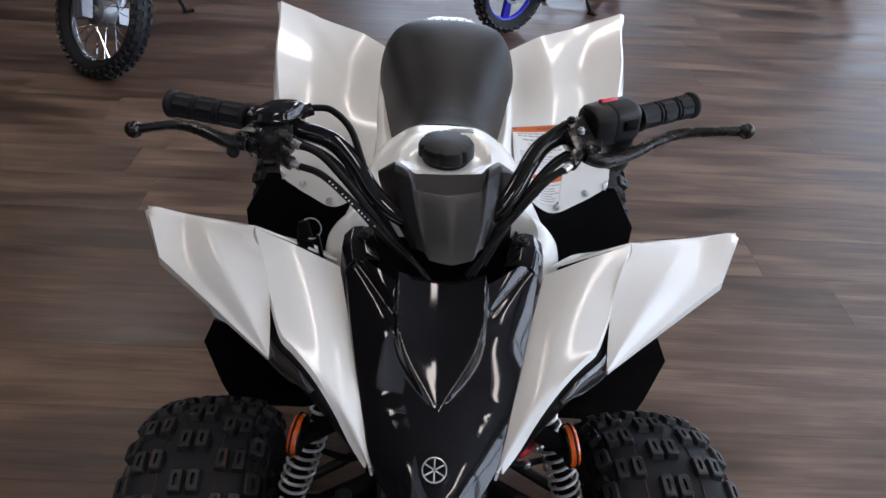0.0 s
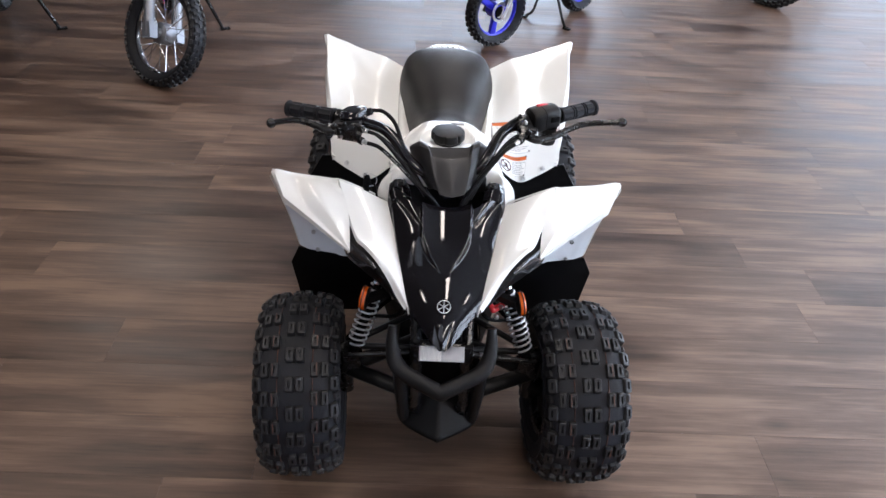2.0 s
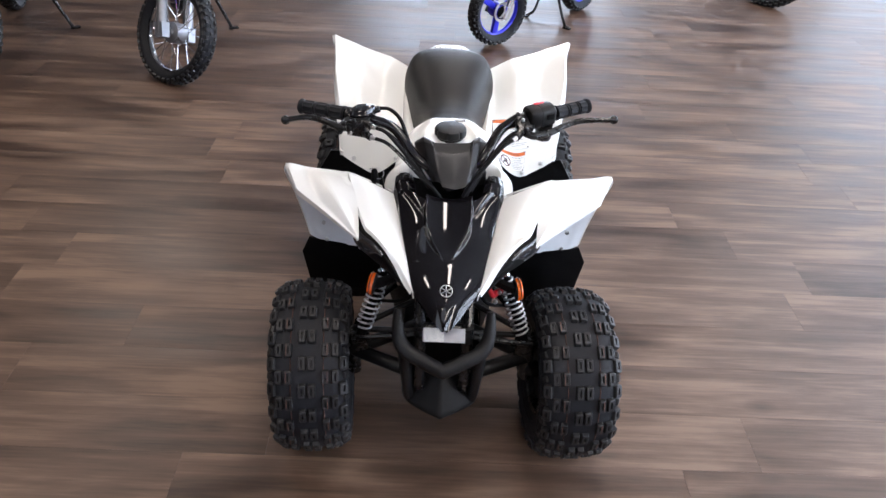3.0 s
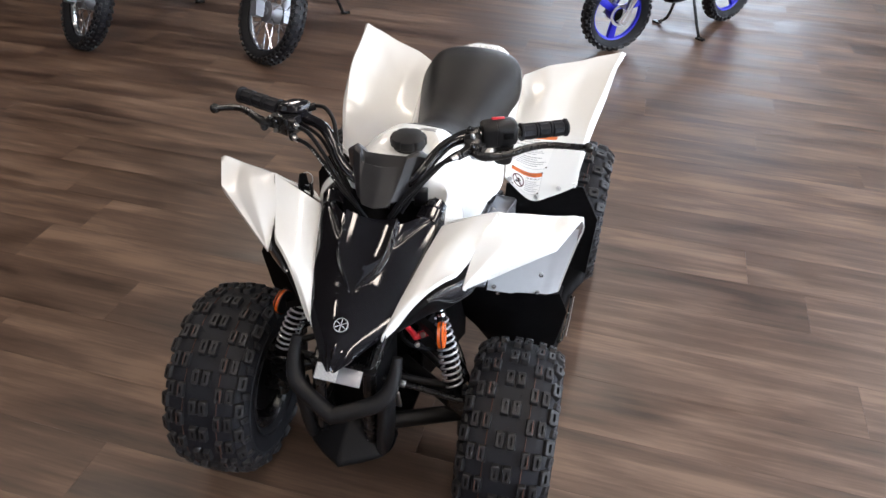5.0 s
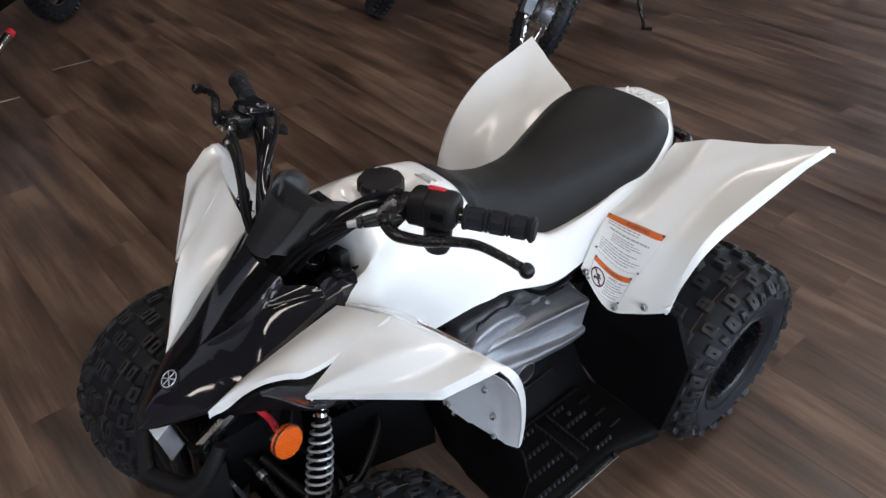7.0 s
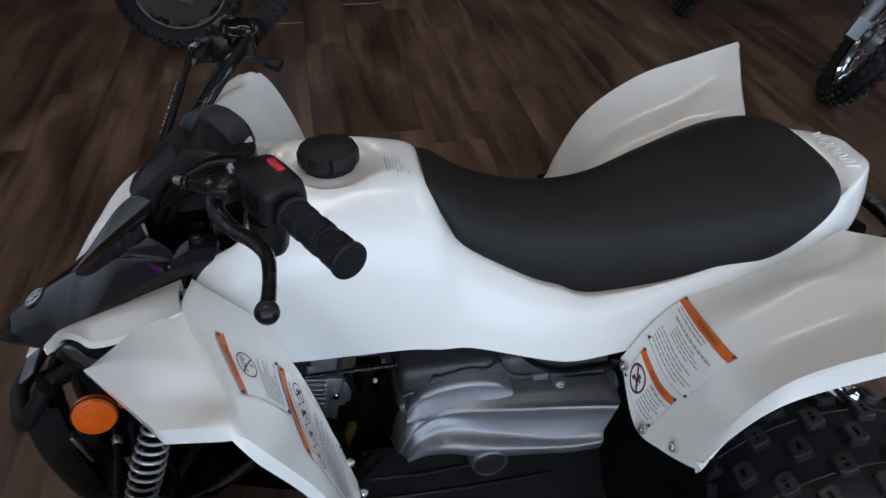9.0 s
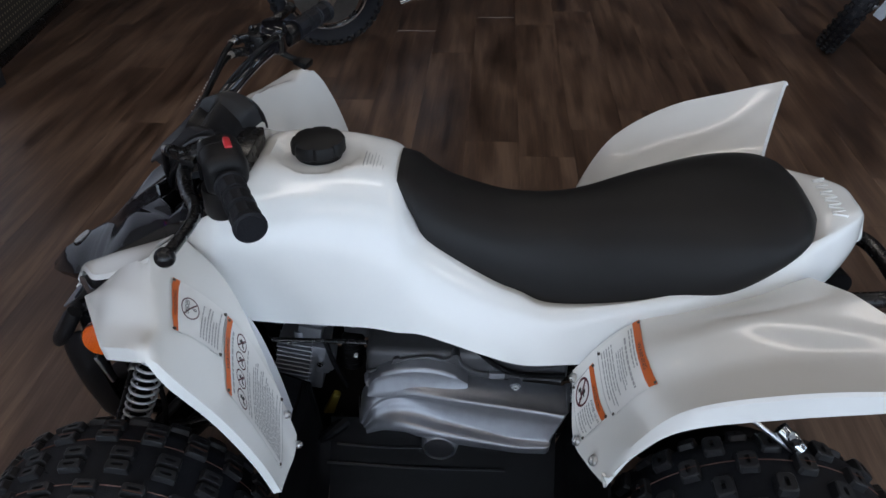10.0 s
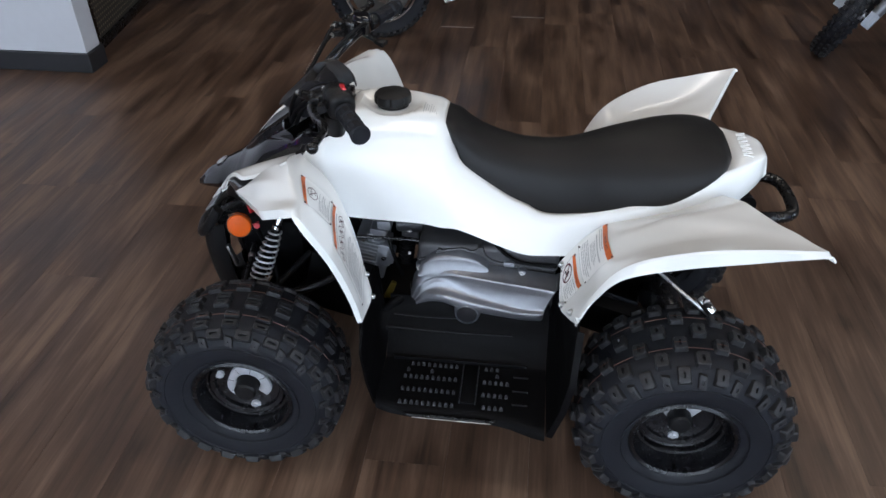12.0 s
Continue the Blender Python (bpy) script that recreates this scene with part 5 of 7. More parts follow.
# cables
cable_runs = [
    ([(-0.156, 0.218, 0.784), (-0.136, 0.212, 0.786), (-0.112, 0.194, 0.774), (-0.096, 0.168, 0.748), (-0.080, 0.138, 0.716), (-0.052, 0.118, 0.672)], 0.0040),
    ([(-0.162, 0.147, 0.774), (-0.140, 0.142, 0.768), (-0.110, 0.130, 0.742), (-0.072, 0.110, 0.702), (-0.034, 0.097, 0.662), (-0.018, 0.094, 0.636)], 0.0040),
    ([(-0.163, 0.139, 0.753), (-0.138, 0.133, 0.748), (-0.104, 0.120, 0.724), (-0.064, 0.100, 0.690), (-0.029, 0.094, 0.657), (-0.012, 0.093, 0.632)], 0.0040),
    ([(-0.176, 0.190, 0.757), (-0.132, 0.172, 0.746), (-0.100, 0.150, 0.722), (-0.070, 0.126, 0.690), (-0.044, 0.110, 0.655)], 0.0036),
    ([(0.130, 0.154, 0.756), (0.110, 0.143, 0.746), (0.080, 0.124, 0.716), (0.050, 0.106, 0.682), (0.028, 0.096, 0.645)], 0.0042),
    ([(0.160, 0.214, 0.752), (0.122, 0.180, 0.744), (0.088, 0.148, 0.716), (0.056, 0.116, 0.680), (0.034, 0.098, 0.646)], 0.0040),
    ([(0.166, 0.226, 0.752), (0.124, 0.194, 0.742), (0.092, 0.162, 0.716), (0.070, 0.134, 0.690), (0.046, 0.112, 0.650)], 0.0040),
    ([(0.158, 0.238, 0.778), (0.124, 0.214, 0.773), (0.098, 0.184, 0.757), (0.082, 0.156, 0.735), (0.062, 0.128, 0.690)], 0.0042),
]
for pts, r in cable_runs:
    bm = B()
    tube(bm, even_spline(pts, 30), r, 10)
    part("cable", bm, M_SATIN, handlebar)
# white print along one of the cables
for a, b in (((-0.1260, 0.1240, 0.7440), (-0.0760, 0.1010, 0.7040)),):
    bm = B()
    for k in range(15):
        if k % 5 != 3:
            box(bm, V(*a).lerp(V(*b), k / 14), (0.0016, 0.0010, 0.0014))
    part("cable_print", bm, M_LABEL, handlebar, "white cable marking", smooth=False)

# steering stem and clamp below the cover
bm = B()
tube(bm, [(0, 0.196, 0.690), (0, 0.150, 0.560), (0, 0.080, 0.380)], 0.016, 14)
box(bm, (0, 0.195, 0.684), (0.085, 0.040, 0.030))
part("steering_stem", bm, M_PAINT, quad, bevel=0.003)

# key switch on the right wing
bm = B()
tube(bm, [(-0.150, 0.142, 0.608), (-0.150, 0.142, 0.628), (-0.150, 0.142, 0.634), (-0.150, 0.142, 0.638)], [0.019, 0.019, 0.0175, 0.012], 24)
ks = part("key_switch", bm, M_BLACK, quad, "black ignition switch with a key")
bm = B()
loft_box(bm, (-0.150, 0.142, 0.636), (-0.151, 0.146, 0.652), (0.022, 0.010), (0.024, 0.009), up=(0.8, -0.5, 0))
loft_box(bm, (-0.151, 0.146, 0.652), (-0.153, 0.152, 0.678), (0.024, 0.009), (0.013, 0.008), up=(0.8, -0.5, 0))
part("key", bm, M_DARK, ks, "black headed key", bevel=0.003)
bm = B()
ring = [V(-0.144, 0.150, 0.668) + V(0.012 * math.cos(a), 0.004 * math.sin(a), 0.012 * math.sin(a)) for a in (2 * math.pi * k / 20 for k in range(21))]
tube(bm, ring, 0.0008, 6)
part("key_ring", bm, M_STEEL, ks)
bm = B()
loft_box(bm, (-0.137, 0.150, 0.660), (-0.130, 0.138, 0.632), (0.010, 0.004), (0.010, 0.004), up=(1, 0, 0))
part("key_tag", bm, M_DARK, ks, bevel=0.001)
bm = B()
tube(bm, [(-0.150, 0.131, 0.644), (-0.150, 0.122, 0.638), (-0.150, 0.112, 0.634)], 0.0032, 10)
part("spare_key_blade", bm, material("brass key blade", (0.45, 0.30, 0.10), 0.3, metal=0.9), ks, "small brass key end")
ks.location = (-0.011, 0, -0.005)

# ---- bumper ----
def bumper_bar(bm):
    path = [(0.097, -0.066, 0.466), (0.097, -0.086, 0.436), (0.090, -0.106, 0.410), (0.076, -0.120, 0.397), (0.040, -0.136, 0.384), (0.0, -0.151, 0.371)]
    line = even_spline(path, 23)
    line = line + [V(-p.x, p.y, p.z) for p in line[-2::-1]]
    rows = []
    for i, p in enumerate(line):
        d = (line[min(i + 1, 44)] - line[max(i - 1, 0)]).normalized()
        u = V(0, -0.80, 0.60)
        u = (u - d * u.dot(d)).normalized()
        s = d.cross(u)
        w = 0.0160 * (0.55 + 0.45 * min(1, min(i, 44 - i) / 9))
        rows.append([p + u * (0.011 * math.sin(a)) + s * (w * math.cos(a) * (1 - 0.12 * math.sin(a))) for a in (2 * math.pi * k / 16 for k in range(16))])
    grid(bm, rows, closed=True, cap=True)
    return bm


bumper = part("front_bumper", bumper_bar(B()), M_BLACK, quad, "matt black plastic front bumper", angle=50)
for s in (1, -1):
    bm = B()
    net = skin([[(0.092 * s, -0.064, 0.424), (0.092 * s, -0.066, 0.350), (0.089 * s, -0.062, 0.290), (0.084 * s, -0.056, 0.236)],
                [(0.095 * s, -0.086, 0.420), (0.094 * s, -0.092, 0.350), (0.090 * s, -0.088, 0.290), (0.085 * s, -0.080, 0.230)],
                [(0.090 * s, -0.112, 0.400), (0.086 * s, -0.116, 0.350), (0.082 * s, -0.112, 0.290), (0.077 * s, -0.102, 0.230)],
                [(0.074 * s, -0.112, 0.396), (0.070 * s, -0.110, 0.350), (0.066 * s, -0.106, 0.290), (0.062 * s, -0.098, 0.236)],
                [(0.070 * s, -0.090, 0.396), (0.066 * s, -0.088, 0.350), (0.062 * s, -0.084, 0.290), (0.058 * s, -0.078, 0.242)]], 13, 16)
    grid(bm, net)
    solidify(bm, 0.003)
    part("bumper_leg", bm, M_BLACK, bumper, angle=50)
bm = B()
lower = even_spline([(0.088, -0.048, 0.236), (0.086, -0.076, 0.229), (0.074, -0.098, 0.226), (0.040, -0.124, 0.225), (0.0, -0.146, 0.224)], 18)
lower = lower + [V(-p.x, p.y, p.z) for p in lower[-2::-1]]
grid(bm, [[V(p.x * 0.62, p.y * 0.55, p.z + 0.062) for p in lower], [V(p.x * 0.80, p.y * 0.84, p.z + 0.026) for p in lower], [V(p.x * 0.95, p.y * 0.965, p.z + 0.007) for p in lower],
          [V(p.x, p.y, p.z + 0.003) for p in lower], [V(p.x * 1.005, p.y * 1.005, p.z - 0.005) for p in lower], [V(p.x * 0.98, p.y * 0.96, p.z - 0.012) for p in lower], [V(p.x * 0.9, p.y * 0.5, p.z - 0.018) for p in lower]])
solidify(bm, 0.003)
part("skid_plate", bm, M_SATIN, bumper, angle=50)
# retro-reflective plate under the nose
bm = B()
box(bm, (0.0, -0.110, 0.436), (0.088, 0.004, 0.030), Matrix.Rotation(-0.9, 3, "X"))
plate = part("reflective_plate", bm, M_ALU, quad, "silver ribbed plate below the nose", bevel=0.001)
bm = B()
for k in range(17):
    box(bm, (-0.040 + k * 0.0024, -0.1122, 0.4385), (0.0011, 0.002, 0.028), Matrix.Rotation(-0.9, 3, "X"))
part("rib", bm, M_LABEL, plate, smooth=False)

# ---- suspension ----
def barrel_spring(a, b, radii, r, turns, sides=8):
    """A coil round the line a-b whose radius runs through radii."""
    bm = B()
    d = b - a
    u = d.orthogonal().normalized()
    w = d.normalized().cross(u)
    n = turns * 20
    width = spline([(q, 0, 0) for q in radii], n + 1)
    tube(bm, [a + d * (k / n) + (u * math.cos(2 * math.pi * turns * k / n) + w * math.sin(2 * math.pi * turns * k / n)) * width[k].x for k in range(n + 1)], r, sides)
    return bm


for s in (1, -1):
    head, low = V(0.1345 * s, 0.0760, 0.466), V(0.1810 * s, 0.0230, 0.332)
    d = (low - head).normalized()
    seat_top = head + d * 0.012
    bm = B()
    tube(bm, [head - d * 0.040, head - d * 0.018], 0.012, 14)
    tube(bm, [head, low - d * 0.01, low + d * 0.004, low + d * 0.006, low + d * 0.024], [0.0098, 0.0105, 0.0105, 0.0118, 0.0118], 18)
    shock = part("shock_absorber", bm, M_DARK, quad, "black front shock absorber")
    part("spring", barrel_spring(seat_top, low, (0.0112, 0.0172, 0.0190, 0.0172), 0.0022, 11), M_SPRING, shock, "silver coil spring, slimmer at its head")
    bm = B()
    tube(bm, [head - d * 0.030, head - d * 0.028, head + d * 0.003, head + d * 0.004, head + d * 0.010, head + d * 0.0110], [0.0065, 0.0072, 0.0078, 0.0100, 0.0100, 0.0090], 18)
    part("shock_mount", bm, M_CHROME, shock, "bright shock mount")
    bm = B()
    disc(bm, low + d * 0.003, low + d * 0.007, 0.0178, 0.0172, 24)
    part("spring_cup", bm, M_DARK, shock, bevel=0.001)
    # arms and spindle
    hub = V(0.205 * s, 0.030, 0.225)
    for nm, inner_pts, outer_pt, r in (("lower_arm", [(0.045 * s, -0.055, 0.262), (0.045 * s, 0.120, 0.262)], (0.205 * s, 0.030, 0.252), 0.0165), ("upper_arm", [(0.062 * s, 0.000, 0.345), (0.062 * s, 0.110, 0.345)], (0.205 * s, 0.035, 0.312), 0.007)):
        bm = B()
        for p in inner_pts:
            tube(bm, [p, outer_pt], r, 12)
        part(nm, bm, M_BLACK, quad, "black tubular suspension arm")
    # forked bracket that carries the shock's foot
    bm = B()
    for o in (-0.016, 0.016):
        sheet(bm, [(-0.026, -0.030), (0.026, -0.030), (0.015, 0.030), (0.0, 0.038), (-0.015, 0.030)], 0.004, Matrix(((1, 0, 0, 0.190 * s), (0, 0, 1, 0.026 + o), (0, 1, 0, 0.282), (0, 0, 0, 1))))
    tube(bm, [(0.188 * s, 0.004, 0.306), (0.188 * s, 0.052, 0.306)], 0.009, 14)
    part("shock_bracket", bm, M_PAINT, quad, bevel=0.0015, segments=1)
    bm = B()
    tube(bm, [hub + V(0, 0, -0.04), hub + V(0, 0, 0.09)], 0.015, 12)
    tube(bm, [hub + V(-0.005 * s, 0, -0.01), hub + V(0.06 * s, 0, -0.025)], 0.020, 14)
    part("spindle", bm, M_PAINT, quad)
    bm = B()
    tube(bm, [hub + V(0.030 * s, 0, -0.025), hub + V(0.072 * s, 0, -0.025)], 0.062, 30)
    part("brake_drum", bm, M_DARK, quad, bevel=0.004)
    bm = B()
    tube(bm, [(0.050 * s, -0.020, 0.352), (0.206 * s, -0.002, 0.318)], 0.0055, 12)
    rod = part("tie_rod", bm, M_PAINT, quad)
    bm = B()
    tube(bm, [(0.082 * s, -0.0163, 0.345), (0.094 * s, -0.0149, 0.3424)], 0.0078, 6)
    part("lock_nut", bm, M_STEEL, rod, bevel=0.001, segments=1)
    bm = B()
    tube(bm, [(0.060 * s, 0.020, 0.520), (0.090 * s, 0.010, 0.430), (0.170 * s, 0.070, 0.360), hub + V(0.02 * s, 0.03, 0.03)], 0.0042, 8, 26)
    part("brake_cable", bm, M_DARK, quad)
    # amber side reflector
    c, n = V(0.159 * s, 0.004, 0.474), V(0.970 * s, 0.17, 0.10).normalized()
    e1 = n.cross(V(0, 0, 1)).normalized()
    e2 = e1.cross(n)
    bm = B()
    rows = []
    for q, o in ((1.0, -0.006), (1.0, 0.002), (0.92, 0.005), (0.5, 0.0065), (0.02, 0.007)):
        rows.append([c + n * o + e1 * (0.0245 * q * math.cos(a)) + e2 * (0.0260 * q * math.sin(a)) for a in (2 * math.pi * k / 30 for k in range(30))])
    grid(bm, rows, closed=True)
    refl = part("side_reflector", bm, M_AMBER, quad, "oval amber side reflector")
    # moulded prisms under the lens skin and a dark rim round it
    bm = B()
    pitch = 0.0046
    for i in range(-5, 6):
        for j in range(-6, 7):
            u, w = (i + 0.5 * (j % 2)) * pitch, j * pitch * 0.87
            q = math.hypot(u / 0.0245, w / 0.0260)
            if q > 0.84:
                continue
            m0 = c + e1 * u + e2 * w + n * (0.0068 - 0.0022 * q * q)
            ring = [bm.verts.new(m0 + (e1 * math.cos(a) + e2 * math.sin(a)) * pitch * 0.57 - n * 0.0010) for a in (math.radians(30 + 60 * k) for k in range(6))]
            top = bm.verts.new(m0 + n * 0.0009)
            for k in range(6):
                bm.faces.new((ring[k], ring[(k + 1) % 6], top))
    bmesh.ops.recalc_face_normals(bm, faces=bm.faces[:])
    part("lens_prisms", bm, M_AMBER, refl, smooth=False)
    bm = B()
    tube(bm, [c + n * 0.001 + e1 * (0.0250 * math.cos(a)) + e2 * (0.0265 * math.sin(a)) for a in (2 * math.pi * k / 36 for k in range(37))], 0.0011, 8)
    part("rim", bm, M_BLACK, refl, "thin black rim")
    bm = B()
    tube(bm, [c - n * 0.008, c - n * 0.002], 0.023, 24)
    loft_box(bm, c - n * 0.008, (0.100 * s, 0.040, 0.470), (0.016, 0.016), (0.014, 0.014))
    part("reflector_bracket", bm, M_BLACK, refl)
# red throttle tag beside the left shock
bm = B()
tube(bm, [(0.090, 0.000, 0.484), (0.098, 0.010, 0.462), (0.106, 0.014, 0.444)], [0.0052, 0.0056, 0.0062], 12, 10)
tube(bm, [(0.104, 0.014, 0.446), (0.126, 0.026, 0.452)], [0.0075, 0.0065], 12)
part("red_tag", bm, M_RED, quad, "red plastic transport tag")
for c in ((0.120, 0.012, 0.456), (0.112, 0.004, 0.436)):
    screw(quad, c, (0.6, -0.8, 0.1), 0.0042, M_STEEL, "pivot_bolt")
bm = B()
box(bm, (-0.098, 0.020, 0.470), (0.014, 0.003, 0.020))
part("bracket", bm, M_STEEL, quad, bevel=0.001)
bm = B()
loft_box(bm, (0.092, -0.064, 0.372), (0.092, -0.050, 0.320), (0.012, 0.006), (0.012, 0.006), up=(0, 1, 0))
part("bright_bracket", bm, M_STEEL, quad, bevel=0.001)

# ---- frame, engine and drive ----
bm = B()
for s in (1, -1):
    tube(bm, [(0.050 * s, -0.085, 0.440), (0.050 * s, -0.070, 0.235), (0.060 * s, 0.20, 0.205), (0.060 * s, 0.64, 0.205), (0.060 * s, 0.72, 0.33), (0.060 * s, 0.93, 0.50)], 0.013, 10, 50)
    tube(bm, [(0.050 * s, -0.080, 0.430), (0.055 * s, 0.10, 0.520), (0.055 * s, 0.40, 0.500), (0.060 * s, 0.66, 0.480), (0.060 * s, 0.95, 0.555)], 0.012, 10, 40)
    tube(bm, [(0.055 * s, 0.12, 0.52), (0.058 * s, 0.18, 0.21)], 0.012, 10)
for y, z in ((-0.070, 0.24), (-0.080, 0.43), (0.20, 0.205), (0.64, 0.205), (0.92, 0.50)):
    tube(bm, [(-0.058, y, z), (0.058, y, z)], 0.011, 10)
part("frame", bm, M_PAINT, quad, "black tubular steel frame")
bm = B()
box(bm, (0, 0.02, 0.33), (0.090, 0.14, 0.16))
box(bm, (0, 0.015, 0.455), (0.120, 0.12, 0.07))
part("front_box", bm, M_DARK, quad, bevel=0.01)
# added dark plate: stands in for the shade below the engine
bm = B()
box(bm, (0, 0.300, 0.225), (0.190, 0.62, 0.012))
part("shade_plate", bm, M_DARK, quad, bevel=0.004)
# added dark side sheets in place of shadow on the floor behind the arms
for s in (1, -1):
    bm = B()
    grid(bm, skin([[(0.085 * s, 0.100, 0.215), (0.110 * s, 0.190, 0.212), (0.140 * s, 0.290, 0.215)], [(0.092 * s, 0.105, 0.290), (0.112 * s, 0.190, 0.290), (0.138 * s, 0.285, 0.300)], [(0.080 * s, 0.120, 0.360), (0.100 * s, 0.200, 0.365), (0.130 * s, 0.276, 0.370)]], 8, 10))
    solidify(bm, 0.003)
    part("shade_panel", bm, M_DARK, quad)
    # rear leg of the upper arm, bent round the tyre
    bm = B()
    tube(bm, [(0.196 * s, 0.040, 0.330), (0.170 * s, 0.110, 0.322), (0.120 * s, 0.180, 0.330), (0.075 * s, 0.200, 0.340)], 0.0085, 12, 24)
    part("arm_brace", bm, M_PAINT, quad, "glossy black bent tube")

# ridges and valleys of the cover from its upper seam to its lower edge, front to rear
COVER = [
    [(0.120, 0.344, 0.306), (0.120, 0.352, 0.352), (0.120, 0.372, 0.376), (0.120, 0.398, 0.388), (0.120, 0.433, 0.394), (0.120, 0.480, 0.391), (0.120, 0.546, 0.385), (0.120, 0.602, 0.380), (0.120, 0.650, 0.375)],
    [(0.140, 0.346, 0.309), (0.142, 0.356, 0.348), (0.141, 0.378, 0.370), (0.140, 0.401, 0.381), (0.144, 0.434, 0.387), (0.150, 0.481, 0.384), (0.154, 0.547, 0.379), (0.160, 0.603, 0.376), (0.166, 0.648, 0.374)],
    [(0.150, 0.350, 0.311), (0.152, 0.363, 0.345), (0.148, 0.381, 0.362), (0.148, 0.403, 0.371), (0.153, 0.434, 0.379), (0.160, 0.481, 0.380), (0.166, 0.547, 0.377), (0.172, 0.603, 0.376), (0.178, 0.643, 0.376)],
    [(0.151, 0.353, 0.311), (0.152, 0.367, 0.342), (0.148, 0.384, 0.357), (0.146, 0.404, 0.365), (0.148, 0.432, 0.367), (0.154, 0.477, 0.362), (0.161, 0.540, 0.354), (0.171, 0.594, 0.354), (0.179, 0.636, 0.356)],
    [(0.158, 0.356, 0.311), (0.157, 0.371, 0.336), (0.153, 0.387, 0.350), (0.151, 0.407, 0.359), (0.152, 0.430, 0.356), (0.157, 0.472, 0.344), (0.165, 0.530, 0.332), (0.176, 0.579, 0.329), (0.182, 0.626, 0.332)],
    [(0.158, 0.358, 0.312), (0.159, 0.375, 0.335), (0.157, 0.391, 0.344), (0.157, 0.411, 0.348), (0.160, 0.434, 0.345), (0.164, 0.476, 0.335), (0.171, 0.534, 0.326), (0.180, 0.578, 0.325), (0.186, 0.624, 0.328)],
    [(0.164, 0.360, 0.312), (0.166, 0.380, 0.330), (0.170, 0.395, 0.338), (0.175, 0.415, 0.344), (0.180, 0.440, 0.343), (0.184, 0.482, 0.335), (0.189, 0.541, 0.328), (0.193, 0.580, 0.326), (0.194, 0.622, 0.327)],
    [(0.165, 0.361, 0.308), (0.168, 0.382, 0.322), (0.173, 0.397, 0.328), (0.177, 0.418, 0.330), (0.181, 0.442, 0.325), (0.182, 0.483, 0.315), (0.184, 0.544, 0.308), (0.188, 0.583, 0.307), (0.190, 0.621, 0.311)],
    [(0.160, 0.361, 0.304), (0.163, 0.384, 0.315), (0.166, 0.398, 0.320), (0.168, 0.420, 0.321), (0.168, 0.443, 0.313), (0.167, 0.484, 0.302), (0.167, 0.546, 0.293), (0.170, 0.585, 0.292), (0.176, 0.619, 0.298)],
    [(0.128, 0.362, 0.300), (0.132, 0.385, 0.309), (0.134, 0.399, 0.314), (0.136, 0.421, 0.314), (0.136, 0.444, 0.306), (0.136, 0.485, 0.297), (0.136, 0.548, 0.289), (0.138, 0.588, 0.288), (0.140, 0.620, 0.294)],
]


def engine_cover():
    rows = []
    for pts in COVER:
        line = spline(pts, 60)
        end = [line[-1] + V(-0.004, 0.0035, 0), V(0.118, line[-1].y + 0.006, line[-1].z)]
        rows.append([V(line[0].x - 0.030, line[0].y - 0.006, line[0].z)] + line + end)
    net = []
    for j in range(len(rows[0])):
        net.append(spline([r[j] for r in rows], 56))
    bm = B()
    grid(bm, net)
    return bm


engine = part("engine_cover", engine_cover(), M_ALU, quad, "ribbed cast aluminium engine cover", angle=60)
# domed front half above the first rib
bm = B()
net = []
for i in range(25):
    y = 0.364 + 0.144 * i / 24
    top = 0.372 + 0.052 * math.sqrt(max(0.0, 1 - ((y - 0.440) / 0.0765) ** 2))
    low = 0.368
    net.append([V(0.118 + 0.020 * ease(f * 5), y, low + (top - low) * (1 - f)) if f < 0.2 else V(0.138 + 0.010 * ease((f - 0.2) / 0.8), y, low + (top - low) * (1 - f)) for f in (k / 15 for k in range(16))])
grid(bm, net)
part("cover_dome", bm, M_ALU, engine, "domed cast aluminium clutch housing", angle=60)
bm = B()
tube(bm, [(0.155, 0.470, 0.303), (0.174, 0.4695, 0.304), (0.1835, 0.469, 0.304), (0.1860, 0.469, 0.304)], [0.0290, 0.0268, 0.0245, 0.0228], 32, cap=False)
tube(bm, [(0.186, 0.469, 0.304), (0.178, 0.469, 0.304)], [0.0228, 0.0222], 32, cap=False)
part("plug_boss", bm, M_ALU, engine, angle=50)
bm = B()
disc(bm, (0.160, 0.469, 0.304), (0.1850, 0.469, 0.304), 0.0222, 0.0210, 28)
part("cover_plug", bm, M_VISOR, engine, bevel=0.002)
for y, z, x in ((0.365, 0.372, 0.126), (0.483, 0.400, 0.132), (0.576, 0.379, 0.132), (0.655, 0.363, 0.132)):
    screw(engine, (x, y, z), (1, 0, 0.2), 0.0050, M_STEEL, "cover_bolt")
    bm = B()
    tube(bm, [(0.112, y, z), (x - 0.002, y, z)], [0.011, 0.0085], 14)
    part("bolt_boss", bm, M_ALU, engine)
# dark gear case behind the cover, with its raised seam
bm = B()
box(bm, (0.018, 0.500, 0.330), (0.186, 0.290, 0.13))
box(bm, (0.052, 0.505, 0.405), (0.136, 0.29, 0.055))
case = part("crankcase", bm, M_CASE, quad, "dark grey engine casting", bevel=0.012, segments=3)
bm = B()
tube(bm, [(0.122, 0.362, 0.392), (0.123, 0.393, 0.404), (0.123, 0.407, 0.417), (0.123, 0.450, 0.427), (0.123, 0.473, 0.422), (0.123, 0.492, 0.430), (0.123, 0.502, 0.412), (0.123, 0.525, 0.399), (0.123, 0.582, 0.397), (0.123, 0.640, 0.389)], 0.0026, 8, 60)
part("case_seam", bm, M_CASE, case)
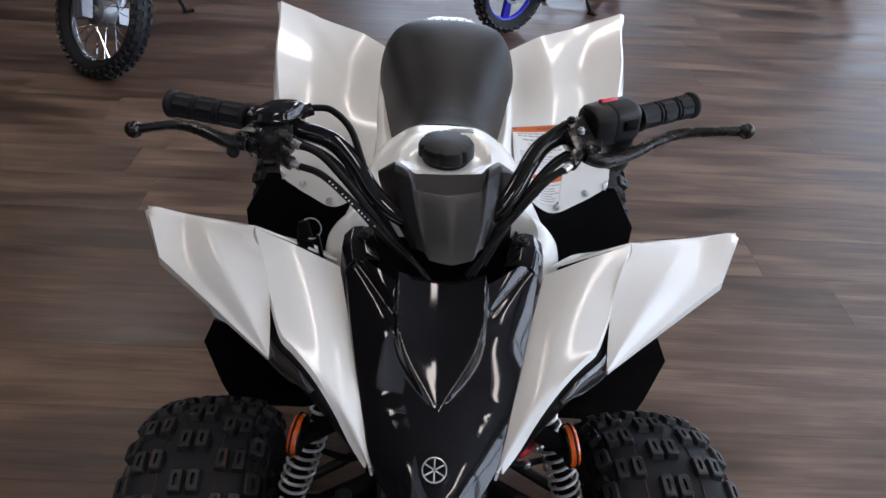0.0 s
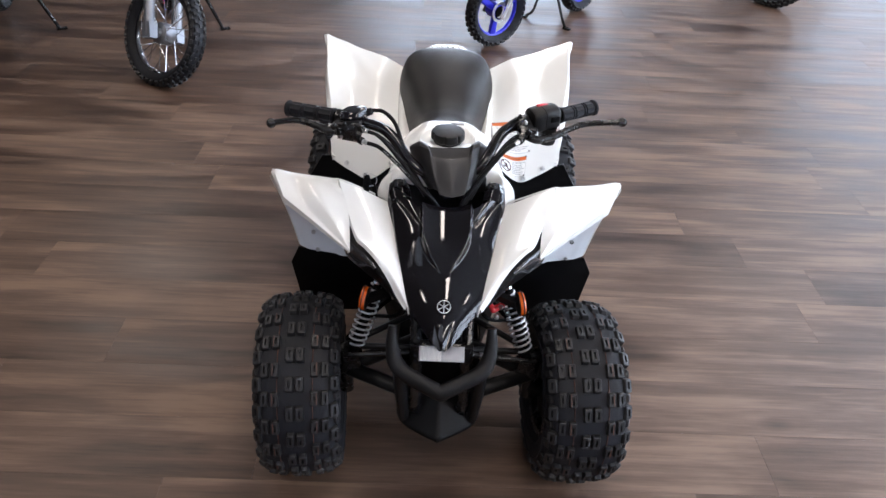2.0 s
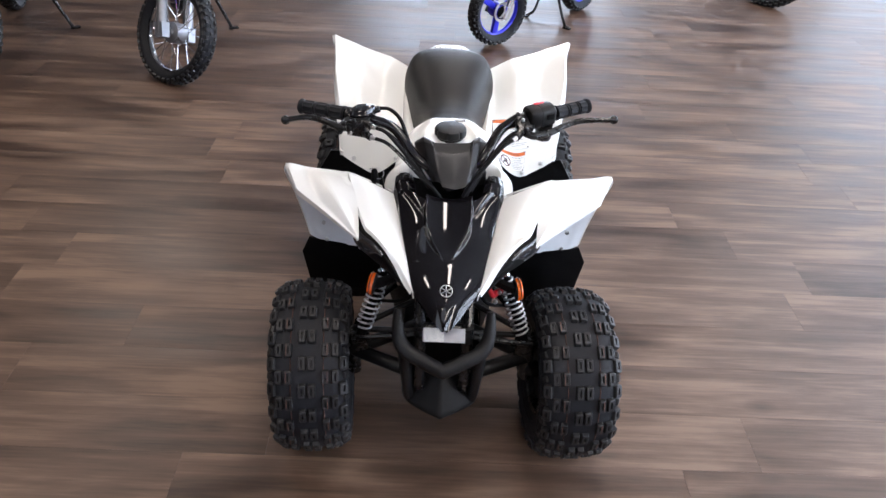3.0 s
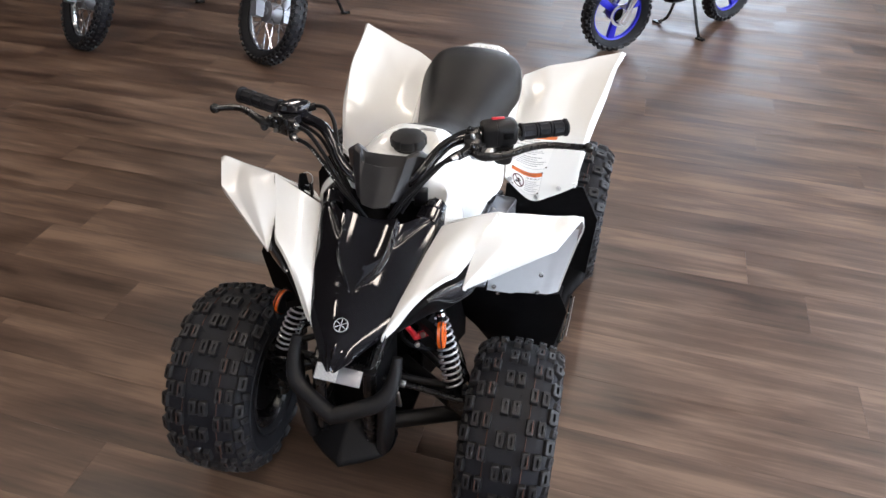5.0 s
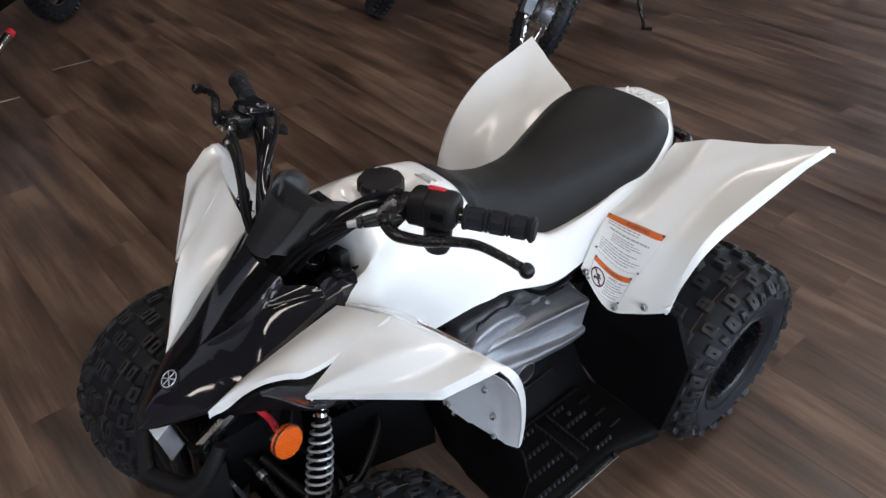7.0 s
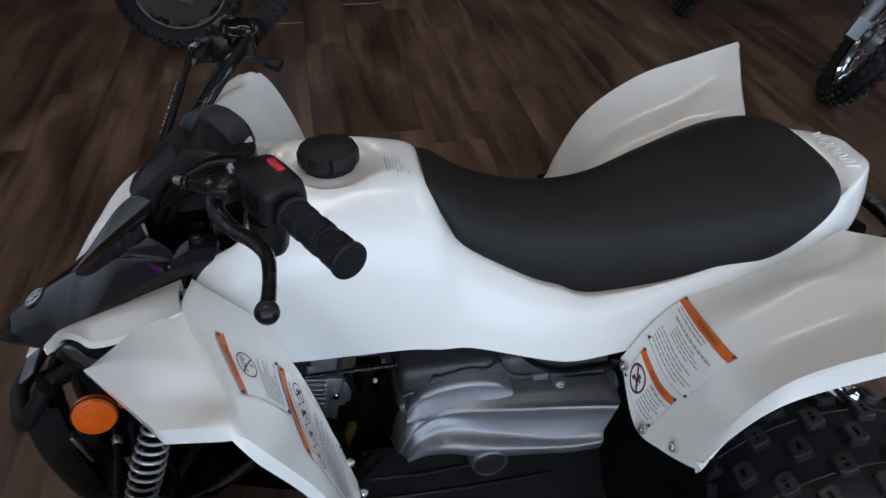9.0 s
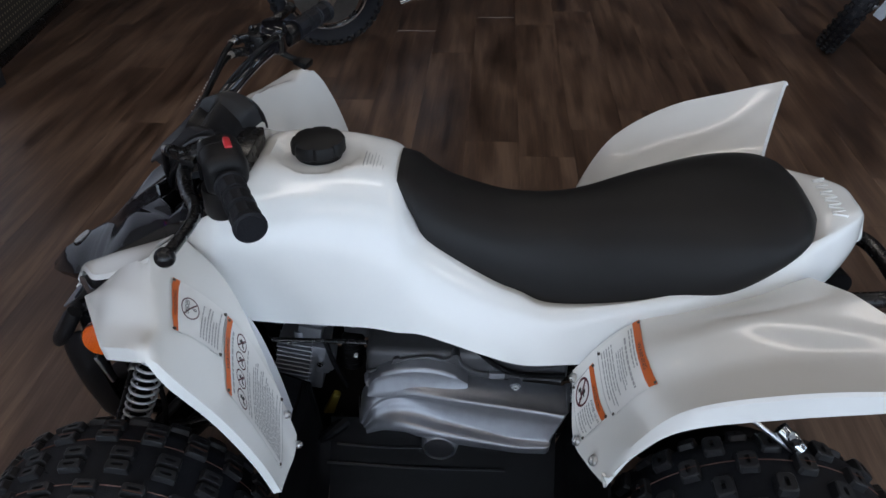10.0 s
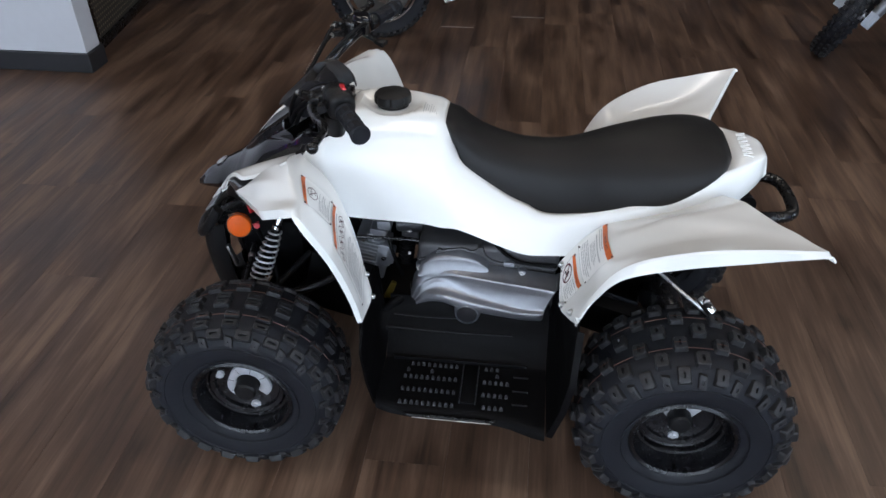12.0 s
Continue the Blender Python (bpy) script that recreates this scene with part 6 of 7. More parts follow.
for y, z in ((0.407, 0.417), (0.490, 0.428)):
    bm = B()
    tube(bm, [(0.110, y, z), (0.125, y, z)], 0.0065, 14)
    part("case_boss", bm, M_CASE, case)
bm = B()
tube(bm, [V(0.121, 0.632 + 0.022 * math.cos(a), 0.374 + 0.016 * math.sin(a)) for a in (math.pi * k / 12 for k in range(12, 25))], 0.003, 8)
part("case_lip", bm, M_CASE, case)
bm = B()
box(bm, (0.122, 0.549, 0.396), (0.010, 0.022, 0.012))
part("clip", bm, M_ALU, case, bevel=0.002)
bm = B()
for k in range(9):
    box(bm, (0.1205, 0.585 + k * 0.0055, 0.412), (0.001, 0.003, 0.005))
part("stamped_number", bm, M_CASE, case, smooth=False)

# finned cylinder, leaning back a little, with its smooth stud column
LEAN = Matrix.Rotation(-0.20, 3, "X")
FOOT = V(0, 0.243, 0.284)
bm = B()
box(bm, FOOT + LEAN @ V(0.000, -0.006, 0.046), (0.096, 0.044, 0.092), LEAN)
box(bm, FOOT + LEAN @ V(0.028, 0.014, 0.046), (0.056, 0.025, 0.092), LEAN)
cyl = part("cylinder", bm, M_ALU, quad, "finned aluminium engine cylinder", bevel=0.003)
for k in range(10):
    bm = B()
    box(bm, FOOT + LEAN @ V(0.002, -0.023 + 0.0015 * (k % 2), 0.004 + 0.0094 * k), (0.110, 0.058, 0.0030), LEAN)
    part("fin", bm, M_ALU, cyl, bevel=0.0008, segments=1)
bm = B()
box(bm, FOOT + LEAN @ V(0.050, 0.033, 0.070), (0.022, 0.016, 0.040), LEAN)
box(bm, FOOT + LEAN @ V(0.052, 0.024, 0.050), (0.016, 0.022, 0.018), LEAN)
part("intake_flange", bm, M_ALU, cyl, bevel=0.003)
screw(cyl, (0.061, 0.274, 0.341), (1, 0, 0), 0.0042, M_CHROME, "bolt")
screw(cyl, (0.058, 0.232, 0.386), (0.6, 0, 0.8), 0.0050, M_CHROME, "bolt")
bm = B()
box(bm, (0.020, 0.262, 0.396), (0.070, 0.036, 0.030), LEAN)
box(bm, (0.026, 0.276, 0.418), (0.046, 0.030, 0.022))
tube(bm, [(0.050, 0.246, 0.380), (0.050, 0.246, 0.402)], 0.008, 12)
part("cylinder_head", bm, M_ALU, cyl, "bright cast cylinder head", bevel=0.003)
# carburettor with its clamp, bolt and ribbed rubber boot
bm = B()
box(bm, (0.000, 0.330, 0.395), (0.060, 0.040, 0.050))
tube(bm, [(0.020, 0.300, 0.410), (0.020, 0.360, 0.410)], 0.018, 18)
carb = part("carburettor", bm, M_CASE, quad, "dark cast carburettor", bevel=0.004)
screw(carb, (0.032, 0.329, 0.402), (0.8, 0, 0.6), 0.0055, M_CHROME, "bolt")
bm = B()
lobes = []
for k in range(13):
    lobes.append((V(0.034, 0.318 + 0.0006 * k, 0.318 + 0.0052 * k), 0.0185 if k % 2 else 0.0150))
tube(bm, [p for p, r in lobes], [r for p, r in lobes], 18)
part("rubber_boot", bm, M_DARK, carb, "black ribbed rubber boot", angle=60)
bm = B()
disc(bm, (0.054, 0.331, 0.357), (0.0575, 0.331, 0.357), 0.0034, 0.0030, 12)
part("white_stud", bm, M_LABEL, carb, "small white stud")
bm = B()
box(bm, (0.020, 0.640, 0.460), (0.180, 0.14, 0.07))
part("air_box", bm, M_DARK, quad, bevel=0.01)
bm = B()
tube(bm, [(0.084, 0.215, 0.412), (0.084, 0.300, 0.413), (0.083, 0.400, 0.412), (0.085, 0.500, 0.415)], 0.0036, 8, 30)
part("control_rod", bm, M_PAINT, quad, "thin black control rod")
for pts in ([(0.070, 0.290, 0.400), (0.078, 0.302, 0.360), (0.076, 0.318, 0.310)], [(0.118, 0.520, 0.440), (0.126, 0.545, 0.420), (0.128, 0.580, 0.405), (0.126, 0.645, 0.402)], [(0.060, 0.360, 0.400), (0.070, 0.372, 0.360), (0.066, 0.352, 0.300)]):
    bm = B()
    tube(bm, pts, 0.0042, 8, 30)
    part("hose", bm, M_DARK, quad)
for y, z, h in ((0.376, 0.398, 0.030), (0.372, 0.376, 0.014)):
    bm = B()
    box(bm, (0.098, y, z), (0.012, 0.030, h * 0.35))
    part("bracket", bm, M_CASE, quad, bevel=0.002)
bm = B()
loft_box(bm, (0.058, 0.294, 0.274), (0.060, 0.262, 0.196), (0.012, 0.012), (0.012, 0.022))
part("yellow_cap", bm, M_YELLOW, quad, "dull yellow plastic cover", bevel=0.003)
bm = B()
tube(bm, [(0.125, 0.322, 0.288), (0.145, 0.300, 0.280), (0.150, 0.285, 0.270)], [0.012, 0.009, 0.006], 10, 10)
part("engine_mount", bm, M_DARK, quad)
bm = B()
tube(bm, [(-0.075, 0.30, 0.42), (-0.10, 0.40, 0.40), (-0.10, 0.60, 0.42), (-0.10, 0.90, 0.46)], [0.018, 0.02, 0.04, 0.045], 16, 30)
part("exhaust", bm, M_EXHAUST, quad, "dark exhaust pipe and silencer")

# rear axle and drive
bm = B()
tube(bm, [(-0.26, 0.896, 0.2055), (0.26, 0.896, 0.2055)], 0.016, 16)
tube(bm, [(-0.075, 0.896, 0.2055), (0.075, 0.896, 0.2055)], 0.050, 24)
part("rear_axle", bm, M_PAINT, quad, bevel=0.003)
bm = B()
tube(bm, [(0.140, 0.896, 0.2055), (0.176, 0.896, 0.2055)], 0.080, 36)
tube(bm, [(0.120, 0.896, 0.2055), (0.142, 0.896, 0.2055)], 0.105, 36)
part("rear_brake_drum", bm, M_DARK, quad, bevel=0.005)
bm = B()
loft_box(bm, (0.075, 0.63, 0.28), (0.080, 0.878, 0.205), (0.04, 0.07), (0.05, 0.08))
loft_box(bm, (-0.075, 0.63, 0.28), (-0.080, 0.878, 0.205), (0.04, 0.07), (0.05, 0.08))
part("swing_arm", bm, M_DARK, quad, bevel=0.008)
bm = B()
tube(bm, [(0.150, 0.790, 0.470), (0.190, 0.830, 0.455), (0.225, 0.880, 0.430), (0.240, 0.925, 0.400)], 0.0034, 10, 26)
rc = part("rear_brake_cable", bm, M_STEEL, quad, "braided steel brake cable")
for a, b, r in (((0.226, 0.905, 0.428), (0.246, 0.930, 0.410), 0.010), ((0.240, 0.915, 0.432), (0.252, 0.915, 0.432), 0.008), ((0.165, 0.800, 0.480), (0.185, 0.815, 0.470), 0.0075), ((0.196, 0.845, 0.470), (0.206, 0.845, 0.470), 0.008)):
    bm = B()
    tube(bm, [a, b], r, 12)
    part("cable_adjuster", bm, M_CHROME, rc, "bright cable adjuster", bevel=0.001)
bm = B()
tube(bm, [(0, 0.640, 0.480), (0, 0.800, 0.300)], 0.022, 14)
part("rear_shock", bm, M_DARK, quad)
bm = B()
box(bm, (0, 0.800, 0.470), (0.200, 0.20, 0.05))
part("rear_tray", bm, M_DARK, quad, bevel=0.008)
bm = B()
tube(bm, [(0.072, 0.900, 0.520), (0.080, 0.98, 0.520), (0.080, 1.045, 0.520), (0.066, 1.082, 0.520), (0.030, 1.094, 0.520), (-0.030, 1.094, 0.520), (-0.066, 1.082, 0.520), (-0.080, 1.045, 0.520), (-0.080, 0.98, 0.520), (-0.072, 0.900, 0.520)], 0.0115, 14, 70)
part("grab_bar", bm, M_PAINT, quad, "black tubular rear grab bar")
bm = B()
tube(bm, [(0.060, 0.985, 0.545), (0.085, 0.990, 0.545)], 0.020, 18)
part("tail_plug", bm, M_DARK, quad)

# ---- footwells ----
# inner wall, floor and turned-down outer edge of the foot tray
TRAY = [(0.130, 0.300), (0.140, 0.276), (0.166, 0.246), (0.186, 0.216), (0.204, 0.196), (0.218, 0.191), (0.270, 0.190), (0.318, 0.190), (0.340, 0.189), (0.350, 0.183), (0.354, 0.172)]


def tray_row(y):
    wide = 0.030 * ease((y - 0.53) / 0.12) - 0.018 * ease((0.36 - y) / 0.07)
    return [(x + wide * ease((x - 0.26) / 0.08), y, z) for x, z in TRAY]


def footwell(bm):
    # tray, front wall and heel wall as one moulding
    rows = [tray_row(y) for y in (0.300, 0.330, 0.380, 0.450, 0.520, 0.570, 0.610, 0.640)]
    grid(bm, skin(rows, 20, 34))
    front = [[(0.128, 0.268, 0.372), (0.19, 0.272, 0.382), (0.250, 0.274, 0.384), (0.300, 0.278, 0.387), (0.341, 0.290, 0.389)],
             [(0.130, 0.274, 0.330), (0.19, 0.268, 0.330), (0.262, 0.270, 0.330), (0.330, 0.282, 0.335), (0.362, 0.288, 0.345)],
             [(0.140, 0.286, 0.280), (0.18, 0.280, 0.250), (0.240, 0.280, 0.240), (0.300, 0.286, 0.240), (0.348, 0.292, 0.250)],
             [(0.142, 0.300, 0.276), (0.186, 0.300, 0.216), (0.218, 0.300, 0.191), (0.290, 0.300, 0.190), (0.334, 0.300, 0.180)]]
    grid(bm, [[a.lerp(b, f) for a, b in zip(poly(p, 13), poly(q, 13))] for p, q in zip(front, front[1:]) for f in (0, 0.25, 0.5, 0.75)] + [poly(front[-1], 13)])
    heel = [[(0.142, 0.640, 0.276), (0.186, 0.640, 0.216), (0.230, 0.640, 0.191), (0.300, 0.641, 0.190), (0.381, 0.642, 0.184)],
            [(0.146, 0.648, 0.310), (0.190, 0.652, 0.270), (0.250, 0.656, 0.255), (0.310, 0.660, 0.255), (0.384, 0.662, 0.258)],
            [(0.146, 0.655, 0.365), (0.200, 0.660, 0.345), (0.262, 0.664, 0.340), (0.330, 0.667, 0.340), (0.387, 0.673, 0.336)],
            [(0.144, 0.670, 0.405), (0.205, 0.680, 0.385), (0.255, 0.684, 0.400), (0.300, 0.682, 0.420), (0.338, 0.680, 0.421)]]
    net = [[a.lerp(b, f) for a, b in zip(poly(p, 17), poly(q, 17))] for p, q in zip(heel, heel[1:]) for f in (0, 0.2, 0.4, 0.6, 0.8)] + [poly(heel[-1], 17)]
    # turned outer edge
    grid(bm, [r + [r[-1] + V(0.002, 0.012, -0.002)] for r in net])
    solidify(bm, 0.004)
    return bm


def foot_tooth(bm, x, y):
    z = 0.1895
    p = [bm.verts.new((x + dx, y + dy, z)) for dx, dy in ((0.0042, -0.0036), (0.0042, 0.0036), (-0.0042, 0.0036), (-0.0042, -0.0036))]
    q = [bm.verts.new((x + dx, y + dy, z + 0.0095)) for dx, dy in ((0.0010, -0.0010), (0.0010, 0.0010), (-0.0010, 0.0010), (-0.0010, -0.0010))]
    for k in range(4):
        bm.faces.new((p[k], p[(k + 1) % 4], q[(k + 1) % 4], q[k]))
    bm.faces.new(q)


TEETH = ((0.225, 0.361, 9), (0.262, 0.350, 10), (0.297, 0.350, 10), (0.332, 0.350, 10), (0.225, 0.516, 3), (0.262, 0.515, 5), (0.297, 0.515, 5), (0.330, 0.518, 4))

for fwell, s in zip(both("footwell", footwell, M_DARK, quad, "black moulded plastic footwell", angle=50), (1, -1)):
    bm = B()
    for x, y, count in TEETH:
        for k in range(count):
            foot_tooth(bm, x * s, y + k * 0.01165)
    for x, y in ((0.243, 0.354), (0.243, 0.404), (0.243, 0.540)):
        foot_tooth(bm, x * s, y)
    bmesh.ops.recalc_face_normals(bm, faces=bm.faces[:])
    tagged(part("foot_teeth", bm, M_TOOTH, fwell, "rows of small raised grip teeth", smooth=False), kind="stuff")
    # raised ledge behind the teeth, with a dashed rib on each side of the cross bar
    bm = B()
    loft_box(bm, (0.2130 * s, 0.318, 0.196), (0.2130 * s, 0.600, 0.196), (0.004, 0.008), (0.004, 0.008))
    part("ledge", bm, M_SATIN, fwell, bevel=0.0012, segments=2)
    bm = B()
    box(bm, (0.270 * s, 0.4845, 0.1915), (0.108, 0.030, 0.006))
    bar = part("cross_bar", bm, M_DARK, fwell, bevel=0.002)
    for y in (0.4685, 0.5005):
        for k in range(9):
            bm = B()
            box(bm, ((0.2235 + k * 0.0120) * s, y, 0.1940), (0.0080, 0.0022, 0.0080))
            part("rib_piece", bm, M_TOOTH, bar, smooth=False)
    for x in (0.240, 0.279, 0.315):
        bm = B()
        box(bm, (x * s, 0.589, 0.1915), (0.0035, 0.030, 0.005))
        part("heel_rib", bm, M_SATIN, fwell, bevel=0.001, segments=1)
    # bright-edged step bar clipped below the outer edge
    bm = B()
    tube(bm, [(0.345 * s, 0.362, 0.176), (0.358 * s, 0.372, 0.184), (0.3605 * s, 0.45, 0.186), (0.359 * s, 0.532, 0.184), (0.346 * s, 0.548, 0.174)], 0.0032, 8, 40)
    part("step_bar", bm, M_PAINT, fwell, "thin glossy black step bar")
    bm = B()
    tube(bm, [(0.3665 * s, 0.380, 0.1875), (0.3672 * s, 0.45, 0.1880), (0.3660 * s, 0.536, 0.1865)], 0.0009, 6, 20)
    part("bar_trim", bm, M_STEEL, fwell, "thin bright metal edge")
    for x, z, a, b in ((0.171, 0.243, 0.296, 0.566), (0.152, 0.264, 0.310, 0.450)):
        bm = B()
        tube(bm, [(x * s, a, z), (x * s + 0.002 * s, (a + b) / 2, z - 0.001), (x * s, b, z)], 0.0021, 6, 20)
        part("wall_rib", bm, M_VISOR, fwell)

# ---- other motorcycles of the showroom ----
def small_knob(bm, m, sx, sy, h):
    a, b = sx / 2, sy / 2
    lo = [bm.verts.new(m @ V(x, y, -0.003)) for x, y in ((-a, -b), (a, -b), (a, b), (-a, b))]
    hi = [bm.verts.new(m @ V(x * 0.85, y * 0.85, h)) for x, y in ((-a, -b), (a, -b), (a, b), (-a, b))]
    for i in range(4):
        f = bm.faces.new((lo[i], lo[(i + 1) % 4], hi[(i + 1) % 4], hi[i]))
        f.material_index = 1
    bm.faces.new(hi).material_index = 1


def bike_wheel(parent, name, R, width, rim_r, style):
    """A wheel round the local x axis. style: spoke, blue or road."""
    bm = B()
    rows = [(-0.010, rim_r + 0.004), (-0.013, rim_r), (-0.010, rim_r - 0.008), (0, rim_r - 0.013), (0.010, rim_r - 0.008), (0.013, rim_r), (0.010, rim_r + 0.004)]
    if style == "road":
        rows = [(-0.010, rim_r + 0.004), (-0.013, rim_r), (-0.012, rim_r - 0.008), (0, rim_r - 0.014), (0.012, rim_r - 0.008), (0.013, rim_r), (0.010, rim_r + 0.004)]
    s = width / 0.07
    lathe(bm, [(x * s, r) for x, r in rows], 0, 56, closed=True)
    rim_mat = {"spoke": M_CHROME, "blue": M_BLUE, "road": M_CHROME}[style]
    wheel = part(name, bm, rim_mat, parent, {"spoke": "chrome spoked wheel", "blue": "blue cast wheel", "road": "black wheel with a bright rim"}[style])
    bm = B()
    h = width / 2
    deep = R - rim_r
    prof = [(-h * 0.45, rim_r - 0.002), (-h * 0.85, rim_r + deep * 0.30), (-h, rim_r + deep * 0.58), (-h * 0.75, R - 0.014), (-h * 0.35, R - 0.006), (0, R - 0.005)]
    prof = prof + [(-x, r) for x, r in prof[-2::-1]]
    lathe(bm, [(p.x, p.y) for p in spline([(x, r, 0) for x, r in prof], 22)], 0, 56)
    n = int(2 * math.pi * R / 0.036)
    for k in range(n):
        a = 2 * math.pi * k / n
        for off, shift, lean in ((0.0, 0.0, 0), (-0.30, 0.5, -0.35), (0.30, 0.5, 0.35), (-0.46, 0.0, -0.95), (0.46, 0.0, 0.95)):
            r = R - 0.006 - (0.004 if abs(off) < 0.4 else 0.014)
            m = Matrix.Rotation(a + shift * 2 * math.pi / n, 4, "X") @ Matrix.Translation((off * width, 0, r)) @ Matrix.Rotation(lean, 4, "Y")
            small_knob(bm, m, width * 0.20, 0.018, 0.009)
    part("tyre", bm, [M_RUBBER, M_KNOB], wheel, "black tyre", angle=30)
    bm = B()
    if style == "spoke":
        tube(bm, [(-0.045, 0, 0), (-0.032, 0, 0), (-0.03, 0, 0), (0.03, 0, 0), (0.032, 0, 0), (0.045, 0, 0)], [0.02, 0.02, 0.048, 0.048, 0.02, 0.02], 30)
        part("hub", bm, M_ALU, wheel, "cast aluminium drum hub", bevel=0.002)
        bm = B()
        for k in range(28):
            a = 2 * math.pi * k / 28
            sd = 1 if k % 2 else -1
            b = a + (0.42 if (k // 2) % 2 else -0.42)
            tube(bm, [(0.026 * sd, 0.042 * math.cos(b), 0.042 * math.sin(b)), (0.002 * sd, (rim_r - 0.008) * math.cos(a), (rim_r - 0.008) * math.sin(a))], 0.0021, 5)
        tagged(part("spokes", bm, M_CHROME, wheel, "thin chrome spokes"), kind="stuff")
    else:
        tube(bm, [(-0.040, 0, 0), (0.040, 0, 0)], 0.040, 24)
        count = 3 if style == "blue" else 5
        for k in range(count):
            a = 2 * math.pi * k / count + 0.4
            loft_box(bm, (0, 0.03 * math.cos(a), 0.03 * math.sin(a)), (0, (rim_r - 0.006) * math.cos(a), (rim_r - 0.006) * math.sin(a)), (0.030, 0.026), (0.040, 0.020), up=(1, 0, 0))
        part("wheel_centre", bm, M_BLUE if style == "blue" else M_PAINT, wheel, bevel=0.004)
        bm = B()
        tube(bm, [(0.034, 0, 0), (0.038, 0, 0)], rim_r * (0.40 if style == "blue" else 0.80), 36)
        part("brake_disc", bm, M_STEEL if style == "blue" else M_EXHAUST, wheel, "thin steel brake disc")
        bm = B()
        tube(bm, [(0.038, 0, 0), (0.046, 0, 0)], rim_r * 0.27, 30)
        part("hub", bm, M_DARK, wheel, "black wheel hub", bevel=0.003)
    return wheel


def motorcycle(name, label, R, base, width, rim_r, style, lean, steer, colours, forks, cant=0):
    """A motorcycle that faces local -y with its front wheel over the origin; it leans to its left (+x) on its stand."""
    bike = thing(name, label, "motorcycle")
    k = base / 1.06
    tilt = Matrix.Translation((0, 0, 0)) @ Matrix.Rotation(radians(lean), 4, "Y")
    body_c, plastic = colours

    def put(ob, m=None):
        ob.matrix_basis = tilt @ (m or Matrix.Identity(4))
        return ob

    fm = Matrix.Rotation(radians(steer), 4, "Z") @ Matrix.Rotation(radians(cant), 4, "Y") @ Matrix.Translation((0, 0, R))
    put(bike_wheel(bike, "front_wheel", R, width, rim_r, style), fm)
    put(bike_wheel(bike, "rear_wheel", R, width * 1.1, rim_r, style), Matrix.Translation((0, base, R)) @ Matrix.Rotation(0.7, 4, "X"))
    rake = V(0, 0.30 * k, 0.72 * k)
    for s in (1, -1):
        bm = B()
        o = V(0.075 * s * k, 0, -0.02)
        tube(bm, [o, o + rake * 0.45], [0.024 * k, 0.024 * k], 14)
        loft_box(bm, o + V(0, -0.01, -0.01), o + V(0, 0.02, 0.05), (0.04 * k, 0.05 * k), (0.045 * k, 0.05 * k), up=(0, 1, 0))
        leg = put(part("fork_leg", bm, forks, bike, "bright fork leg"), fm)
        bm = B()
        tube(bm, [o + rake * 0.45, o + rake], 0.017 * k, 12)
        put(part("fork_tube", bm, M_CHROME, bike), fm)
    bm = B()
    tube(bm, [V(-0.09 * k, 0, 0), V(0.09 * k, 0, 0)], 0.010, 10)
    put(part("front_axle", bm, M_STEEL, bike), fm)
    bm = B()
    for z in (0.62, 0.94):
        box(bm, rake * z, (0.20 * k, 0.06 * k, 0.035 * k))
    put(part("fork_clamp", bm, M_PAINT, bike, bevel=0.004), fm)
    bm = B()
    hb = [(0.0, 0.0, 0.02), (0.10, 0.0, 0.05), (0.20, 0.01, 0.13), (0.34, 0.08, 0.15)]
    pts = [rake + V(x, y, z) * k for x, y, z in hb]
    tube(bm, [V(-p.x, p.y, p.z) for p in pts[::-1]] + pts[1:], 0.011, 10, 40)
    put(part("handlebar", bm, M_PAINT, bike), fm)
    for s in (1, -1):
        bm = B()
        tube(bm, [rake + V(0.24 * s, 0.03, 0.14) * k, rake + V(0.355 * s, 0.088, 0.15) * k], 0.016, 12)
        put(part("grip", bm, M_RUBBER, bike), fm)
    # front fender
    bm = B()
    rows = []
    for i in range(12):
        a = radians(48 + 92 * i / 11)
        r = R + 0.06 * k
        w = 0.055 * k * (1 - 0.45 * abs(i / 11 - 0.5) * 2)
        rows.append([(x * w, -r * math.cos(a), r * math.sin(a) + 0.012 * (1 - abs(x)) + (0.17 * k)) for x in (-1, -0.5, 0, 0.5, 1)])
    grid(bm, rows)
    solidify(bm, 0.003)
    put(part("front_fender", bm, plastic, bike), fm)
    # frame, engine, tank, seat
    H0 = R
    head = V(0, 0.27 * k, H0 + 0.66 * k)
    bm = B()
    tube(bm, [head, V(0, 0.30 * k, H0 + 0.30 * k), V(0, 0.42 * k, H0 + 0.02), V(0, 0.72 * k, H0 + 0.02), V(0, 0.78 * k, H0 + 0.30 * k)], 0.016, 10, 30)
    tube(bm, [head, V(0, 0.55 * k, H0 + 0.52 * k), V(0, 0.80 * k, H0 + 0.46 * k), V(0, 1.15 * k, H0 + 0.58 * k)], 0.015, 10, 24)
    for s in (1, -1):
        tube(bm, [V(0.05 * s, 0.72 * k, H0 + 0.05), V(0.075 * s * k, base, H0)], 0.016, 10)
    put(part("frame", bm, M_PAINT, bike))
    bm = B()
    box(bm, V(0, 0.55 * k, H0 + 0.10 * k), (0.15 * k, 0.28 * k, 0.18 * k))
    box(bm, V(0, 0.44 * k, H0 + 0.27 * k), (0.13 * k, 0.14 * k, 0.18 * k), Matrix.Rotation(-0.4, 3, "X"))
    tube(bm, [V(-0.10 * k, 0.60 * k, H0 + 0.12 * k), V(0.10 * k, 0.60 * k, H0 + 0.12 * k)], 0.075 * k, 24)
    put(part("engine", bm, M_DARK, bike, bevel=0.012))
    bm = B()
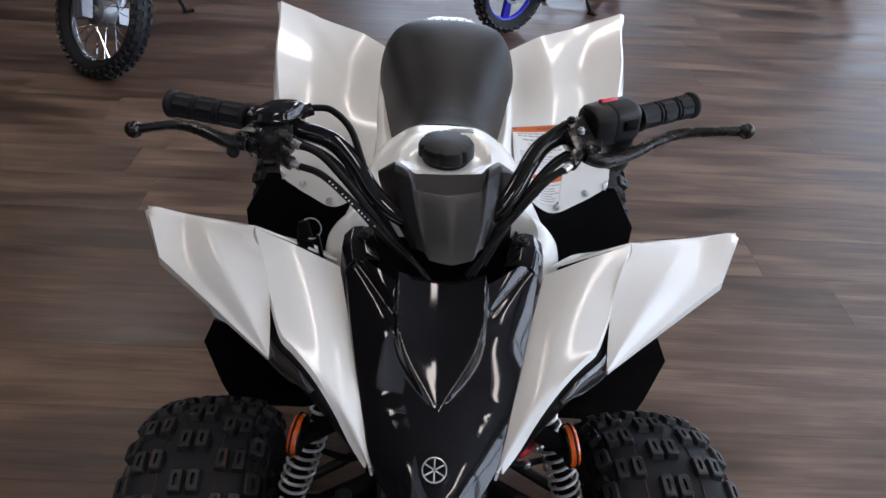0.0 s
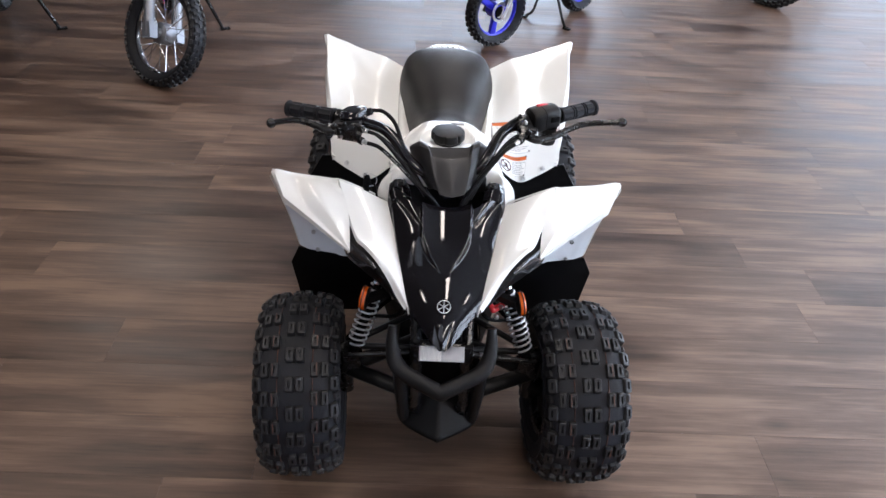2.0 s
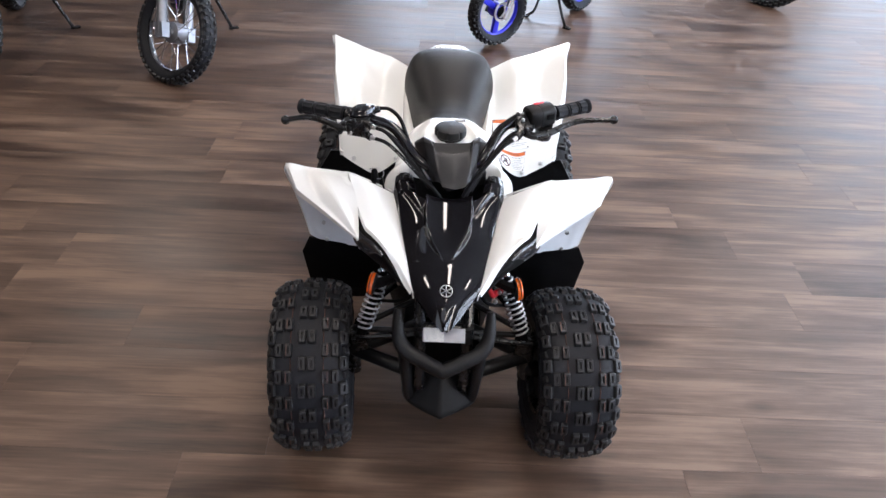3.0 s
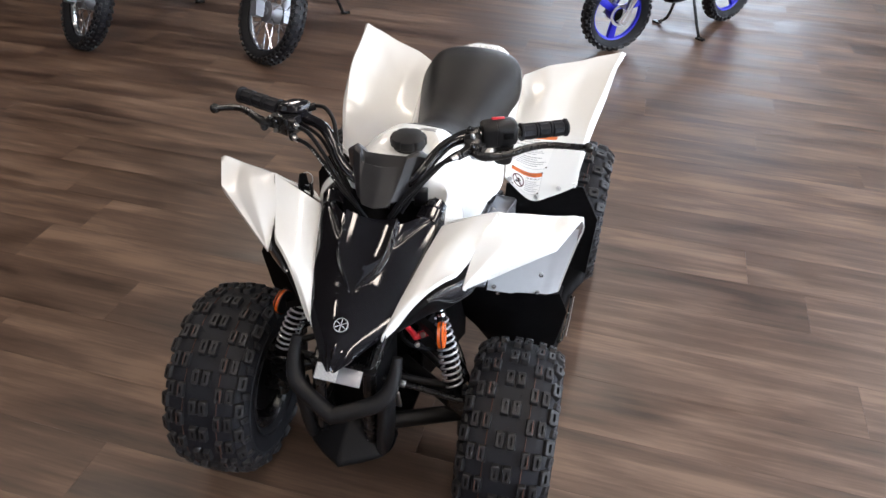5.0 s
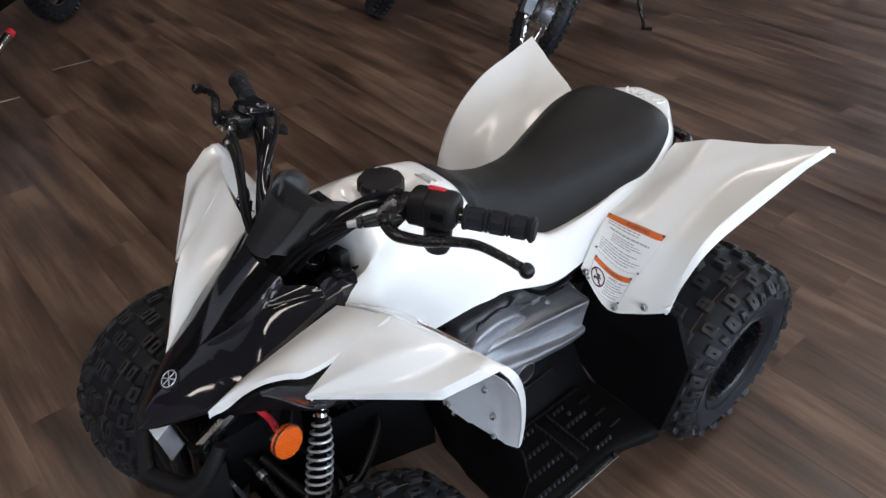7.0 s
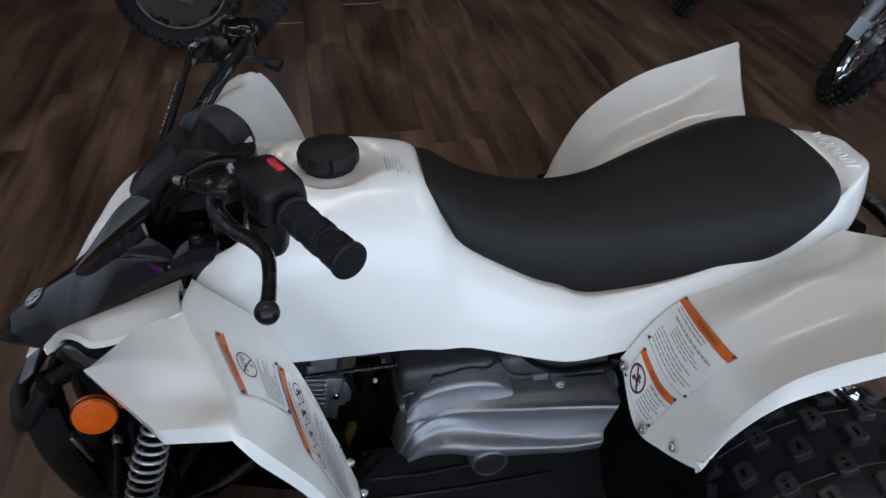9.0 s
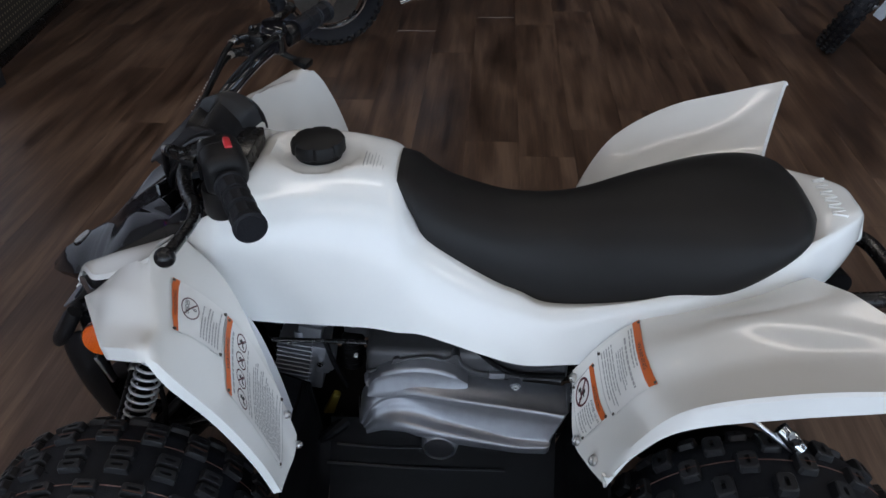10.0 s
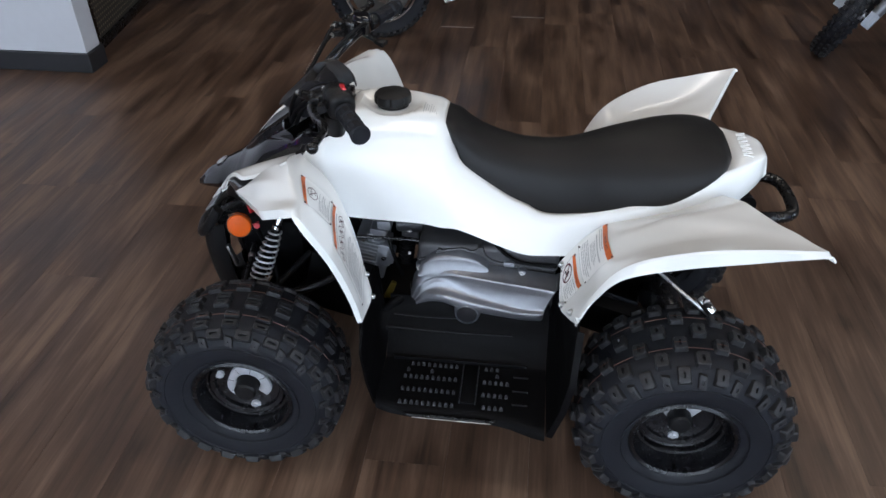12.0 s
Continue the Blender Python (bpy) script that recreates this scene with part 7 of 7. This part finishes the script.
    net = skin([[(0, 0.30 * k, H0 + 0.56 * k), (0.05 * k, 0.30 * k, H0 + 0.53 * k), (0.07 * k, 0.31 * k, H0 + 0.42 * k)],
                [(0, 0.42 * k, H0 + 0.64 * k), (0.10 * k, 0.42 * k, H0 + 0.58 * k), (0.13 * k, 0.42 * k, H0 + 0.40 * k)],
                [(0, 0.60 * k, H0 + 0.58 * k), (0.07 * k, 0.60 * k, H0 + 0.54 * k), (0.09 * k, 0.60 * k, H0 + 0.44 * k)]], 14, 12)
    grid(bm, [[V(-p.x, p.y, p.z) for p in r[:0:-1]] + r for r in net])
    solidify(bm, 0.004)
    put(part("fuel_tank", bm, body_c, bike))
    bm = B()
    net = skin([[(0, 0.52 * k, H0 + 0.60 * k), (0.06 * k, 0.52 * k, H0 + 0.58 * k), (0.07 * k, 0.52 * k, H0 + 0.53 * k)],
                [(0, 0.80 * k, H0 + 0.58 * k), (0.09 * k, 0.80 * k, H0 + 0.565 * k), (0.10 * k, 0.80 * k, H0 + 0.51 * k)],
                [(0, 1.10 * k, H0 + 0.63 * k), (0.07 * k, 1.10 * k, H0 + 0.62 * k), (0.075 * k, 1.10 * k, H0 + 0.57 * k)]], 16, 10)
    grid(bm, [[V(-p.x, p.y, p.z) for p in r[:0:-1]] + r for r in net])
    solidify(bm, 0.02)
    put(part("seat", bm, M_SEAT, bike))
    bm = B()
    net = skin([[(0, 0.95 * k, H0 + 0.57 * k), (0.06 * k, 0.95 * k, H0 + 0.55 * k), (0.08 * k, 0.95 * k, H0 + 0.47 * k)],
                [(0, 1.18 * k, H0 + 0.60 * k), (0.07 * k, 1.18 * k, H0 + 0.58 * k), (0.075 * k, 1.18 * k, H0 + 0.55 * k)],
                [(0, 1.36 * k, H0 + 0.62 * k), (0.04 * k, 1.36 * k, H0 + 0.61 * k), (0.045 * k, 1.36 * k, H0 + 0.59 * k)]], 10, 10)
    grid(bm, [[V(-p.x, p.y, p.z) for p in r[:0:-1]] + r for r in net])
    solidify(bm, 0.003)
    put(part("rear_fender", bm, plastic, bike))
    bm = B()
    tube(bm, [V(-0.06, 0.38 * k, H0 + 0.26 * k), V(-0.10 * k, 0.40 * k, H0 + 0.06), V(-0.12 * k, 0.62 * k, H0 + 0.10), V(-0.12 * k, 0.85 * k, H0 + 0.20), V(-0.12 * k, 1.10 * k, H0 + 0.26 * k)], [0.016, 0.018, 0.02, 0.04, 0.042], 14, 30)
    put(part("exhaust", bm, M_CHROME if style == "road" else M_EXHAUST, bike))
    return bike, tilt


def side_stand(bike, top, foot):
    bm = B()
    top, foot = V(*top), V(*foot)
    tube(bm, [top, foot + V(0, 0, 0.010)], [0.011, 0.0085], 10)
    st = part("side_stand", bm, M_PAINT, bike, "black side stand")
    bm = B()
    box(bm, foot + V(0.012, 0.004, 0.004), (0.052, 0.032, 0.008), Matrix.Rotation(0.3, 3, "Z"))
    part("stand_foot", bm, M_PAINT, st, bevel=0.002)


dirt, _ = motorcycle("dirt_bike", "dirt bike with chrome spoked wheels on its side stand", 0.237, 1.06, 0.074, 0.178, "spoke", 11, 41, (M_BLACK, M_DARK), M_ALU, 17)
side_stand(dirt, (0.19, 0.66, 0.30), (0.302, 0.684, 0.0))
tagged(dirt, group="row of dirt bikes")
dirt.matrix_world = pose(-1.336, 2.045, 0, 0, 0, 12)
for x, y, turn in ((-2.240, 1.925, 12), (-3.12, 1.86, 12), (2.06, 3.68, -6)):
    other = copy_thing(dirt, pose(x, y, 0, 0, 0, turn))
    # its stand is folded out a little wider
    for child in other.children:
        if child.name.startswith("side_stand"):
            child.location.x += 0.075 if x < 0 else 0.0

mini, _ = motorcycle("mini_bike", "small dirt bike with blue cast wheels on its stand", 0.186, 0.855, 0.066, 0.132, "blue", 0, -14, (M_BLACK, M_BLUE), M_CHROME)
bm = B()
for s in (1, -1):
    tube(bm, [(0.05 * s, 0.50, 0.20), (0.10 * s, 0.52, 0.05), (0.14 * s, 0.50, 0.009)], 0.008, 8, 12)
    box(bm, (0.15 * s, 0.50, 0.006), (0.045, 0.026, 0.010))
part("centre_stand", bm, M_PAINT, mini, "black centre stand")
mini.matrix_world = pose(0.28, 2.735, 0, 0, 0, -40)

road, _ = motorcycle("road_motorcycle", "black motorcycle with a bright wheel rim", 0.245, 1.317, 0.095, 0.178, "road", 4, -32, (M_BLACK, M_PAINT), M_CHROME)
side_stand(road, (-0.05, 0.72, 0.22), (-0.12, 0.78, 0.0))
bm = B()
r = bmesh.ops.create_uvsphere(bm, u_segments=28, v_segments=16, radius=0.10)
bmesh.ops.scale(bm, vec=(1, 0.8, 1), verts=r["verts"])
bmesh.ops.translate(bm, vec=(0.02, 0.16, 0.98), verts=r["verts"])
part("headlamp", bm, M_CHROME, road, "round chrome headlamp")
bm = B()
net = skin([[(0.10, 0.22, 0.52), (0.12, 0.42, 0.56), (0.11, 0.64, 0.58)], [(0.13, 0.26, 0.40), (0.15, 0.44, 0.43), (0.13, 0.66, 0.48)], [(0.10, 0.30, 0.28), (0.12, 0.46, 0.30), (0.11, 0.68, 0.40)]], 12, 14)
grid(bm, net)
solidify(bm, 0.004)
part("side_panel", bm, material("light blue plastic", (0.36, 0.62, 0.80), 0.3, coat=0.4), road, "light blue side panel")
bm = B()
tube(bm, [(0.13, 0.30, 0.13), (0.15, 0.46, 0.15), (0.15, 0.60, 0.18)], [0.012, 0.016, 0.018], 14, 16)
rod = part("exhaust_guard", bm, M_CHROME, road, "bright exhaust guard")
bm = B()
tube(bm, [(0.15, 0.60, 0.18), (0.15, 0.63, 0.186)], 0.0185, 14)
part("guard_tip", bm, M_RED, rod, "red end cap")
road.matrix_world = pose(-2.20, -0.19, 0, 0, 0, 47.1)

# ---- floor planks ----
PLANK_W, PLANK_L, GAP = 0.177, 1.22, 0.00015


def plank_mesh(bm, x, y, length):
    """One plank with a fine chamfer along its top edges."""
    a, b, c = length / 2 - GAP, PLANK_W / 2 - GAP, 0.0002
    lo = [bm.verts.new((x + i * a, y + j * b, -0.007)) for i, j in ((-1, -1), (1, -1), (1, 1), (-1, 1))]
    md = [bm.verts.new((x + i * a, y + j * b, -c)) for i, j in ((-1, -1), (1, -1), (1, 1), (-1, 1))]
    hi = [bm.verts.new((x + i * (a - c), y + j * (b - c), 0)) for i, j in ((-1, -1), (1, -1), (1, 1), (-1, 1))]
    for i in range(4):
        j = (i + 1) % 4
        bm.faces.new((lo[i], lo[j], md[j], md[i]))
        bm.faces.new((md[i], md[j], hi[j], hi[i]))
    bm.faces.new(hi)


bm = B()
plank_mesh(bm, 0, 0, PLANK_L)
first = part("plank", bm, M_PLANK, floor, smooth=False)
near = first.data
rest = B()
rng = random.Random(11)
used = False
fixed = {0: -2.355, 2: -2.54, 14: -0.136, 15: 0.06}
for r in range(-34, 51):
    y = 0.088 + (r + 0.5) * PLANK_W
    start = fixed.get(r, rng.uniform(0, PLANK_L))
    k0 = int((X0 - start) / PLANK_L) - 1
    for k in range(k0, k0 + 17):
        x = start + (k + 0.5) * PLANK_L
        lo, hi = x - PLANK_L / 2, x + PLANK_L / 2
        if hi < X0 or lo > X1 or y - 0.09 < Y0 or y + 0.09 > Y1:
            continue
        if -3.4 < x < 2.9 and -1.8 < y < 5.0:
            if not used:
                ob, used = first, True
            else:
                ob = new("plank", near)
                ob.parent = floor
            ob.location = (x, y, 0)
        else:
            plank_mesh(rest, x, y, PLANK_L)
tagged(part("far_planks", rest, M_PLANK, floor, smooth=False), kind="stuff")
# pale strips at end joints: the gloss on the gap edges, put in as colour
M_JOINT_GLINT = material("pale joint glint", (0.42, 0.38, 0.34), 0.6, spread=0.2)
for x, y in ((-2.355, 0.1765), (-2.54, 0.5305), (-3.09, 0.3535)):
    bm = B()
    box(bm, (x, y, -0.0012), (0.005, 0.168, 0.004))
    part("joint_glint", bm, M_JOINT_GLINT, floor, "pale strip painted as a glint at a plank joint", smooth=False)
